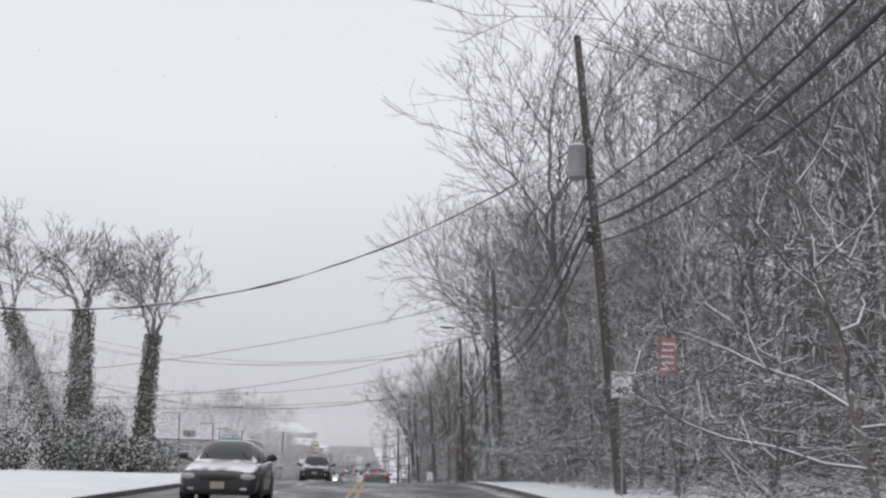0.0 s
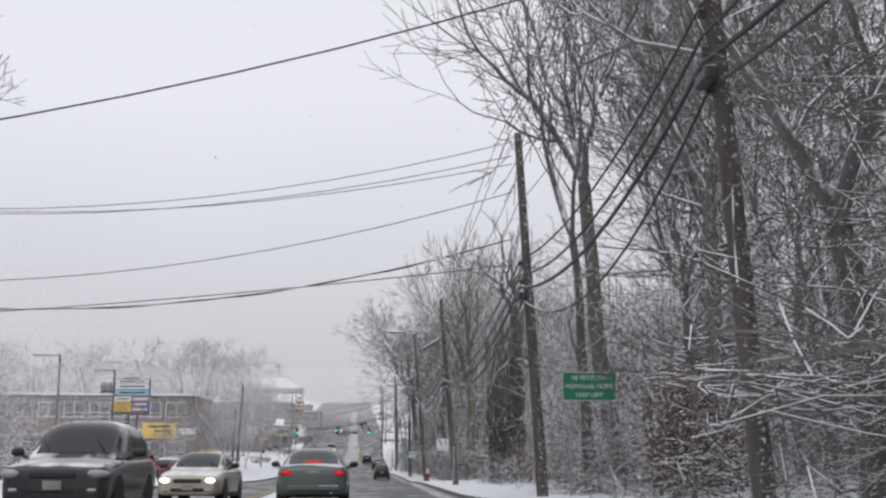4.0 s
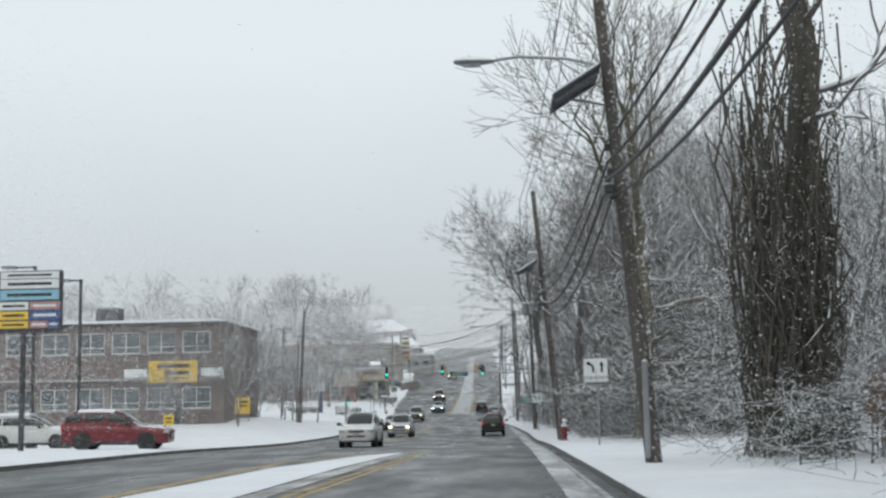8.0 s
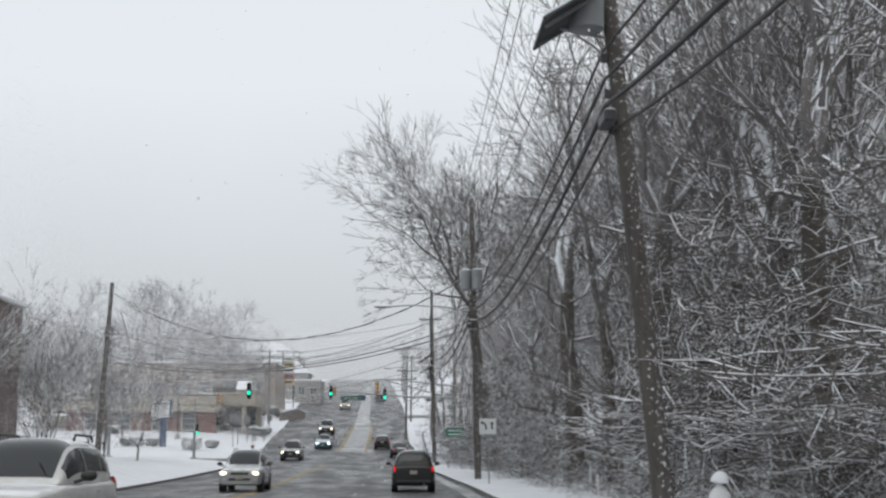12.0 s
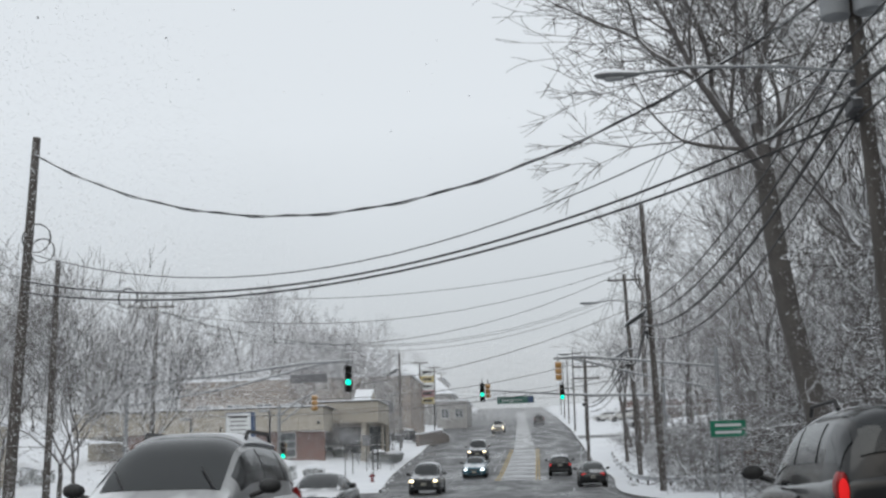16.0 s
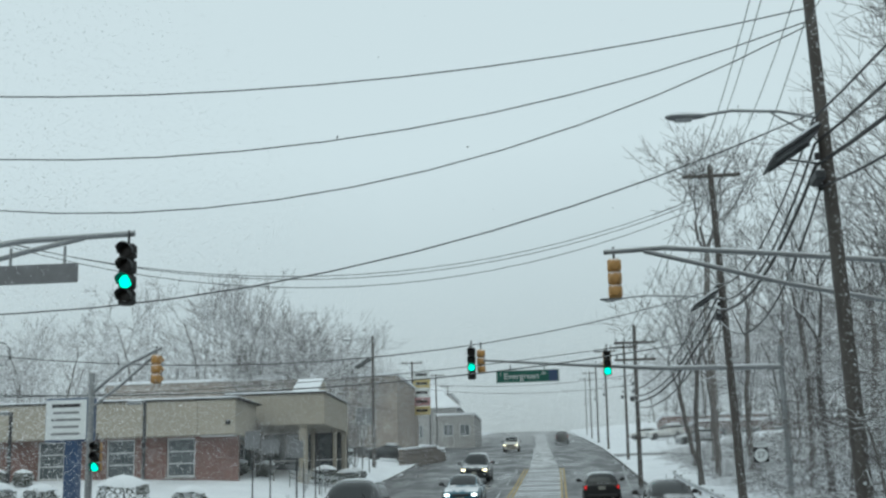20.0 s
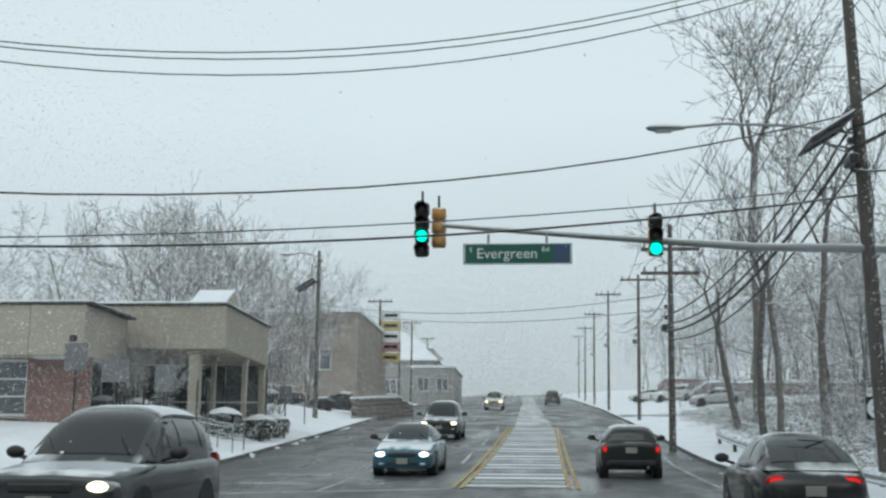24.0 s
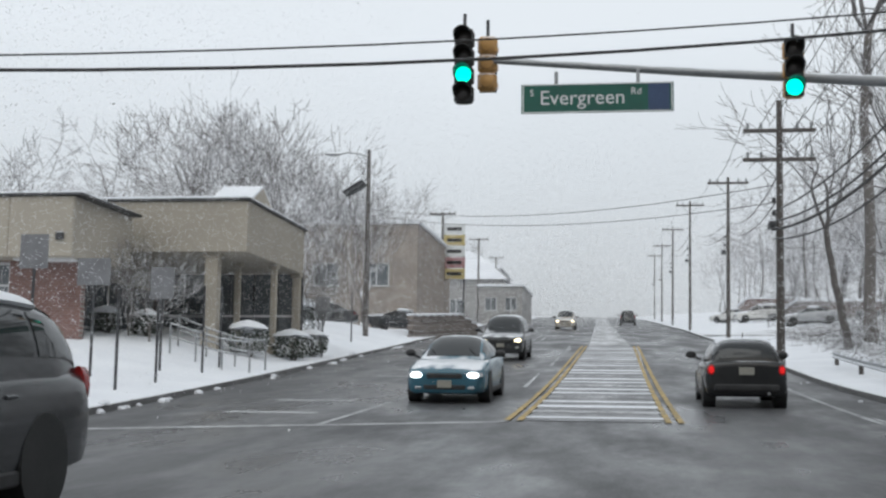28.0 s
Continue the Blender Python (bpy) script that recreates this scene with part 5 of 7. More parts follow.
def window(parent, x0, x1, z0, z1, y, cols=2, rows=1, split=None, sill=True, frame_mat=WHITEPAINT):
    """A framed window in an opening of a wall facing -y: frame, bars, panes and sill."""
    w = part("window", Geo().box((x0 + x1) / 2, y + 0.16, z0 + 0.04, x1 - x0, 0.08, 0.08).box((x0 + x1) / 2, y + 0.16, z1 - 0.04, x1 - x0, 0.08, 0.08)
             .box(x0 + 0.04, y + 0.16, (z0 + z1) / 2, 0.08, 0.08, z1 - z0 - 0.16).box(x1 - 0.04, y + 0.16, (z0 + z1) / 2, 0.08, 0.08, z1 - z0 - 0.16), frame_mat, parent, "white window frame")
    xs = [x0 + 0.08 + (x1 - x0 - 0.16) * i / cols for i in range(cols + 1)]
    zs = [z0 + 0.08, z0 + (z1 - z0) * split, z1 - 0.08] if split else [z0 + 0.08 + (z1 - z0 - 0.16) * i / rows for i in range(rows + 1)]
    for x in xs[1:-1]:
        part("bar", Geo().box(x, y + 0.15, (z0 + z1) / 2, 0.07, 0.06, z1 - z0 - 0.16), frame_mat, w)
    for z in zs[1:-1]:
        part("bar", Geo().box((x0 + x1) / 2, y + 0.152, z, x1 - x0 - 0.16, 0.056, 0.06), frame_mat, w)
    for a, b in zip(xs, xs[1:]):
        for c, d in zip(zs, zs[1:]):
            part("pane", Geo().box((a + b) / 2, y + 0.18, (c + d) / 2, b - a - 0.02, 0.012, d - c - 0.02), WINDOW, w)
    if sill:
        part("sill", Geo().box((x0 + x1) / 2, y - 0.03, z0 - 0.06, x1 - x0 + 0.2, 0.16, 0.09, 0.01), CONCRETE, w)
    return w


def shell(parent, x0, x1, y0, y1, z0, z1, mat, front_done=True):
    """The side and back walls of a block, 0.3 m thick."""
    part("wall", Geo().box(x0 + 0.15, (y0 + y1) / 2, (z0 + z1) / 2, 0.3, y1 - y0 - 0.62, z1 - z0), mat, parent)
    part("wall", Geo().box(x1 - 0.15, (y0 + y1) / 2, (z0 + z1) / 2, 0.3, y1 - y0 - 0.62, z1 - z0), mat, parent)
    part("wall", Geo().box((x0 + x1) / 2, y1 - 0.155, (z0 + z1) / 2, x1 - x0, 0.3, z1 - z0), mat, parent)


# the two-storey brick office
office = thing("office_building", Matrix.Identity(4), "two-storey brown brick office with white-barred windows and a flat roof", "building")
ox0, ox1, oy, oz0, oz1 = -44.0, -19.1, 204.0, -0.4, 8.9
cols = [-21.4 - 2.95 * i for i in range(8)]
holes = [(c - 1.2, c + 1.2, 6.4, 8.15) for c in cols] + [(c - 1.2, c + 1.2, 1.85, 3.6) for c in cols]
part("wall", wall_with_openings(ox0, ox1, oz0, oz1, oy, 0.3, holes), BROWNWALL, office)
shell(office, ox0, ox1, oy, oy + 14, oz0, oz1, BROWNWALL)
for h in holes:
    window(office, *h, oy, 2, 1, 0.3)
part("roof", Geo().box((ox0 + ox1) / 2, oy + 7, oz1 + 0.12, ox1 - ox0 + 0.5, 14.5, 0.22, 0.03), SNOW, office, "flat roof under snow")
part("parapet", Geo().box((ox0 + ox1) / 2, oy - 0.1, oz1 - 0.12, ox1 - ox0 + 0.4, 0.2, 0.3, 0.02), DARKSTEEL, office)
part("ledge", Geo().box((ox0 + ox1) / 2, oy - 0.35, 4.25, ox1 - ox0 + 0.1, 0.7, 0.16, 0.02), CONCRETE, office, "snowy ledge between the storeys")
dr = part("door", Geo().box(-22.88, oy - 0.05, 1.55, 0.5, 0.08, 2.2, 0.01).box(-22.88, oy - 0.06, 2.75, 0.62, 0.1, 0.12), DARKSTEEL, office)
part("roof_unit", Geo().box(-30.2, oy + 5, 9.85, 1.9, 1.8, 1.2, 0.05).box(-30.2, oy + 5, 10.5, 2.0, 1.9, 0.1, 0.02), DARKSTEEL, office, "boxy grey roof unit")
board = part("sign_board", Geo().box(-23.1, oy - 0.8, 4.85, 4.0, 0.12, 1.75, 0.02), SIGNYELLOW, office, "yellow office sign board")
for dz, w, x in ((0.45, 2.6, -23.1), (-0.1, 1.9, -22.7), (-0.55, 2.4, -23.0)):
    part("bar", Geo().box(x, oy - 0.87, 4.85 + dz, w, 0.01, 0.3 if dz > -0.5 else 0.1), SIGNBLACK, board)
for x, w in ((-26.2, 1.9), (-19.9, 1.9)):
    part("side_board", Geo().box(x, oy - 0.75, 4.75, w, 0.08, 0.7, 0.02), SIGNWHITE, office, "white board beside the yellow sign")

# the plaza sign
ps = thing("plaza_sign", Matrix.Translation((-17.6, 158, ground_z(-17.6, 158))), "tall multi-panel plaza sign on a dark post", "sign")
pz = -ground_z(-17.6, 158)
part("post", Geo().tube([(-0.3, 0.1, -0.2), (-0.3, 0.1, pz + 5.4)], 0.13, 10), DARKSTEEL, ps)
part("cabinet", Geo().box(0, 0.12, pz + 6.65, 2.9, 0.3, 2.85, 0.03), DARKSTEEL, ps)
for cx, cz, w, h, mat in ((0, 7.85, 2.7, 0.3, SIGNWHITE), (0, 7.45, 2.7, 0.42, SIGNWHITE), (0, 6.95, 2.7, 0.45, SKYBLUE), (0.72, 6.45, 1.4, 0.36, SIGNRED), (0.72, 6.02, 1.4, 0.4, SIGNBLUE), (0.45, 5.6, 0.85, 0.32, SIGNRED),
                          (1.13, 5.6, 0.5, 0.32, SIGNBLUE), (-0.72, 6.45, 1.35, 0.36, SIGNWHITE), (-0.72, 6.02, 1.35, 0.36, SIGNYELLOW), (-0.72, 5.6, 1.35, 0.32, SIGNYELLOW)):
    p = part("panel", Geo().box(cx, -0.05, pz + cz, w, 0.04, h, 0.008), mat, ps)
    part("bar", Geo().box(cx, -0.075, pz + cz, w * 0.75, 0.006, h * 0.3), SIGNBLACK if mat in (SIGNWHITE, SIGNYELLOW, SKYBLUE) else SIGNWHITE, p)

# small yellow boards by the office
s, b, zc = sign_board("lawn_sign", -17.9, 205.5, 2.0, 1.25, 1.35, SIGNYELLOW, (-0.5, 0.5), "yellow board on two posts in the snow before the office", "sign", post_mat=POLE)
part("bar", Geo().box(0, -0.01, zc + 0.3, 0.9, 0.006, 0.16).box(0, -0.01, zc, 0.8, 0.006, 0.12), SIGNBLACK, b)
s, b, zc = sign_board("lawn_sign", -16.2, 176.5, 1.1, 0.6, 0.62, SIGNYELLOW, (0.0,), "small yellow board on a leaning stake in the snow", "sign", post_mat=POLE)
part("bar", Geo().box(0, -0.01, zc + 0.1, 0.4, 0.006, 0.1).box(0, -0.01, zc - 0.12, 0.36, 0.006, 0.08), SIGNBLACK, b)

# the brick bank at the crossing
bank = thing("bank_building", Matrix.Identity(4), "single-storey red brick bank with a deep beige fascia", "building")
bx0, bx1, by, bz0, bz1 = -36.0, -18.9, 293.0, 1.2, 5.4
holes = [(-34.0, -32.4, 2.95, 5.05), (-30.2, -28.7, 2.95, 5.05), (-26.3, -24.7, 2.95, 5.05), (-22.9, -21.3, 2.95, 5.05)]
part("wall", wall_with_openings(bx0, bx1, bz0, bz1, by, 0.3, holes), BRICKWALL, bank)
shell(bank, bx0, -21.0, by, by + 12, bz0, bz1, BRICKWALL)
for h in holes:
    window(bank, *h, by, 1, 3)
part("fascia", Geo().box((bx0 - 4 - 20.9) / 2, by + 5.6, 6.05, -20.9 - bx0 + 4, 13.2, 1.9, 0.04).box(-19.85, by + 1.3, 6.05, 2.1, 4.6, 1.9, 0.04), STUCCO, bank, "deep beige stucco fascia")
part("soffit", Geo().box(-19.9, by + 1.4, 5.07, 1.9, 4.2, 0.06), WHITEPAINT, bank)
part("coping", Geo().box((bx0 - 4 - 20.9) / 2, by + 5.6, 7.04, -20.9 - bx0 + 4.2, 13.4, 0.10, 0.02).box(-19.7, by + 1.3, 7.04, 2.4, 4.8, 0.10, 0.02), DARKSTEEL, bank)
part("roof", Geo().box((bx0 - 4 - 20.9) / 2, by + 5.7, 7.13, -20.9 - bx0 + 3.8, 13.0, 0.10, 0.03).box(-19.9, by + 1.4, 7.13, 2.2, 4.4, 0.10, 0.03), SNOW, bank, "flat roof under snow")
part("wall_lamp", Geo().box(-19.2, by - 1.05, 5.75, 0.25, 0.14, 0.25, 0.03), DARKSTEEL, bank)
for x in (-23, -30, -27):
    part("roof_unit", Geo().box(x, by + 6, 7.45, 1.6, 1.4, 0.6, 0.05), GREYTANK, bank)
part("wall", Geo().box(-38.5, by + 6, 2.9, 3.4, 6, 3.6, 0.02), STUCCO, bank, "beige rear annex")
# its portico: a deep roof on columns before recessed glazing
part("portico", Geo().box(-17.95, 297.65, 6.8, 5.9, 0.3, 1.8, 0.03).box(-15.15, 301.5, 6.8, 0.3, 7.4, 1.8, 0.03).box(-18.1, 301.5, 6.0, 5.6, 7.4, 0.16), STUCCO, bank, "beige portico over the entrance")
part("coping", Geo().box(-17.95, 301.4, 7.74, 6.1, 8.0, 0.10, 0.02), DARKSTEEL, bank)
part("roof", Geo().box(-17.95, 301.4, 7.83, 5.9, 7.8, 0.08, 0.03), SNOW, bank, "portico roof under snow")
part("skylight", Geo().add([(-17.7, 300.6, 8.05), (-16.1, 300.6, 8.05), (-16.1, 305.2, 8.05), (-17.7, 305.2, 8.05), (-17.7, 302.9, 9.15), (-16.1, 302.9, 9.15), (-17.5, 300.9, 7.8), (-16.3, 300.9, 7.8), (-16.3, 305, 7.8), (-17.5, 305, 7.8)],
                           [(0, 1, 5, 4), (2, 3, 4, 5), (1, 2, 5), (3, 0, 4), (6, 7, 1, 0), (7, 8, 2, 1), (8, 9, 3, 2), (9, 6, 0, 3)]), SNOW, bank, "pitched roof lantern under snow")
part("gable", Geo().add([(-16.09, 300.7, 7.85), (-16.09, 305.1, 7.85), (-16.09, 305.1, 8.0), (-16.09, 302.9, 9.05), (-16.09, 300.7, 8.0)], [(0, 1, 2, 3, 4)]), STUCCO, bank, "stucco end of the lantern")
for x, y, w in ((-16.35, 298.0, 0.46), (-16.4, 301.0, 0.22), (-15.2, 301.7, 0.22), (-15.2, 305.0, 0.30)):
    z0 = ground_z(x, y) - 0.1
    part("column", Geo().box(x, y, (z0 + 5.92) / 2, w, w, 5.92 - z0, 0.03).box(x, y, z0 + 0.35, w + 0.14, w + 0.14, 0.6, 0.03).box(x, y, 5.82, w + 0.12, w + 0.12, 0.18, 0.02), STUCCO, bank, "square beige column")
for k in range(6):
    xx = -20.5 + k * 1.0
    part("window", Geo().box(xx, 305.2, 3.9, 0.94, 0.05, 4.0), WINDOW, bank, "dark entrance glazing")
    part("mullion", Geo().box(xx + 0.49, 305.18, 3.9, 0.05, 0.12, 4.1), DARKSTEEL, bank)
for k in range(5):
    yy = 294.3 + k * 2.2
    part("window", Geo().box(-20.97, yy, 3.7, 0.05, 2.1, 3.2), WINDOW, bank, "dark side glazing")
    part("mullion", Geo().box(-20.95, yy + 1.08, 3.7, 0.10, 0.06, 3.3).box(-20.94, yy, 3.3, 0.10, 2.1, 0.06), WHITEPAINT, bank)
part("transom", Geo().box(-18.0, 305.16, 4.2, 5.9, 0.12, 0.08), WHITEPAINT, bank)
# bank's pylon sign
bs = thing("pylon_sign", Matrix.Translation((-22.2, 278, ground_z(-22.2, 278))), "white letter board sign on a blue pylon", "sign")
part("pylon", Geo().box(0.05, 0, 1.5, 0.62, 0.45, 3.4, 0.03), SLATEBLUE, bs, "blue pylon")
cab = part("cabinet", Geo().box(-0.1, 0, 3.85, 2.1, 0.45, 1.85, 0.03), SLATEBLUE, bs)
face = part("face", Geo().box(-0.22, -0.235, 3.85, 1.8, 0.03, 1.7, 0.01), SIGNWHITE, cab, "white letter board")
for k in range(5):
    part("bar", Geo().box(-0.22, -0.255, 4.45 - k * 0.3, 1.3 - 0.15 * (k % 2), 0.006, 0.14 if k == 0 else 0.09), SIGNBLACK if k == 0 else SIGNBACK, face)
# hand rails along the bank's ramp
for k in range(2):
    rail = thing("handrail", Matrix.Identity(4), "snow-topped steel handrail along the bank's ramp", "handrail", "handrails")
    yy, z = 292 + 0.0 * k, 0
    a, b = Vector((-16.6 + 0.4 * k, 295.5 - 1.8 * k, 0)), Vector((-13.4, 294.7 - 1.7 * k, 0))
    for s in (0, 0.33, 0.66, 1):
        p = a.lerp(b, s)
        zz = ground_z(p.x, p.y)
        part("post", Geo().tube([(p.x, p.y, zz - 0.05), (p.x, p.y, zz + 0.95)], 0.03, 6), STEEL, rail)
    for dz in (0.55, 0.95):
        part("rail", Geo().tube([(a.lerp(b, i / 6).x, a.lerp(b, i / 6).y, ground_z(a.lerp(b, i / 6).x, a.lerp(b, i / 6).y) + dz) for i in range(7)], 0.032, 6), STEEL, rail)
# posts with signs seen from behind along the pavement
for x, y, top, w, h in ((-15.65, 283.3, 4.6, 0.7, 0.8), (-15.55, 286.4, 4.4, 0.9, 0.7), (-13.6, 283.4, 3.4, 0, 0), (-14.0, 286.9, 3.3, 0, 0), (-14.9, 289.5, 4.5, 0.7, 0.9), (-14.3, 291.3, 4.2, 0, 0), (-14.55, 293.6, 4.4, 0, 0), (-13.9, 304.2, 4.9, 0.6, 0.6), (-15.3, 315.8, 6.2, 0, 0)):
    s = thing("sign_post", Matrix.Translation((x, y, ground_z(x, y))), "slim steel post beside the pavement" + (" with a sign seen from behind" if w else " without a sign"), "sign post", "posts along the pavement")
    z0 = ground_z(x, y)
    part("post", Geo().box(0, 0, (top - z0) / 2 - 0.1, 0.06, 0.06, top - z0 + 0.1, 0.008), DARKSTEEL, s)
    if w:
        part("board", Geo().box(0, -0.04, top - z0 - h / 2, w, 0.012, h, 0.004), SIGNBACK, s, "grey back of a sign")
# car park lamps
for x, y, h, reach, group in ((-24.9, 163.5, 10.6, 1.9, "car park lamps"), (-21.1, 167.7, 9.7, 1.4, "car park lamps"), (-19.4, 170, 9.2, 1.0, "car park lamps"), (-27.5, 283.5, 4.4, 0.5, "car park lamps"), (-22.3, 287.5, 4.6, 0.5, "car park lamps")):
    z0 = ground_z(x, y)
    lp = thing("street_lamp", Matrix.Translation((x, y, z0)), "dark square lamp post with a boxy snow-topped head", "street lamp", group)
    part("post", Geo().box(0, 0, h / 2 - 0.1, 0.15, 0.15, h + 0.2, 0.02), DARKSTEEL, lp)
    part("arm", Geo().box(-reach / 2, 0, h - 0.08, reach, 0.07, 0.1, 0.01), DARKSTEEL, lp)
    part("lamp_head", Geo().box(-reach, 0, h - 0.05, 0.75, 0.42, 0.2, 0.04), LAMPHEAD, lp, "boxy lamp head under snow")
    part("base", Geo().box(0, 0, 0.2, 0.5, 0.5, 0.6, 0.04), CONCRETE, lp)


def block(name, label, x0, x1, y0, depth, z0, z1, mat, wins=(), roof="flat", roof_h=2.0):
    b = thing(name, Matrix.Identity(4), label, "building", "buildings up the hill")
    part("wall", wall_with_openings(x0, x1, z0, z1, y0, 0.3, wins), mat, b)
    shell(b, x0, x1, y0, y0 + depth, z0, z1, mat)
    for h in wins:
        window(b, *h, y0, 2, 1, None, True)
    cx, cy = (x0 + x1) / 2, y0 + depth / 2
    if roof == "flat":
        part("roof", Geo().box(cx, cy, z1 + 0.15, x1 - x0 + 0.4, depth + 0.4, 0.3, 0.03), SNOW, b, "flat roof under snow")
    else:
        o = 0.6
        a = [(x0 - o, y0 - o, z1), (x1 + o, y0 - o, z1), (x1 + o, y0 + depth + o, z1), (x0 - o, y0 + depth + o, z1), (x0 + (x1 - x0) * 0.25, cy, z1 + roof_h), (x1 - (x1 - x0) * 0.25, cy, z1 + roof_h)]
        part("roof", Geo().add(a, [(0, 1, 5, 4), (2, 3, 4, 5), (1, 2, 5), (3, 0, 4), (3, 2, 1, 0)]), SNOW, b, "hipped roof under snow")
    return b


def row_of(x0, x1, n, z0, z1, w):
    return [(x0 + (x1 - x0) * (i + 0.5) / n - w / 2, x0 + (x1 - x0) * (i + 0.5) / n + w / 2, z0, z1) for i in range(n)]


block("shop_building", "long brown flat-roofed shop block behind bare trees", -48, -17.8, 350, 18, 4.5, 14.4, HAZETANWALL, row_of(-47, -19, 7, 9.6, 11.4, 2.0))
block("shop_building", "low grey-walled shop under a snowy roof", -18.6, -13.6, 398, 14, 9.0, 14.0, CONCRETE, row_of(-18.4, -13.8, 2, 11.2, 12.8, 1.4))
block("shop_building", "grey shop with a snowy hipped roof on the hill", -30, -17.5, 415, 16, 9.5, 16.5, CONCRETE, row_of(-29, -18, 3, 12, 14, 1.8), "hip", 3.5)
block("hillside_house", "large house with a broad snowy hipped roof on the hill", -50, -24, 475, 22, 12, 24.4, CONCRETE, row_of(-49, -25, 6, 19, 21.5, 2.0), "hip", 4.4)
block("shop_building", "low brown shop with a snowy roof beside the hill road", 14.5, 36, 380, 14, 6.5, 10.9, BROWNWALL, row_of(15, 35, 5, 8.6, 10.1, 2.4))
block("shop_building", "low dark shop with a snowy roof beside the hill road", 14, 30, 424, 14, 9.5, 14.8, DARKBRICK, row_of(15, 29, 3, 12, 13.4, 2.4))
block("shop_building", "pale shop block across the car park", -62, -38, 262, 14, 0.2, 5.2, STUCCO, row_of(-61, -39, 5, 2, 3.8, 2.2))
block("shop_building", "long brick shop block behind the car park", -84, -47, 192, 16, -0.6, 6.2, BROWNWALL, row_of(-83, -48, 8, 1.6, 3.6, 2.4))
yst = thing("stacked_sign", Matrix.Translation((-17.0, 365, road_z(365))), "stacked yellow and white shop sign on two posts", "sign")
for i, mat in enumerate((SIGNWHITE, FADEDYELLOW, SIGNWHITE, SIGNRED, FADEDYELLOW)):
    p = part("panel", Geo().box(0, 0, 9.0 - i * 1.0, 1.9, 0.25, 0.92, 0.02), mat, yst)
    part("bar", Geo().box(0, -0.135, 9.0 - i * 1.0, 1.3, 0.008, 0.3), SIGNBLACK, p)
for x in (-0.85, 0.85):
    part("post", Geo().box(x, 0.16, 4.6, 0.14, 0.06, 9.6), DARKSTEEL, yst)
# stepped block wall on the bank of the hill
sw = thing("retaining_wall", Matrix.Identity(4), "stepped brown block wall with snow on its courses", "wall", kind="structure")
w0, w1 = Vector((-15.2, 332.0, 0)), Vector((-12.9, 346.5, 0))
turn = -math.atan2((w1 - w0).x, (w1 - w0).y)
for i in range(9):
    c = w0.lerp(w1, (i + 0.5) / 9)
    zb = road_z(c.y) - 0.05
    high = 1.75 if i < 7 else 1.3 if i < 8 else 0.9
    rows = int(high / 0.30)
    for r in range(rows):
        shift = 0.25 if r % 2 else 0.0
        q = c + (w1 - w0).normalized() * shift
        part("block", Geo().box(q.x, q.y, zb + 0.15 + r * 0.302, 0.40, (w1 - w0).length / 9 - 0.015, 0.295, 0.02, rz=turn), BLOCKSTONE, sw)
    part("cap", Geo().box(c.x, c.y, zb + rows * 0.302 + 0.06, 0.5, (w1 - w0).length / 9 - 0.01, 0.10, 0.03, rz=turn), SNOW, sw, "snow along the wall's top")
# guardrail in the bend of the verge
gr = thing("guardrail", Matrix.Identity(4), "galvanised steel guardrail half drifted with snow", "guardrail")
gpts = [(5.0, 301), (4.9, 296), (4.85, 291), (4.85, 286), (4.85, 281), (4.7, 276), (4.6, 271.5), (4.75, 267.5), (5.1, 264), (6.1, 260.8), (8.2, 258.6), (11, 257.6), (15, 257.2)]
prof = [(0.0, 0.48), (0.05, 0.53), (0.0, 0.58), (0.0, 0.62), (0.05, 0.67), (0.0, 0.74)]
rows_ = []
for i, (x, y) in enumerate(gpts):
    zz = road_z(y) - 0.06
    nx = -1 if i < 8 else -0.6
    rows_.append([(x + a * nx, y - a * (i > 8), zz + b) for a, b in prof] + [(x + (a - 0.012) * nx, y - (a - 0.012) * (i > 8), zz + b) for a, b in prof[::-1]])
part("rail", Geo().loft(rows_), STEEL, gr)
for x, y in gpts:
    part("post", Geo().box(x + 0.12, y, road_z(y) + 0.22, 0.12, 0.16, 0.9, 0.01), POLE, gr)


# ---------------------------------------------------------------- shrubs and the special trees
def leaf_clump(seed, rx, ry, rz, n, size, core=True):
    """A bush of many small tilted leaves with gaps, over a few twigs."""
    r = random.Random(seed)
    g = Geo()
    for i in range(n):
        u, v = r.uniform(-1, 1), r.uniform(0, 2 * math.pi)
        s = math.sqrt(1 - u * u)
        k = r.uniform(0.55, 1.0) ** 0.5 * (0.86 + 0.2 * noise.noise((s * math.cos(v) * 2 + seed, s * math.sin(v) * 2, u * 2)))
        p = Vector((rx * s * math.cos(v) * k, ry * s * math.sin(v) * k, rz * max(u, -0.75) * k))
        a = Vector((r.gauss(0, 1), r.gauss(0, 1), r.gauss(0, 0.5))).normalized() * size * r.uniform(0.6, 1.3)
        b = a.cross(Vector((r.gauss(0, 1), r.gauss(0, 1), r.gauss(0, 1)))).normalized() * size * r.uniform(0.4, 0.8)
        g.add([p - a, p + b, p + a, p - b], [(0, 1, 2, 3)])
    return g


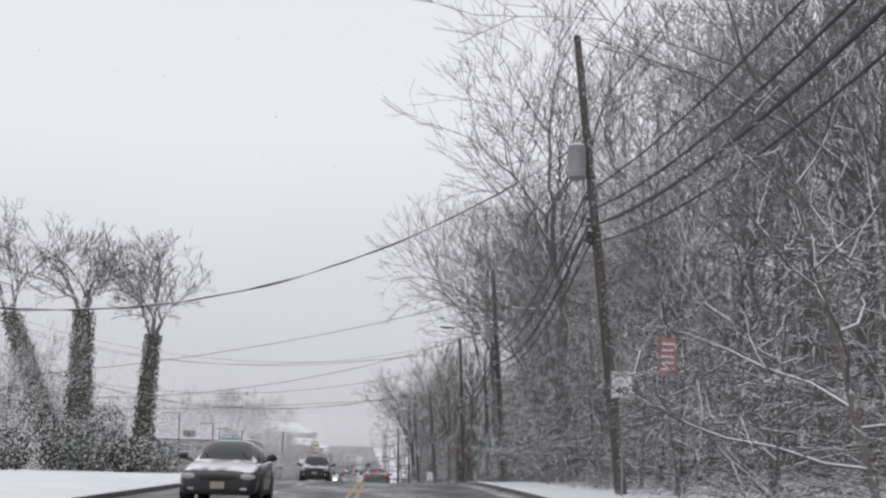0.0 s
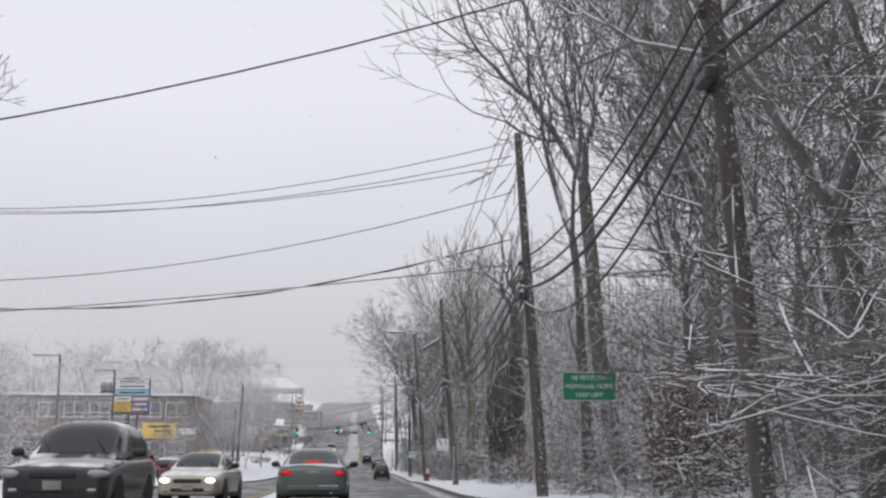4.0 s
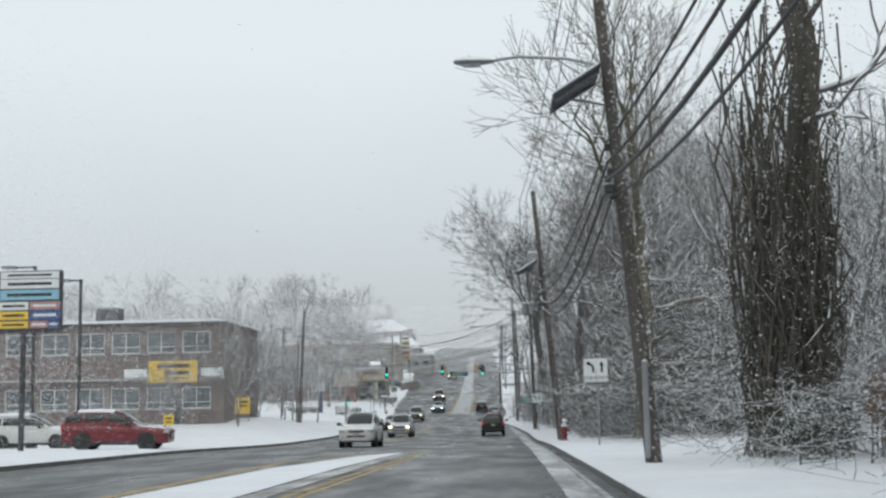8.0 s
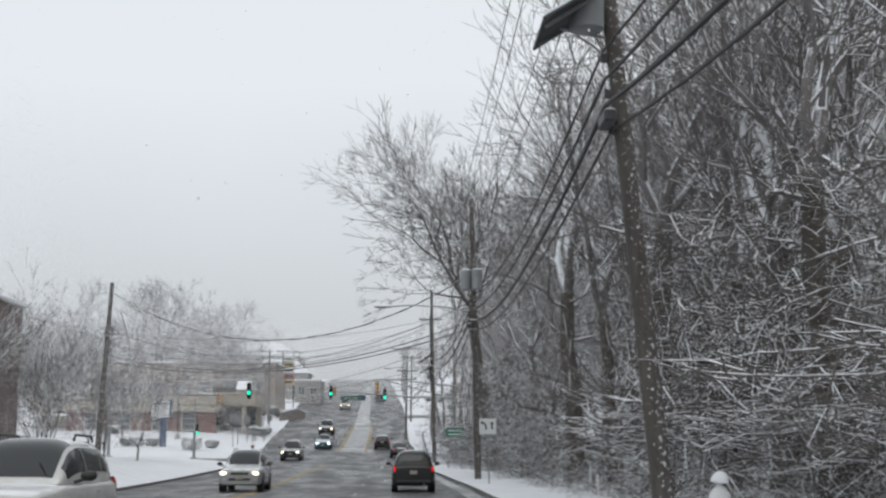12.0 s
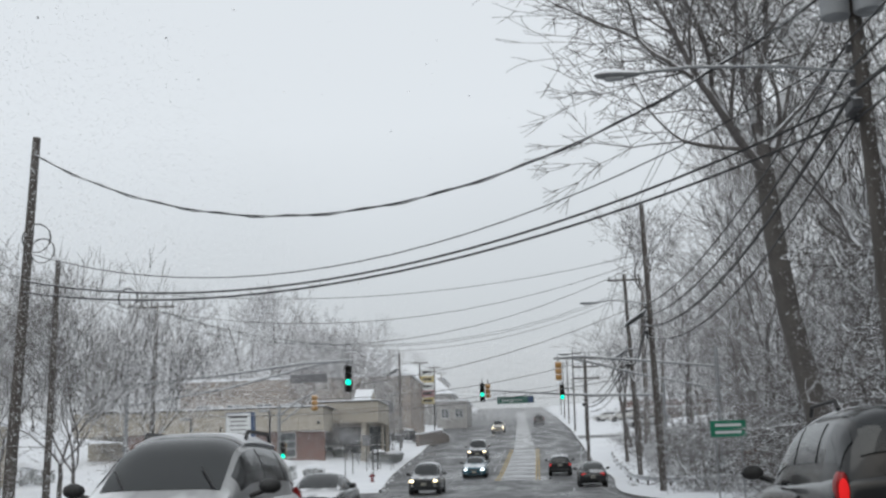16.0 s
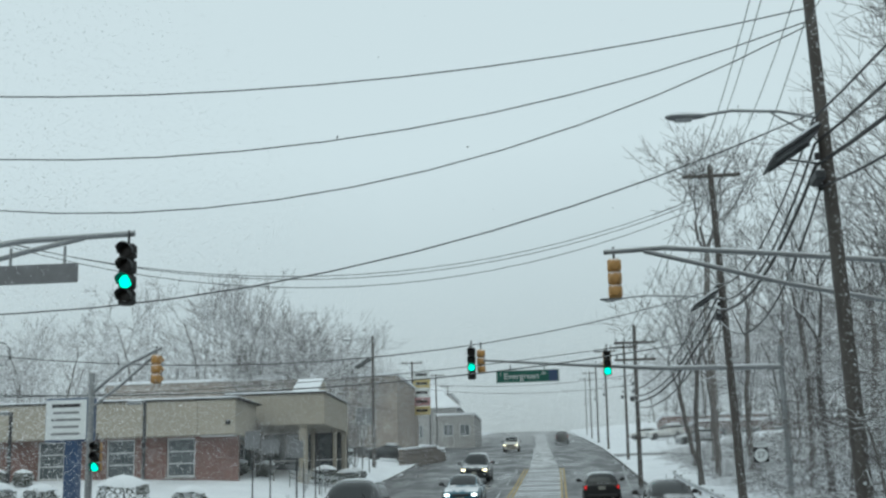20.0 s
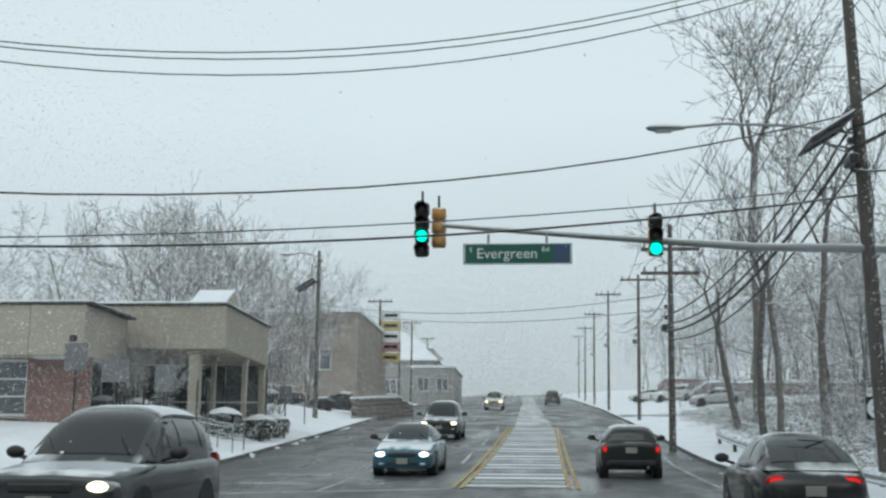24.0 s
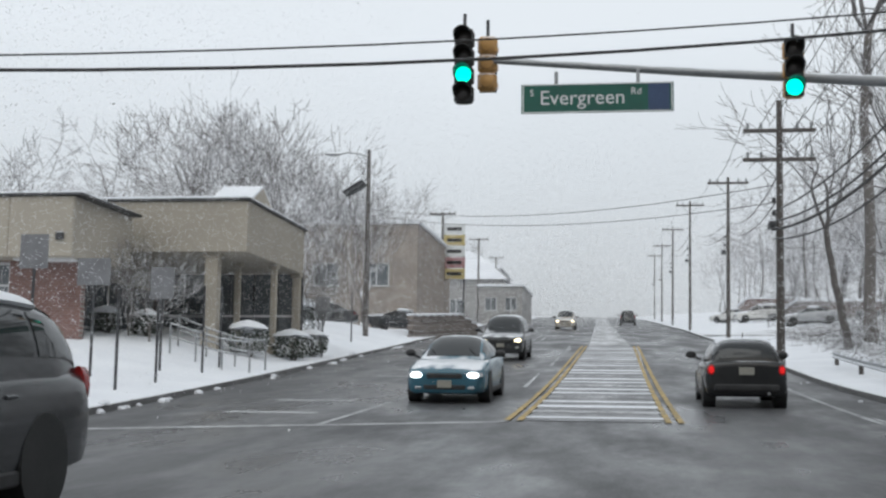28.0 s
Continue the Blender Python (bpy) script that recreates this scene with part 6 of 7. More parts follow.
def bush(x, y, rx, ry, rz, n, size, mat, label, name="bush", group="bushes", lift=0.8):
    b = thing(name, Matrix.Translation((x, y, ground_z(x, y) + rz * lift)), label, "bush", group)
    part("foliage", leaf_clump(int(x * 31 + y * 7), rx, ry, rz, n, size), mat, b)
    part("stem", Geo().tube([(0, 0, -rz * lift - 0.1), (0.05, 0.02, 0), (0.02, 0, rz * 0.4)], [0.07, 0.05, 0.02], 6).tube([(0.1, 0, -rz * lift - 0.1), (0.3 * rx, 0.1, 0), (0.5 * rx, 0.1, rz * 0.3)], [0.05, 0.04, 0.02], 5), BARK, b)
    if group == "bushes by the bank":
        sc = Geo()
        rings = []
        for q, k in ((0.55, 0.82), (0.78, 0.62), (0.95, 0.32), (1.03, 0.05)):
            rings.append([(rx * k * math.cos(w * 0.524) * (1 + 0.2 * noise.noise((w * 0.9, q * 3, x))), ry * k * math.sin(w * 0.524) * (1 + 0.2 * noise.noise((w * 0.8, q * 2, y))), rz * (q + 0.5 * (1 - q) * noise.noise((w * 1.3, x, y)))) for w in range(12)])
        sc.loft(rings, caps=True)
        part("snow_cap", sc, SNOW, b, "cap of fresh snow", True)
    return b


BUSH_L = "clipped round evergreen bush under a cap of snow"
for x, y, r in ((-18.6, 274.4, 1.1), (-17.2, 278.6, 0.75), (-24.3, 275.6, 0.8), (-22.9, 276.6, 0.75), (-25.6, 277, 0.7), (-20.0, 297.5, 0.6), (-18.4, 297.2, 0.6), (-15.2, 298.6, 0.8), (-14.4, 301.5, 0.75), (-14.3, 304, 0.7), (-16.6, 310, 1.2),
                (-30, 290.8, 0.6), (-31.5, 291, 0.6), (-36, 276, 1.0), (-38, 277, 1.1)):
    bush(x, y, r * 1.15, r, r * 0.85, 2200, 0.045, EVERGREEN, BUSH_L, group="bushes by the bank")
for x, y, r, h in ((-10.6, 58, 1.2, 1.0), (-12.3, 57, 1.3, 1.3), (-14.2, 60, 1.4, 1.6), (-15.8, 56.5, 1.3, 1.2), (-13.2, 64, 1.5, 2.2), (-17.5, 62, 1.8, 2.6), (-16.0, 72, 1.8, 2.2), (-13.0, 76, 1.5, 1.6), (-18.0, 86, 2.0, 2.4), (-14.5, 90, 1.7, 1.7), (-16.0, 102, 1.8, 1.9), (-18.8, 110.5, 1.6, 1.8), (-21.5, 98, 2.2, 2.8)):
    bush(x, y, r, r, h, 3600, 0.06, EVERGREEN, "dark evergreen shrub heavily laden with snow", group="snowy evergreen shrubs", lift=0.7)
for x, y, rx, rz_, n in ((9.7, 86.0, 0.8, 1.3, 2600), (10.4, 86.9, 1.0, 2.0, 3400), (10.1, 87.9, 0.9, 2.3, 3000), (10.9, 88.4, 1.1, 1.7, 3000), (11.4, 86.6, 1.0, 1.4, 2600)):
    bush(x, y, rx, rx * 0.9, rz_, n, 0.05, LEAF, "vine-hung bush with dry brown leaves and snow", lift=0.75, group="vine-hung bushes")
for x, y, k, q in ((9.0, 125.2, 1, 0.42), (9.9, 124.0, 0, 0.34), (10.8, 126.4, 1, 0.55), (12.0, 123.4, 0, 0.40), (9.6, 127.2, 1, 0.50), (11.2, 128.0, 2, 0.36), (12.8, 126.0, 1, 0.60)):
    stand(x, y, BRUSH[k], q, label="low tangle of snowy vines at the foot of a tree", name="shrub", group="shrubs of the wood's edge")
bush(10.0, 127.6, 0.9, 0.9, 0.75, 2200, 0.045, EVERGREEN, "tangled snowy vine bush at the foot of a tree", lift=0.75)
bush(11.5, 124.0, 1.9, 1.6, 1.0, 4000, 0.05, LEAF, "tangled snowy vine bush at the foot of a tree", lift=0.75)
bush(9.5, 262 - 12, 1.3, 1.3, 1.1, 1200, 0.08, LEAF, "low brown-leaved bush in the snow")


def ivy_tree(x, y, seed, h, r, lean, label, fork=None, **k):
    """A tree whose trunk is wrapped in ivy leaves up to its fork."""
    t = thing("tree", Matrix.Translation((x, y, ground_z(x, y))), label, "tree", "ivy-clad trees")
    rr = random.Random(seed)
    top = Vector((lean[0] * h, lean[1] * h, h))
    g = Geo().tube([top * (i / 7) + Vector((rr.uniform(-0.1, 0.1), rr.uniform(-0.1, 0.1), -0.3 if i == 0 else 0)) for i in range(8)], [r * 1.3 - r * 0.55 * i / 7 for i in range(8)], 10)
    part("trunk", g, VINE, t, smooth=True)
    leaves = Geo()
    for i in range(3600):
        s = rr.random() ** 1.1
        a = rr.uniform(0, 6.283)
        rad = (r * 1.3 - r * 0.55 * s) + rr.uniform(0.02, 0.35) * (1 + 0.8 * noise.noise((s * 14, a, seed)))
        p = top * s + Vector((math.cos(a) * rad, math.sin(a) * rad, rr.uniform(-0.2, 0.2)))
        u = Vector((rr.gauss(0, 1), rr.gauss(0, 1), rr.gauss(0, 0.6))).normalized() * 0.11
        v = u.cross(Vector((rr.gauss(0, 1), rr.gauss(0, 1), rr.gauss(0, 1)))).normalized() * 0.09
        leaves.add([p - u, p + v, p + u, p - v], [(0, 1, 2, 3)])
    part("ivy", leaves, IVY, t, "ivy leaves dusted with snow")
    crown = Geo()
    for j, (dx, dy, hh) in enumerate(fork or ((-0.35, 0.1, 0.65), (0.1, -0.1, 0.6), (0.4, 0.0, 0.7))):
        tr, cr = forked_mesh(seed + j, hh * h, r * 0.36, 0.22, 0.50, 5, (dx, dy), upright=0.25, limbs=2, twig=0.024, shoots=2)
        for gg in (tr, cr):
            crown.add([Vector(p) + top - Vector((0, 0, 0.2)) for p in gg.v], gg.f)
    part("crown", crown, TWIG, t, "bare forked crown dusted with snow")
    return t


ivy_tree(-20.0, 111.0, 61, 13.4, 0.60, (0.035, 0.0), "ivy-wrapped trunk forking into a bare rounded crown", ((-0.38, 0.1, 0.64), (0.02, -0.2, 0.66), (0.36, 0.0, 0.62)))
ivy_tree(-24.2, 106.0, 65, 14.5, 0.85, (-0.03, 0.0), "thick ivy-wrapped trunk with a bare snowy crown", ((-0.45, 0.1, 0.55), (0.05, 0.1, 0.60), (0.32, -0.2, 0.5)))
ivy_tree(-24.6, 105.0, 69, 14.0, 0.75, (-0.42, 0.0), "leaning ivy-wrapped trunk with a bare snowy crown", ((-0.4, 0.0, 0.55), (0.1, 0.2, 0.6)))
# vine-hung giants of the wood's edge
vine_t, vine_c = forked_mesh(71, 15.5, 0.42, 0.66, 0.55, 4, (0.02, 0.0), upright=0.2, laterals=3, sway=0.24)
VG = (vine_t.data("trunk", VINE, True), vine_c.data("crown", TWIG))
stand(10.0, 130.0, VG, 1.0, 0.4, "huge trunk hung with dark vines beside the verge")
vines = thing("vine", Matrix.Translation((10.0, 130.0, ground_z(10.0, 130.0))), "curtain of dark vines hanging on the great trunk", "vine")
vr = random.Random(9)
strands, vleaf = Geo(), Geo()
for i in range(150):
    a, top, rad = vr.uniform(0, 6.28), vr.uniform(3, 10.5), vr.uniform(0.40, 0.95)
    pts = []
    for k in range(9):
        s = k / 8
        a += vr.uniform(-0.6, 0.6)
        q = rad * (0.75 + 0.45 * (1 - s) + 0.5 * vr.random())
        pts.append((q * math.cos(a), q * math.sin(a), top * (1 - s) ** 1.1 - 0.05))
        for j in range(8):
            c = Vector(pts[-1]) + Vector((vr.gauss(0, 0.15), vr.gauss(0, 0.15), vr.gauss(0, 0.3)))
            u = Vector((vr.gauss(0, 1), vr.gauss(0, 1), vr.gauss(0, 1))).normalized() * 0.035
            w = u.cross(Vector((vr.gauss(0, 1), vr.gauss(0, 1), vr.gauss(0, 1)))).normalized() * 0.028
            vleaf.add([c - u, c + w, c + u, c - w], [(0, 1, 2, 3)])
    strands.tube(pts, [0.012 + 0.02 * vr.random()] * 9, 4)
part("stem", strands, VINE, vines, "hanging woody vine stems")
part("leaves", vleaf, IVY, vines, "small dark leaves dusted with snow")
MOSSY = material("mossy_bark", (0.105, 0.098, 0.068), 0.95, second=(0.17, 0.155, 0.125), scale=2.5, fine=20, bump=0.7, snow=0.9, snow_low=0.5)
flecks(MOSSY, 6.0, 0.70, 0.85)
moss_t, moss_c = forked_mesh(91, 16.5, 0.35, 0.48, 0.46, 6, (0.01, 0.0), upright=0.3, laterals=3)
mossy = stand(9.6, 156.0, (moss_t.data("trunk", MOSSY, True), moss_c.data("crown", MOSSY)), 1.0, 0.0, "stout mossy tree with snow-covered boughs beside the lane sign")
for z0, rise, reach, r0, sd in ((5.3, 2.2, 6.5, 0.15, 1), (2.9, 1.6, 6.0, 0.14, 2), (4.0, 0.9, 2.2, 0.10, 3), (2.4, 0.5, 4.5, 0.06, 4)):
    br = random.Random(sd)
    pts = [Vector((0.15 + reach * k / 8, -0.5 * k / 8 + br.gauss(0, 0.12), z0 + rise * (k / 8) ** 1.3 + br.gauss(0, 0.10))) for k in range(9)]
    bough = Geo().tube(pts, [r0 * (1 - 0.085 * k) for k in range(9)], 8)
    for k in range(3, 9):
        for q in range(3):
            d = Vector((br.uniform(0.2, 1), br.gauss(0, 0.6), br.gauss(0.15, 0.5))).normalized() * br.uniform(0.6, 1.6)
            bough.tube([pts[k], pts[k] + d * 0.5 + Vector((0, 0, br.gauss(0, 0.1))), pts[k] + d], [r0 * 0.25, 0.018, 0.008], 4, False)
    part("bough", bough, MOSSY, mossy, "long bough with snow lying along it", True)
GUIDE = [kind_of_forked(16, height=21, trunk_r=0.30, clear=0.52, spread=0.42, depth=6, upright=0.5, lean=(-0.08, 0.0)), kind_of_forked(17, height=17, trunk_r=0.17, clear=0.5, spread=0.4, depth=5, upright=0.5, lean=(-0.07, 0.0))]
stand(10.9, 98.8, GUIDE[0], 1.0, 0.0, "tall twin trunk behind the guide sign")
stand(9.7, 97.6, GUIDE[1], 1.0, 0.0, "tall bare tree behind the guide sign")
fan2 = kind_of_forked(43, height=15.5, trunk_r=0.3, clear=0.36, spread=0.5, depth=7, lean=(-0.08, -0.02), pull=(-0.08, 0), upright=0.2, twig=0.013)
stand(10.2, 62.0, kind_of_forked(44, height=24, trunk_r=0.32, clear=0.44, spread=0.5, depth=6, lean=(-0.03, 0), upright=0.25, laterals=5, shoots=2), 1.0, 0.0, "tall forked tree with snow along its limbs at the wood's edge")
stand(11.4, 77.5, fan2, 1.0, 0.0, "bare tree with a broad fan of fine twigs over the verge")
# the tall thin-crowned trees past the crossing
slim = kind_of_forked(45, height=22, trunk_r=0.25, clear=0.66, spread=0.62, depth=6, upright=0.12, limbs=4, twig=0.016, sway=0.2)
stand(9.7, 319, slim, 1.08, 0.0, "tall bare-trunked tree with a flat wide crown high up")
stand(7.6, 313, kind_of_forked(46, height=13, trunk_r=0.17, clear=0.45, spread=0.5, depth=5, lean=(-0.12, 0)), 1.0, 0.0, "leaning bare tree beside the guardrail")
spare = kind_of_forked(48, height=17, trunk_r=0.2, clear=0.55, spread=0.42, depth=5, upright=0.4, twig=0.014, laterals=3)
for x, y, k, q in ((6.1, 295.8, 0, 0.7), (7.6, 301, 1, 0.75), (9.9, 303, 0, 0.85), (12.6, 305, 1, 0.85), (10.6, 288, 0, 0.8), (9.6, 279, 1, 0.7), (13.5, 281, 0, 0.9), (15, 293, 1, 0.9)):
    stand(x, y, spare, q, label="bare tree rising from the snow by the guardrail past the crossing")
# young trees on the west side
YOUNG = [kind_of_forked(51, height=9, trunk_r=0.12, clear=0.20, spread=0.50, depth=6, upright=0.45, limbs=4, twig=0.011), kind_of_forked(52, height=7.5, trunk_r=0.10, clear=0.18, spread=0.52, depth=6, upright=0.4, limbs=4, twig=0.011)]
for x, y, k, s in ((-16.8, 239.5, 0, 0.74), (-18.4, 236, 1, 0.9), (-20.5, 240, 0, 0.9), (-24.5, 243, 0, 1.0), (-23.0, 236, 1, 0.9), (-17.2, 200.5, 1, 0.9), (-16.2, 214, 1, 0.7), (-20.5, 216, 0, 0.9), (-23, 220, 0, 1.0), (-25.5, 224, 1, 1.1),
                   (-21, 228, 1, 1.0), (-27, 232, 0, 1.0), (-18.7, 296.4, 1, 0.36), (-17.4, 295.0, 0, 0.30), (-19.8, 295.2, 1, 0.42), (-15.2, 309, 1, 0.55), (-18.5, 318, 0, 0.7), (-22, 331, 0, 1.3), (-27, 328, 1, 1.3), (-19.0, 336, 0, 0.9), (-31, 171, 1, 0.9), (-35, 164, 0, 1.0),
                   (-19, 186, 1, 0.6), (-30, 118, 0, 1.1), (-34, 112, 1, 1.2), (-29, 96, 0, 1.2)):
    stand(x, y, YOUNG[k], s, label="young bare tree with fine upright snowy branches", group="young trees")


# ---------------------------------------------------------------- vehicles
SHAPES = {
    # body: stations (y, half width, low z, high z); roof: side outline (y, z) of the cabin over the belt
    "sedan": dict(body=[(-2.36, 0.50, 0.46, 0.72), (-2.32, 0.74, 0.32, 0.90), (-2.10, 0.86, 0.24, 1.00), (-1.3, 0.90, 0.19, 1.0), (0, 0.91, 0.19, 0.95), (0.95, 0.91, 0.19, 0.93), (1.6, 0.90, 0.20, 0.87), (2.1, 0.86, 0.21, 0.79), (2.30, 0.78, 0.22, 0.74), (2.37, 0.68, 0.25, 0.69), (2.39, 0.46, 0.30, 0.62)],
                  belt=(0.80, 0.92), roof=[(-1.90, 0.95), (-1.5, 1.12), (-0.95, 1.36), (-0.4, 1.44), (0.05, 1.43), (0.5, 1.28), (1.15, 0.93)], rw=0.62, wheel=0.315, axles=(-1.38, 1.42), track=0.79, tail=(0.30, 0.13), tail_z=0.80),
    "coupe": dict(body=[(-2.12, 0.40, 0.46, 0.60), (-2.06, 0.68, 0.32, 0.76), (-1.85, 0.83, 0.24, 0.90), (-1.35, 0.90, 0.19, 0.96), (-0.5, 0.88, 0.19, 0.94), (0.3, 0.88, 0.19, 0.93), (1.1, 0.90, 0.19, 0.95), (1.65, 0.85, 0.22, 0.86), (1.98, 0.68, 0.28, 0.70), (2.08, 0.42, 0.38, 0.54)],
                  belt=(0.80, 0.90), roof=[(-1.92, 0.90), (-1.55, 1.12), (-1.0, 1.37), (-0.3, 1.48), (0.2, 1.44), (0.62, 1.26), (1.15, 0.92)], rw=0.60, wheel=0.325, axles=(-1.25, 1.28), track=0.79, tail=(0.34, 0.19), tail_z=0.74),
    "suv": dict(body=[(-2.36, 0.70, 0.46, 0.98), (-2.33, 0.84, 0.34, 1.08), (-2.15, 0.91, 0.28, 1.12), (-1.3, 0.93, 0.24, 1.11), (0, 0.93, 0.24, 1.08), (0.95, 0.93, 0.24, 1.06), (1.6, 0.92, 0.25, 1.01), (2.1, 0.89, 0.28, 0.97), (2.3, 0.84, 0.30, 0.92), (2.36, 0.75, 0.33, 0.88), (2.38, 0.56, 0.38, 0.80)],
                belt=(0.85, 1.04), roof=[(-2.33, 1.06), (-2.22, 1.42), (-2.02, 1.68), (-1.3, 1.77), (-0.3, 1.76), (0.25, 1.67), (0.65, 1.42), (1.15, 1.05)], rw=0.70, wheel=0.355, axles=(-1.38, 1.42), track=0.81, tail=(0.12, 0.32), tail_z=0.98),
    "hatch": dict(body=[(-1.90, 0.60, 0.42, 0.84), (-1.87, 0.77, 0.32, 0.94), (-1.7, 0.84, 0.24, 0.99), (-1.0, 0.86, 0.20, 0.97), (0, 0.86, 0.20, 0.94), (0.8, 0.86, 0.20, 0.92), (1.4, 0.84, 0.21, 0.88), (1.78, 0.78, 0.24, 0.84), (1.88, 0.68, 0.26, 0.78), (1.91, 0.48, 0.32, 0.68)],
                  belt=(0.77, 0.92), roof=[(-1.84, 0.94), (-1.72, 1.20), (-1.5, 1.37), (-0.9, 1.42), (-0.1, 1.41), (0.32, 1.30), (0.88, 0.93)], rw=0.62, wheel=0.30, axles=(-1.2, 1.25), track=0.75, tail=(0.15, 0.21), tail_z=0.80),
}
GRILLE = TRIM


def spline(rows, n):
    """n rows on a smooth curve through the given ones."""
    a = np.array(rows, float)
    k = len(a)
    out = []
    for t in np.linspace(0, k - 1, n):
        i = min(int(t), k - 2)
        u = t - i
        p0, p1, p2, p3 = a[max(i - 1, 0)], a[i], a[i + 1], a[min(i + 2, k - 1)]
        out.append(0.5 * (2 * p1 + (p2 - p0) * u + (2 * p0 - 5 * p1 + 4 * p2 - p3) * u * u + (3 * p1 - p0 - 3 * p2 + p3) * u ** 3))
    return np.array(out)


def car(x, y, heading, shape, colour, label, front=CLEARLENS, rear=REDLENS, group="cars on the road", name="car", rails=False, roof_mat=None, size=1.0, snow=0.0):
    """heading: degrees to the left from +y; snow: how deep it lies on the roof."""
    s = SHAPES[shape]
    ax = s["axles"]
    z = ground_z(x, y)
    c_, s_ = math.cos(radians(heading)), math.sin(radians(heading))
    dz = (ground_z(x - s_ * ax[1], y + c_ * ax[1]) - ground_z(x - s_ * ax[0], y + c_ * ax[0])) / (ax[1] - ax[0])
    m = Matrix.Translation((x, y, z + 0.005)) @ Matrix.Rotation(radians(heading), 4, "Z") @ Matrix.Rotation(math.atan(dz), 4, "X") @ Matrix.Scale(size, 4)
    v = thing(name, m, label, "car", group)
    st = spline(s["body"], 34)
    rings = []
    for yy, w, lo, hi in st:
        d = hi - lo
        half = [(0.84 * w, lo), (0.95 * w, lo + 0.05), (0.985 * w, lo + 0.22 * d), (w, lo + 0.5 * d), (0.985 * w, lo + 0.68 * d), (0.955 * w, hi - 0.13 * d), (0.90 * w, hi - 0.05 * d), (0.80 * w, hi - 0.01), (0.45 * w, hi + 0.012)]
        rings.append([(a, yy, b) for a, b in half] + [(0, yy, hi + 0.018)] + [(-a, yy, b) for a, b in half[::-1]])
    part("body", Geo().loft(rings[::-1]), colour, v, smooth=True)
    bw, bz = s["belt"]
    rw, prof = s["rw"], spline(s["roof"], 60)
    b0, b1, rz = prof[0][0], prof[-1][0], prof[:, 1].max()

    def top(q):
        return float(np.interp(q, prof[:, 0], prof[:, 1]))

    def cab(q, deg):
        h = max(0.01, top(q) - bz)
        f, g_ = min(1, max(0, (q - b0) / 0.6)), min(1, max(0, (b1 - q) / 0.9))
        w = bw * (0.88 + 0.12 * f ** 0.5) * (0.90 + 0.10 * g_ ** 0.5)
        c, sn = max(0.0, math.cos(radians(deg))) ** 0.5, abs(math.sin(radians(deg))) ** 0.5
        return Vector((math.copysign(sn, deg) * (w - (bw - rw) * h / (rz - bz) * c), q, bz + h * c))

    def patch(y0, y1, d0, d1, up, down=0.02, n=8, k=8):
        """A curved plate on the cabin's skin."""
        hi_, lo_ = [], []
        for i in range(n + 1):
            for j in range(k + 1):
                q, d = y0 + (y1 - y0) * i / n, d0 + (d1 - d0) * j / k
                p = cab(q, d)
                nrm = (cab(q + 0.02, d) - cab(q - 0.02, d)).cross(cab(q, min(d + 1, 89.9)) - cab(q, max(d - 1, -89.9)))
                nrm = nrm.normalized() if nrm.length > 1e-9 else Vector((0, 0, 1))
                if nrm.z < -0.2:
                    nrm = -nrm
                hi_.append(p + nrm * up)
                lo_.append(p - nrm * down)
        e = k + 1
        rim = [i for i in range(e)] + [i * e + k for i in range(1, n + 1)] + [n * e + i for i in range(k - 1, -1, -1)] + [i * e for i in range(n - 1, 0, -1)]
        o = len(hi_)
        faces = [(i * e + j, i * e + j + 1, (i + 1) * e + j + 1, (i + 1) * e + j) for i in range(n) for j in range(k)]
        faces += [(a, b, b + o, a + o) for a, b in zip(rim, rim[1:] + rim[:1])]
        return Geo().add(hi_ + lo_, faces)
    skin = [[cab(q, -90 + 180 * j / 20) for j in range(21)] for q in np.linspace(b0, b1, 30)]
    part("cabin", Geo().loft(skin[::-1]), roof_mat or colour, v, smooth=True)
    H = rz - bz
    ys = np.linspace(b0, b1, 200)
    hs = np.array([(top(q) - bz) / H for q in ys])
    crest = ys[hs > 0.955]
    r0, r1 = crest[0], crest[-1]
    wf = ys[(hs > 0.14) & (ys > r1)][-1]
    wr = ys[(hs > (0.22 if shape != "suv" else 0.30)) & (ys < r0)]
    wr = wr[0] if len(wr) else b0 + 0.02
    part("windscreen", patch(r1 + 0.04, wf, -44, 44, 0.010), CARGLASS, v, "dark windscreen", True)
    part("rear_window", patch(wr, r0 - 0.02, -43, 43, 0.010), CARGLASS, v, "dark rear window", True)
    side = ys[hs > 0.42]
    w0, w1 = side[0] + 0.06, side[-1]
    cuts = (0.0, 0.46, 0.50, 1.0) if shape != "suv" else (0.0, 0.25, 0.28, 0.60, 0.63, 1.0)
    if shape == "coupe":
        cuts = (0.0, 0.36, 0.40, 1.0)
    for sgn in (-1, 1):
        for a, b in zip(cuts[::2], cuts[1::2]):
            part("side_window", patch(w0 + (w1 - w0) * a, w0 + (w1 - w0) * b, sgn * 54, sgn * 86, 0.008, k=4), CARGLASS, v, "dark side window", True)
        mi = Geo()
        rr = [(0.0, 0.03), (0.02, 0.075), (0.08, 0.085), (0.14, 0.06), (0.16, 0.02)]
        mi.loft([[(sgn * (bw + 0.24) + 1.5 * r_ * math.cos(w * math.pi / 5), w1 - 0.22 + dy, bz + 0.13 + r_ * math.sin(w * math.pi / 5)) for w in range(10)] for dy, r_ in rr])
        mi.tube([(sgn * (bw + 0.02), w1 - 0.14, bz + 0.03), (sgn * (bw + 0.2), w1 - 0.14, bz + 0.09)], 0.03, 6)
        part("mirror", mi, TRIM, v, smooth=True)
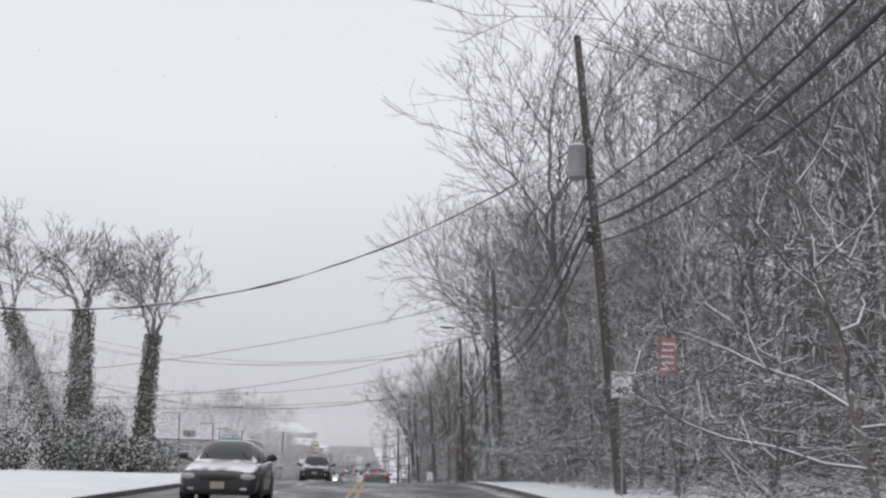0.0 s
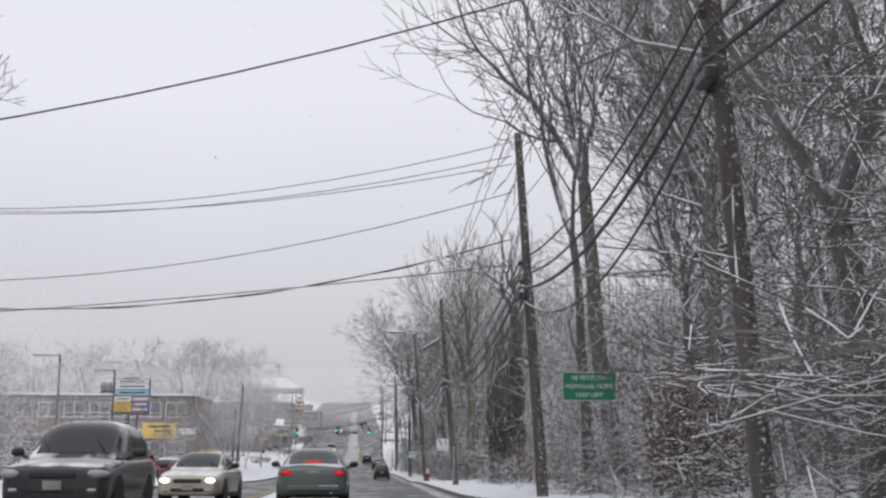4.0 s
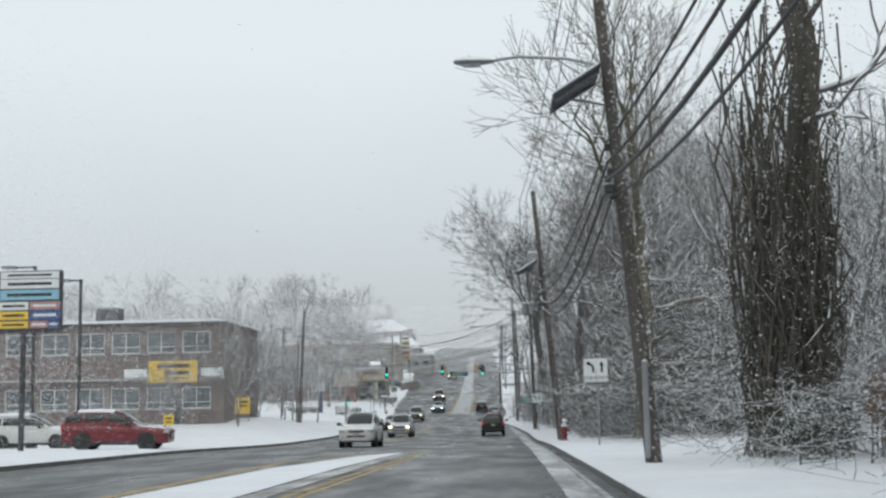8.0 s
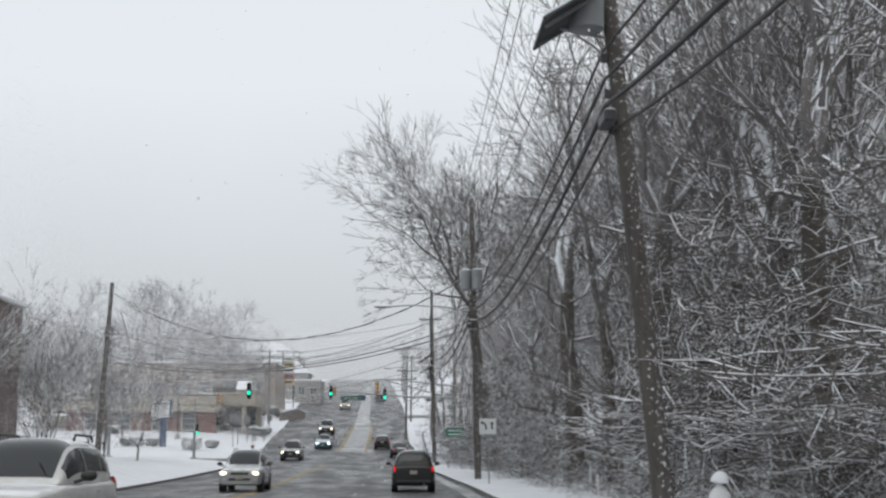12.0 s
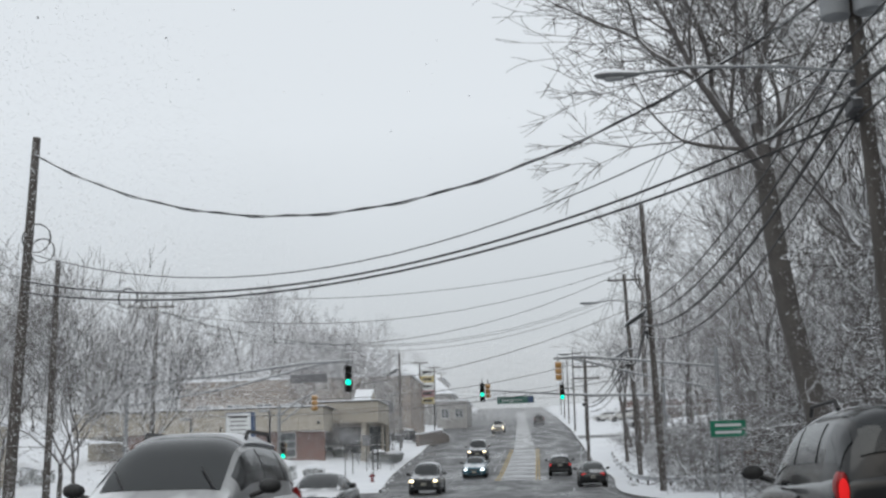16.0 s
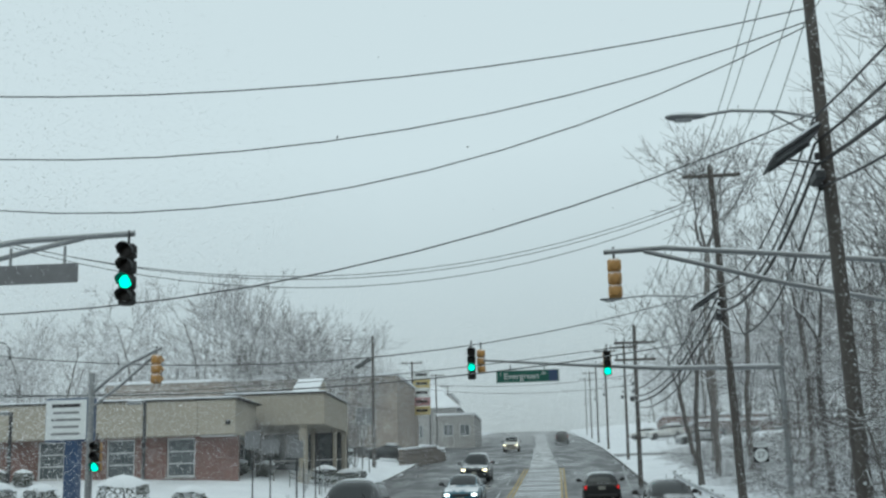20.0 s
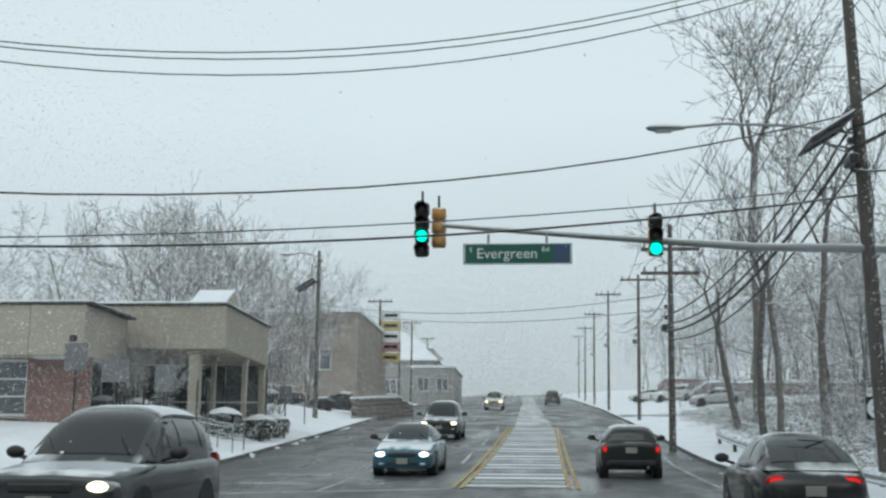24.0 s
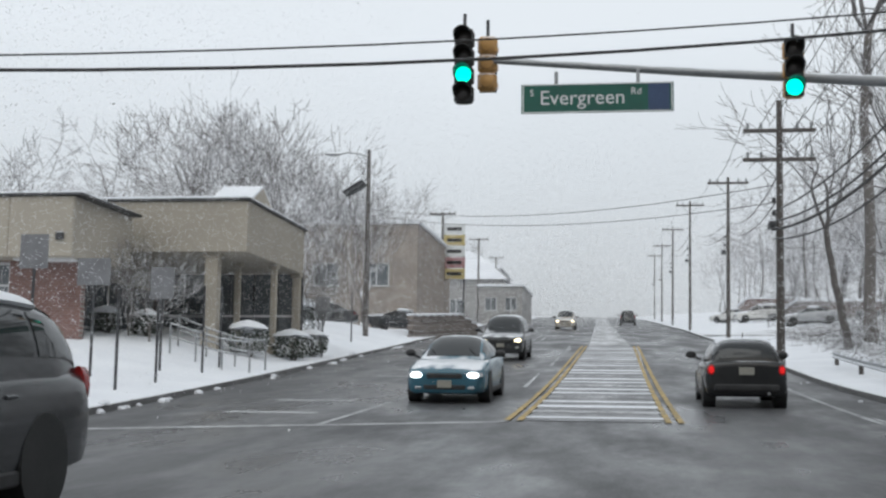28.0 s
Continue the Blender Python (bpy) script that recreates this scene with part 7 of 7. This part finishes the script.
        part("door_handle", Geo().box(sgn * (s["body"][4][1] * 0.965), (w0 + w1) / 2 - 0.1, bz - 0.12, 0.05, 0.18, 0.035, 0.01), colour, v)
        part("sill", Geo().box(sgn * (s["body"][4][1] * 0.95), (ax[0] + ax[1]) / 2, s["body"][4][2] + 0.05, 0.08, ax[1] - ax[0] - 0.8, 0.13, 0.02), TRIM, v)
        if rails:
            part("roof_rail", Geo().tube([(sgn * (rw - 0.10), r0 + 0.15, rz - 0.06), (sgn * (rw - 0.10), r0 + 0.25, rz + 0.03), (sgn * (rw - 0.10), r1 - 0.3, rz + 0.03), (sgn * (rw - 0.10), r1 - 0.2, rz - 0.06)], 0.022, 6), TRIM, v)
    R = s["wheel"]
    wmax = max(q[1] for q in s["body"])
    for yy in ax:
        for sgn in (-1, 1):
            xx = sgn * s["track"]
            tyre = Geo()
            tp = [(-0.10, R - 0.09), (-0.10, R - 0.02), (-0.07, R), (0.07, R), (0.10, R - 0.02), (0.10, R - 0.09)]
            tyre.loft([[(xx + a, yy + r * math.cos(t * math.pi / 10), R + r * math.sin(t * math.pi / 10)) for t in range(20)] for a, r in tp])
            wh = part("wheel", tyre, TYRE, v, "black tyre", True)
            rim = Geo().tube([(xx + sgn * 0.02, yy, R), (xx + sgn * 0.085, yy, R)], [R - 0.1, R - 0.1], 16)
            for t in range(5):
                rim.box(0, 0, 0, 0.03, 0.05, R - 0.12, 0.005, m=Matrix.Translation((xx + sgn * 0.095, yy, R)) @ Matrix.Rotation(t * 1.2566, 4, "X") @ Matrix.Translation((0, 0, (R - 0.1) / 2)))
            part("rim", rim, RIM, wh)
            wb = float(np.interp(yy, st[:, 0], st[:, 1]))
            part("wheel_well", Geo().tube([(sgn * (wb - 0.25), yy, R + 0.02), (sgn * (wb + 0.004), yy, R + 0.02)], [R + 0.055, R + 0.055], 22), SIGNALBLACK, v)

    def face(f, zz, rear_end):
        """y of the skin at a share f of the half width."""
        e = st[:12] if rear_end else st[::-1][:12]
        for q, w, lo, hi in e:
            if w * 0.985 >= f and hi - 0.06 >= zz:
                return q
        return e[-1][0]
    tw, th = s["tail"]
    tz, hz = s["tail_z"], s["body"][-3][3] - 0.12
    rwid, fw = s["body"][1][1], s["body"][-2][1]
    for sgn in (-1, 1):
        tx = rwid - tw * 0.35
        q = face(tx, tz, True)
        def dish(cx, cy, cz, rx, rz_, steps, sign):
            return Geo().loft([[(cx + k * rx * math.cos(w * math.pi / 7), cy + sign * dy, cz + k * rz_ * math.sin(w * math.pi / 7)) for w in range(14)] for dy, k in steps])
        tl = part("tail_light", dish(sgn * tx, q, tz, tw * 0.55, th * 0.55, ((-0.12, 1.0), (0.005, 0.95), (0.025, 0.8), (0.03, 0.2)), -1), REDLENS, v, "red tail light", True)
        if rear is REDLAMP:
            part("bulb", dish(sgn * tx, q, tz, tw * 0.40, th * 0.38, ((0.0, 1.0), (0.036, 0.9), (0.045, 0.5), (0.048, 0.1)), -1), REDLAMP, tl, "glowing red lamp", True)
        hx = fw - 0.04
        q = face(hx + 0.05, hz, False)
        hl = part("headlight", dish(sgn * hx, q, hz, 0.19, 0.075 if shape != "coupe" else 0.12, ((-0.15, 1.0), (0.01, 0.95), (0.035, 0.6), (0.04, 0.2)), 1), CLEARLENS, v, "headlight", True)
        if front is not CLEARLENS:
            part("bulb", dish(sgn * (hx - 0.02), q, hz, 0.14, 0.065, ((0.0, 1.0), (0.045, 0.9), (0.055, 0.5), (0.06, 0.1)), 1), front, hl, "glowing headlamp", True)
        part("fog_lamp", Geo().box(sgn * (fw - 0.10), face(fw - 0.1, hz - 0.26, False) - 0.01, hz - 0.27, 0.15, 0.08, 0.06, 0.02), CLEARLENS, v)
    fy, ry = face(0.42, hz, False), face(0.5, tz - 0.1, True)
    part("grille", Geo().box(0, fy - 0.015, hz - 0.02, 0.80, 0.10, 0.13, 0.03).box(0, fy - 0.02, hz - 0.26, 0.95, 0.10, 0.13, 0.03), GRILLE, v)
    lo_r = s["body"][1][2]
    part("bumper", Geo().box(0, ry + 0.05, lo_r + 0.12, rwid * 1.80, 0.16, 0.20, 0.06), TRIM if shape in ("suv", "hatch") else colour, v)
    pz = tz - 0.02 if shape in ("sedan", "hatch") else tz - 0.14
    part("plate", Geo().box(0, face(0.2, pz, True) - 0.012, pz, 0.31, 0.025, 0.155, 0.005), PLATE, v)
    part("plate", Geo().box(0, fy + 0.045, hz - 0.19, 0.31, 0.025, 0.155, 0.005), PLATE, v)
    part("exhaust", Geo().tube([(0.45, ry + 0.3, lo_r), (0.45, ry - 0.02, lo_r)], 0.035, 8), STEEL, v)
    if rear is REDLAMP and shape == "sedan":
        part("brake_light", patch(r0 - 0.07, r0 - 0.02, -9, 9, 0.022, n=2) if shape != "sedan" else patch(wr + 0.03, wr + 0.08, -4, 4, 0.03, n=2), REDLAMP, v, "high brake light")
    part("antenna", Geo().tube([(0, r0 + 0.35, rz - 0.02), (0, r0 + 0.2, rz + 0.14)], 0.010, 5), TRIM, v)
    for k in (-0.25, 0.3):
        part("wiper", Geo().tube([cab(wf, k * 90 - 12) + Vector((0, 0.02, 0.02)), cab(wf - 0.28, k * 90 + 8) + Vector((0, 0.02, 0.03))], 0.010, 4), TRIM, v)
    if snow:
        part("snow_cap", patch(r0 - (0.1 if snow > 0.05 else 0), r1 + 0.02, -46, 46, snow, -0.002, 8, 10), SNOW, v, "snow lying on the roof", True)
        if snow > 0.05:
            rows_ = []
            for q in np.linspace(wf + 0.08, st[-1][0] - 0.25, 7):
                w, hi = float(np.interp(q, st[:, 0], st[:, 1])), float(np.interp(q, st[:, 0], st[:, 3]))
                rows_.append([(0.86 * w, q, hi - 0.03), (0.8 * w, q, hi + snow * 0.6), (0.4 * w, q, hi + snow), (0, q, hi + snow * 1.1), (-0.4 * w, q, hi + snow), (-0.8 * w, q, hi + snow * 0.6), (-0.86 * w, q, hi - 0.03)])
            part("snow_cover", Geo().loft(rows_[::-1]), SNOW, v, "snow lying on the bonnet", True)
    return v


P_BLACK, P_DARK, P_GREEN = paint("black_car_paint", (0.016, 0.017, 0.018)), paint("charcoal_car_paint", (0.035, 0.038, 0.042)), paint("grey_green_car_paint", (0.12, 0.15, 0.147))
P_WHITE, P_RED, P_BLUE = paint("white_car_paint", (0.62, 0.62, 0.60)), paint("maroon_car_paint", (0.16, 0.02, 0.028)), paint("blue_car_paint", (0.040, 0.125, 0.175))
P_SILVER, P_TAN = paint("silver_car_paint", (0.36, 0.37, 0.38)), paint("champagne_car_paint", (0.50, 0.46, 0.40))
car(-2.75, 30.0, 180, "sedan", P_DARK, "dark grey sedan coming along the wet road")
car(-3.0, 79.0, 180, "suv", P_DARK, "dark pickup-like vehicle coming along the wet road")
car(0.75, 88.5, 2, "sedan", P_GREEN, "grey-green sedan braking with red lights on", rear=REDLAMP)
car(-2.7, 92.5, 178, "sedan", P_TAN, "champagne sedan with warm headlights lit", front=WARMLAMP)
car(-13.6, 158.5, -86, "suv", P_RED, "maroon crossover with snow on its roof at the kerb cut", group="parked cars", snow=0.04)
car(-20.5, 166.5, -88, "suv", P_WHITE, "white car thick with snow in the car park", group="parked cars", snow=0.12)
car(-3.6, 167.0, 180, "suv", P_WHITE, "white sport utility vehicle coming along the wet road", rails=True)
car(2.8, 203.0, 0, "suv", P_BLACK, "black sport utility vehicle with red tail lights driving ahead", rear=REDLAMP, rails=True)
car(-4.6, 203.6, 180, "suv", P_SILVER, "silver sport utility vehicle with snow on its roof and lit headlights", front=WARMLAMP, rails=True, snow=0.04)
car(-7.6, 229.0, 180, "sedan", P_DARK, "dark sedan in the outer oncoming lane")
car(-7.7, 264.5, 180, "suv", P_DARK, "dark sport utility vehicle with snow on its roof and lit headlights", front=WARMLAMP, snow=0.04)
car(-6.0, 285.5, 180, "sedan", P_BLUE, "blue sedan with bright white headlights and a snowy bonnet", front=COLDLAMP)
car(-7.0, 308.0, 180, "suv", P_DARK, "dark olive sport utility vehicle with lit headlights", front=WARMLAMP)
car(0.36, 284.8, 0, "hatch", P_BLACK, "small black hatchback with red lights and a snowy white roof", rear=REDLAMP, snow=0.03)
car(2.2, 269.8, 0, "coupe", P_BLACK, "black rounded coupe with red tail lights lit", rear=REDLAMP)
car(hill_x(-6.2, 372), 372, 180, "suv", P_TAN, "yellowish car with lit headlights coming down the hill", front=WARMLAMP)
car(hill_x(0.2, 405), 405, 0, "suv", P_BLACK, "far dark vehicle climbing the hill")
for x, y, h, shp, col in ((12.6, 359, 88, "sedan", P_SILVER), (11.5, 388, 95, "suv", P_WHITE), (9.6, 396, 60, "sedan", P_WHITE), (13.2, 402, 88, "sedan", P_DARK), (-17.5, 341, 80, "sedan", P_DARK), (-24, 312, 90, "sedan", P_DARK), (-21.8, 336, 92, "sedan", P_DARK)):
    car(x, y, h, shp, col, ("silver" if col is P_SILVER else "white" if col is P_WHITE else "dark") + " car parked under thick snow", group="parked cars", snow=0.12)
for i in range(9):
    x, y = -26 - (i % 3) * 5.2, 136 + (i // 3) * 11 + (i % 2)
    col = (P_DARK, P_SILVER, P_WHITE, P_GREEN)[i % 4]
    car(x, y, 90, ("sedan", "suv", "sedan")[i % 3], col, ("dark", "silver", "white", "grey-green")[i % 4] + " car parked under thick snow in the car park", group="parked cars", snow=0.12)


# ---------------------------------------------------------------- falling snow
fl = random.Random(77)
flakes = Geo()
for i in range(36000):
    x, y, h = fl.uniform(-26, 20), fl.uniform(-4, 330), fl.uniform(0.3, 13)
    if -3.6 < x < 5.2 and h < 2.8:
        continue
    p = Vector((x, y, road_z(y) + h))
    u = Vector((fl.gauss(0, 1), fl.gauss(0, 1), fl.gauss(0, 1))).normalized() * fl.uniform(0.005, 0.011)
    w = u.orthogonal()
    flakes.add([p - u, p + w, p + u, p - w], [(0, 1, 2, 3)])
# the thick of the snowfall, which veils the distance: flakes in loose clusters
nr = np.random.default_rng(78)
HZ_Y, HZ_Z = [q[0] for q in PROFILE], [q[1] for q in PROFILE]


def snowfall(count, px, py, high, half):
    """Three-cornered flakes at px, py up to a height over the road; half: their size."""
    pz = np.interp(py, HZ_Y, HZ_Z) + 0.3 + high * nr.random(count)
    a, b = nr.normal(size=(count, 3)), nr.normal(size=(count, 3))
    a /= np.linalg.norm(a, axis=1)[:, None]
    b -= a * (a * b).sum(1)[:, None]
    b /= np.linalg.norm(b, axis=1)[:, None]
    mid, h = np.stack([px, py, pz], 1), half[:, None]
    tri = np.stack([mid + a * h, mid - (a * 0.5 - b * 0.866) * h, mid - (a * 0.5 + b * 0.866) * h], 1).reshape(-1, 3)
    k = len(flakes.v)
    flakes.v += tri.tolist()
    flakes.f += [(k + 3 * i, k + 3 * i + 1, k + 3 * i + 2) for i in range(count)]


count = 520000
py = nr.uniform(316, 480, count)
snowfall(count, nr.uniform(-72, 40, count) - np.clip(py - 330, 0, 200) * 0.06, py, 16, 0.020 + 0.052 * (py - 316) / 164)
for count, x0, x1, y0, y1, size in ((380000, -20, -10, 90, 318, 0.0145), (200000, -40, -20, 70, 318, 0.036), (110000, -75, -40, 70, 318, 0.062), (330000, 9, 18, 50, 318, 0.016), (110000, 18, 34, 40, 318, 0.042)):
    snowfall(count, nr.uniform(x0, x1, count), nr.uniform(y0, y1, count), 15, size * nr.uniform(0.7, 1.3, count))
solid("falling_snow", flakes, FLAKE, "loose white flakes of falling snow in the air", "snow", kind="stuff")

lumps = Geo()
for i in range(60):
    y = fl.uniform(268.8, 335)
    side = i % 3
    x = left_x(y) + fl.gauss(0.05, 0.12) if side else right_x(y) - fl.gauss(0.1, 0.3)
    r = fl.uniform(0.04, 0.12) if side else fl.uniform(0.02, 0.06)
    z0 = road_z(y) + (0.14 if x < left_x(y) or x > right_x(y) else 0.0)
    lumps.loft([[(x + r * q * (1.2 + 0.3 * fl.random()) * math.cos(w * 1.047), y + r * q * 1.6 * math.sin(w * 1.047), z0 + r * h) for w in range(6)] for q, h in ((1.0, -0.1), (0.95, 0.35), (0.6, 0.75), (0.2, 0.85))])
solid("snow_lumps", lumps, SNOW, "small lumps of snow strewn along the kerbs", "snow", kind="stuff")
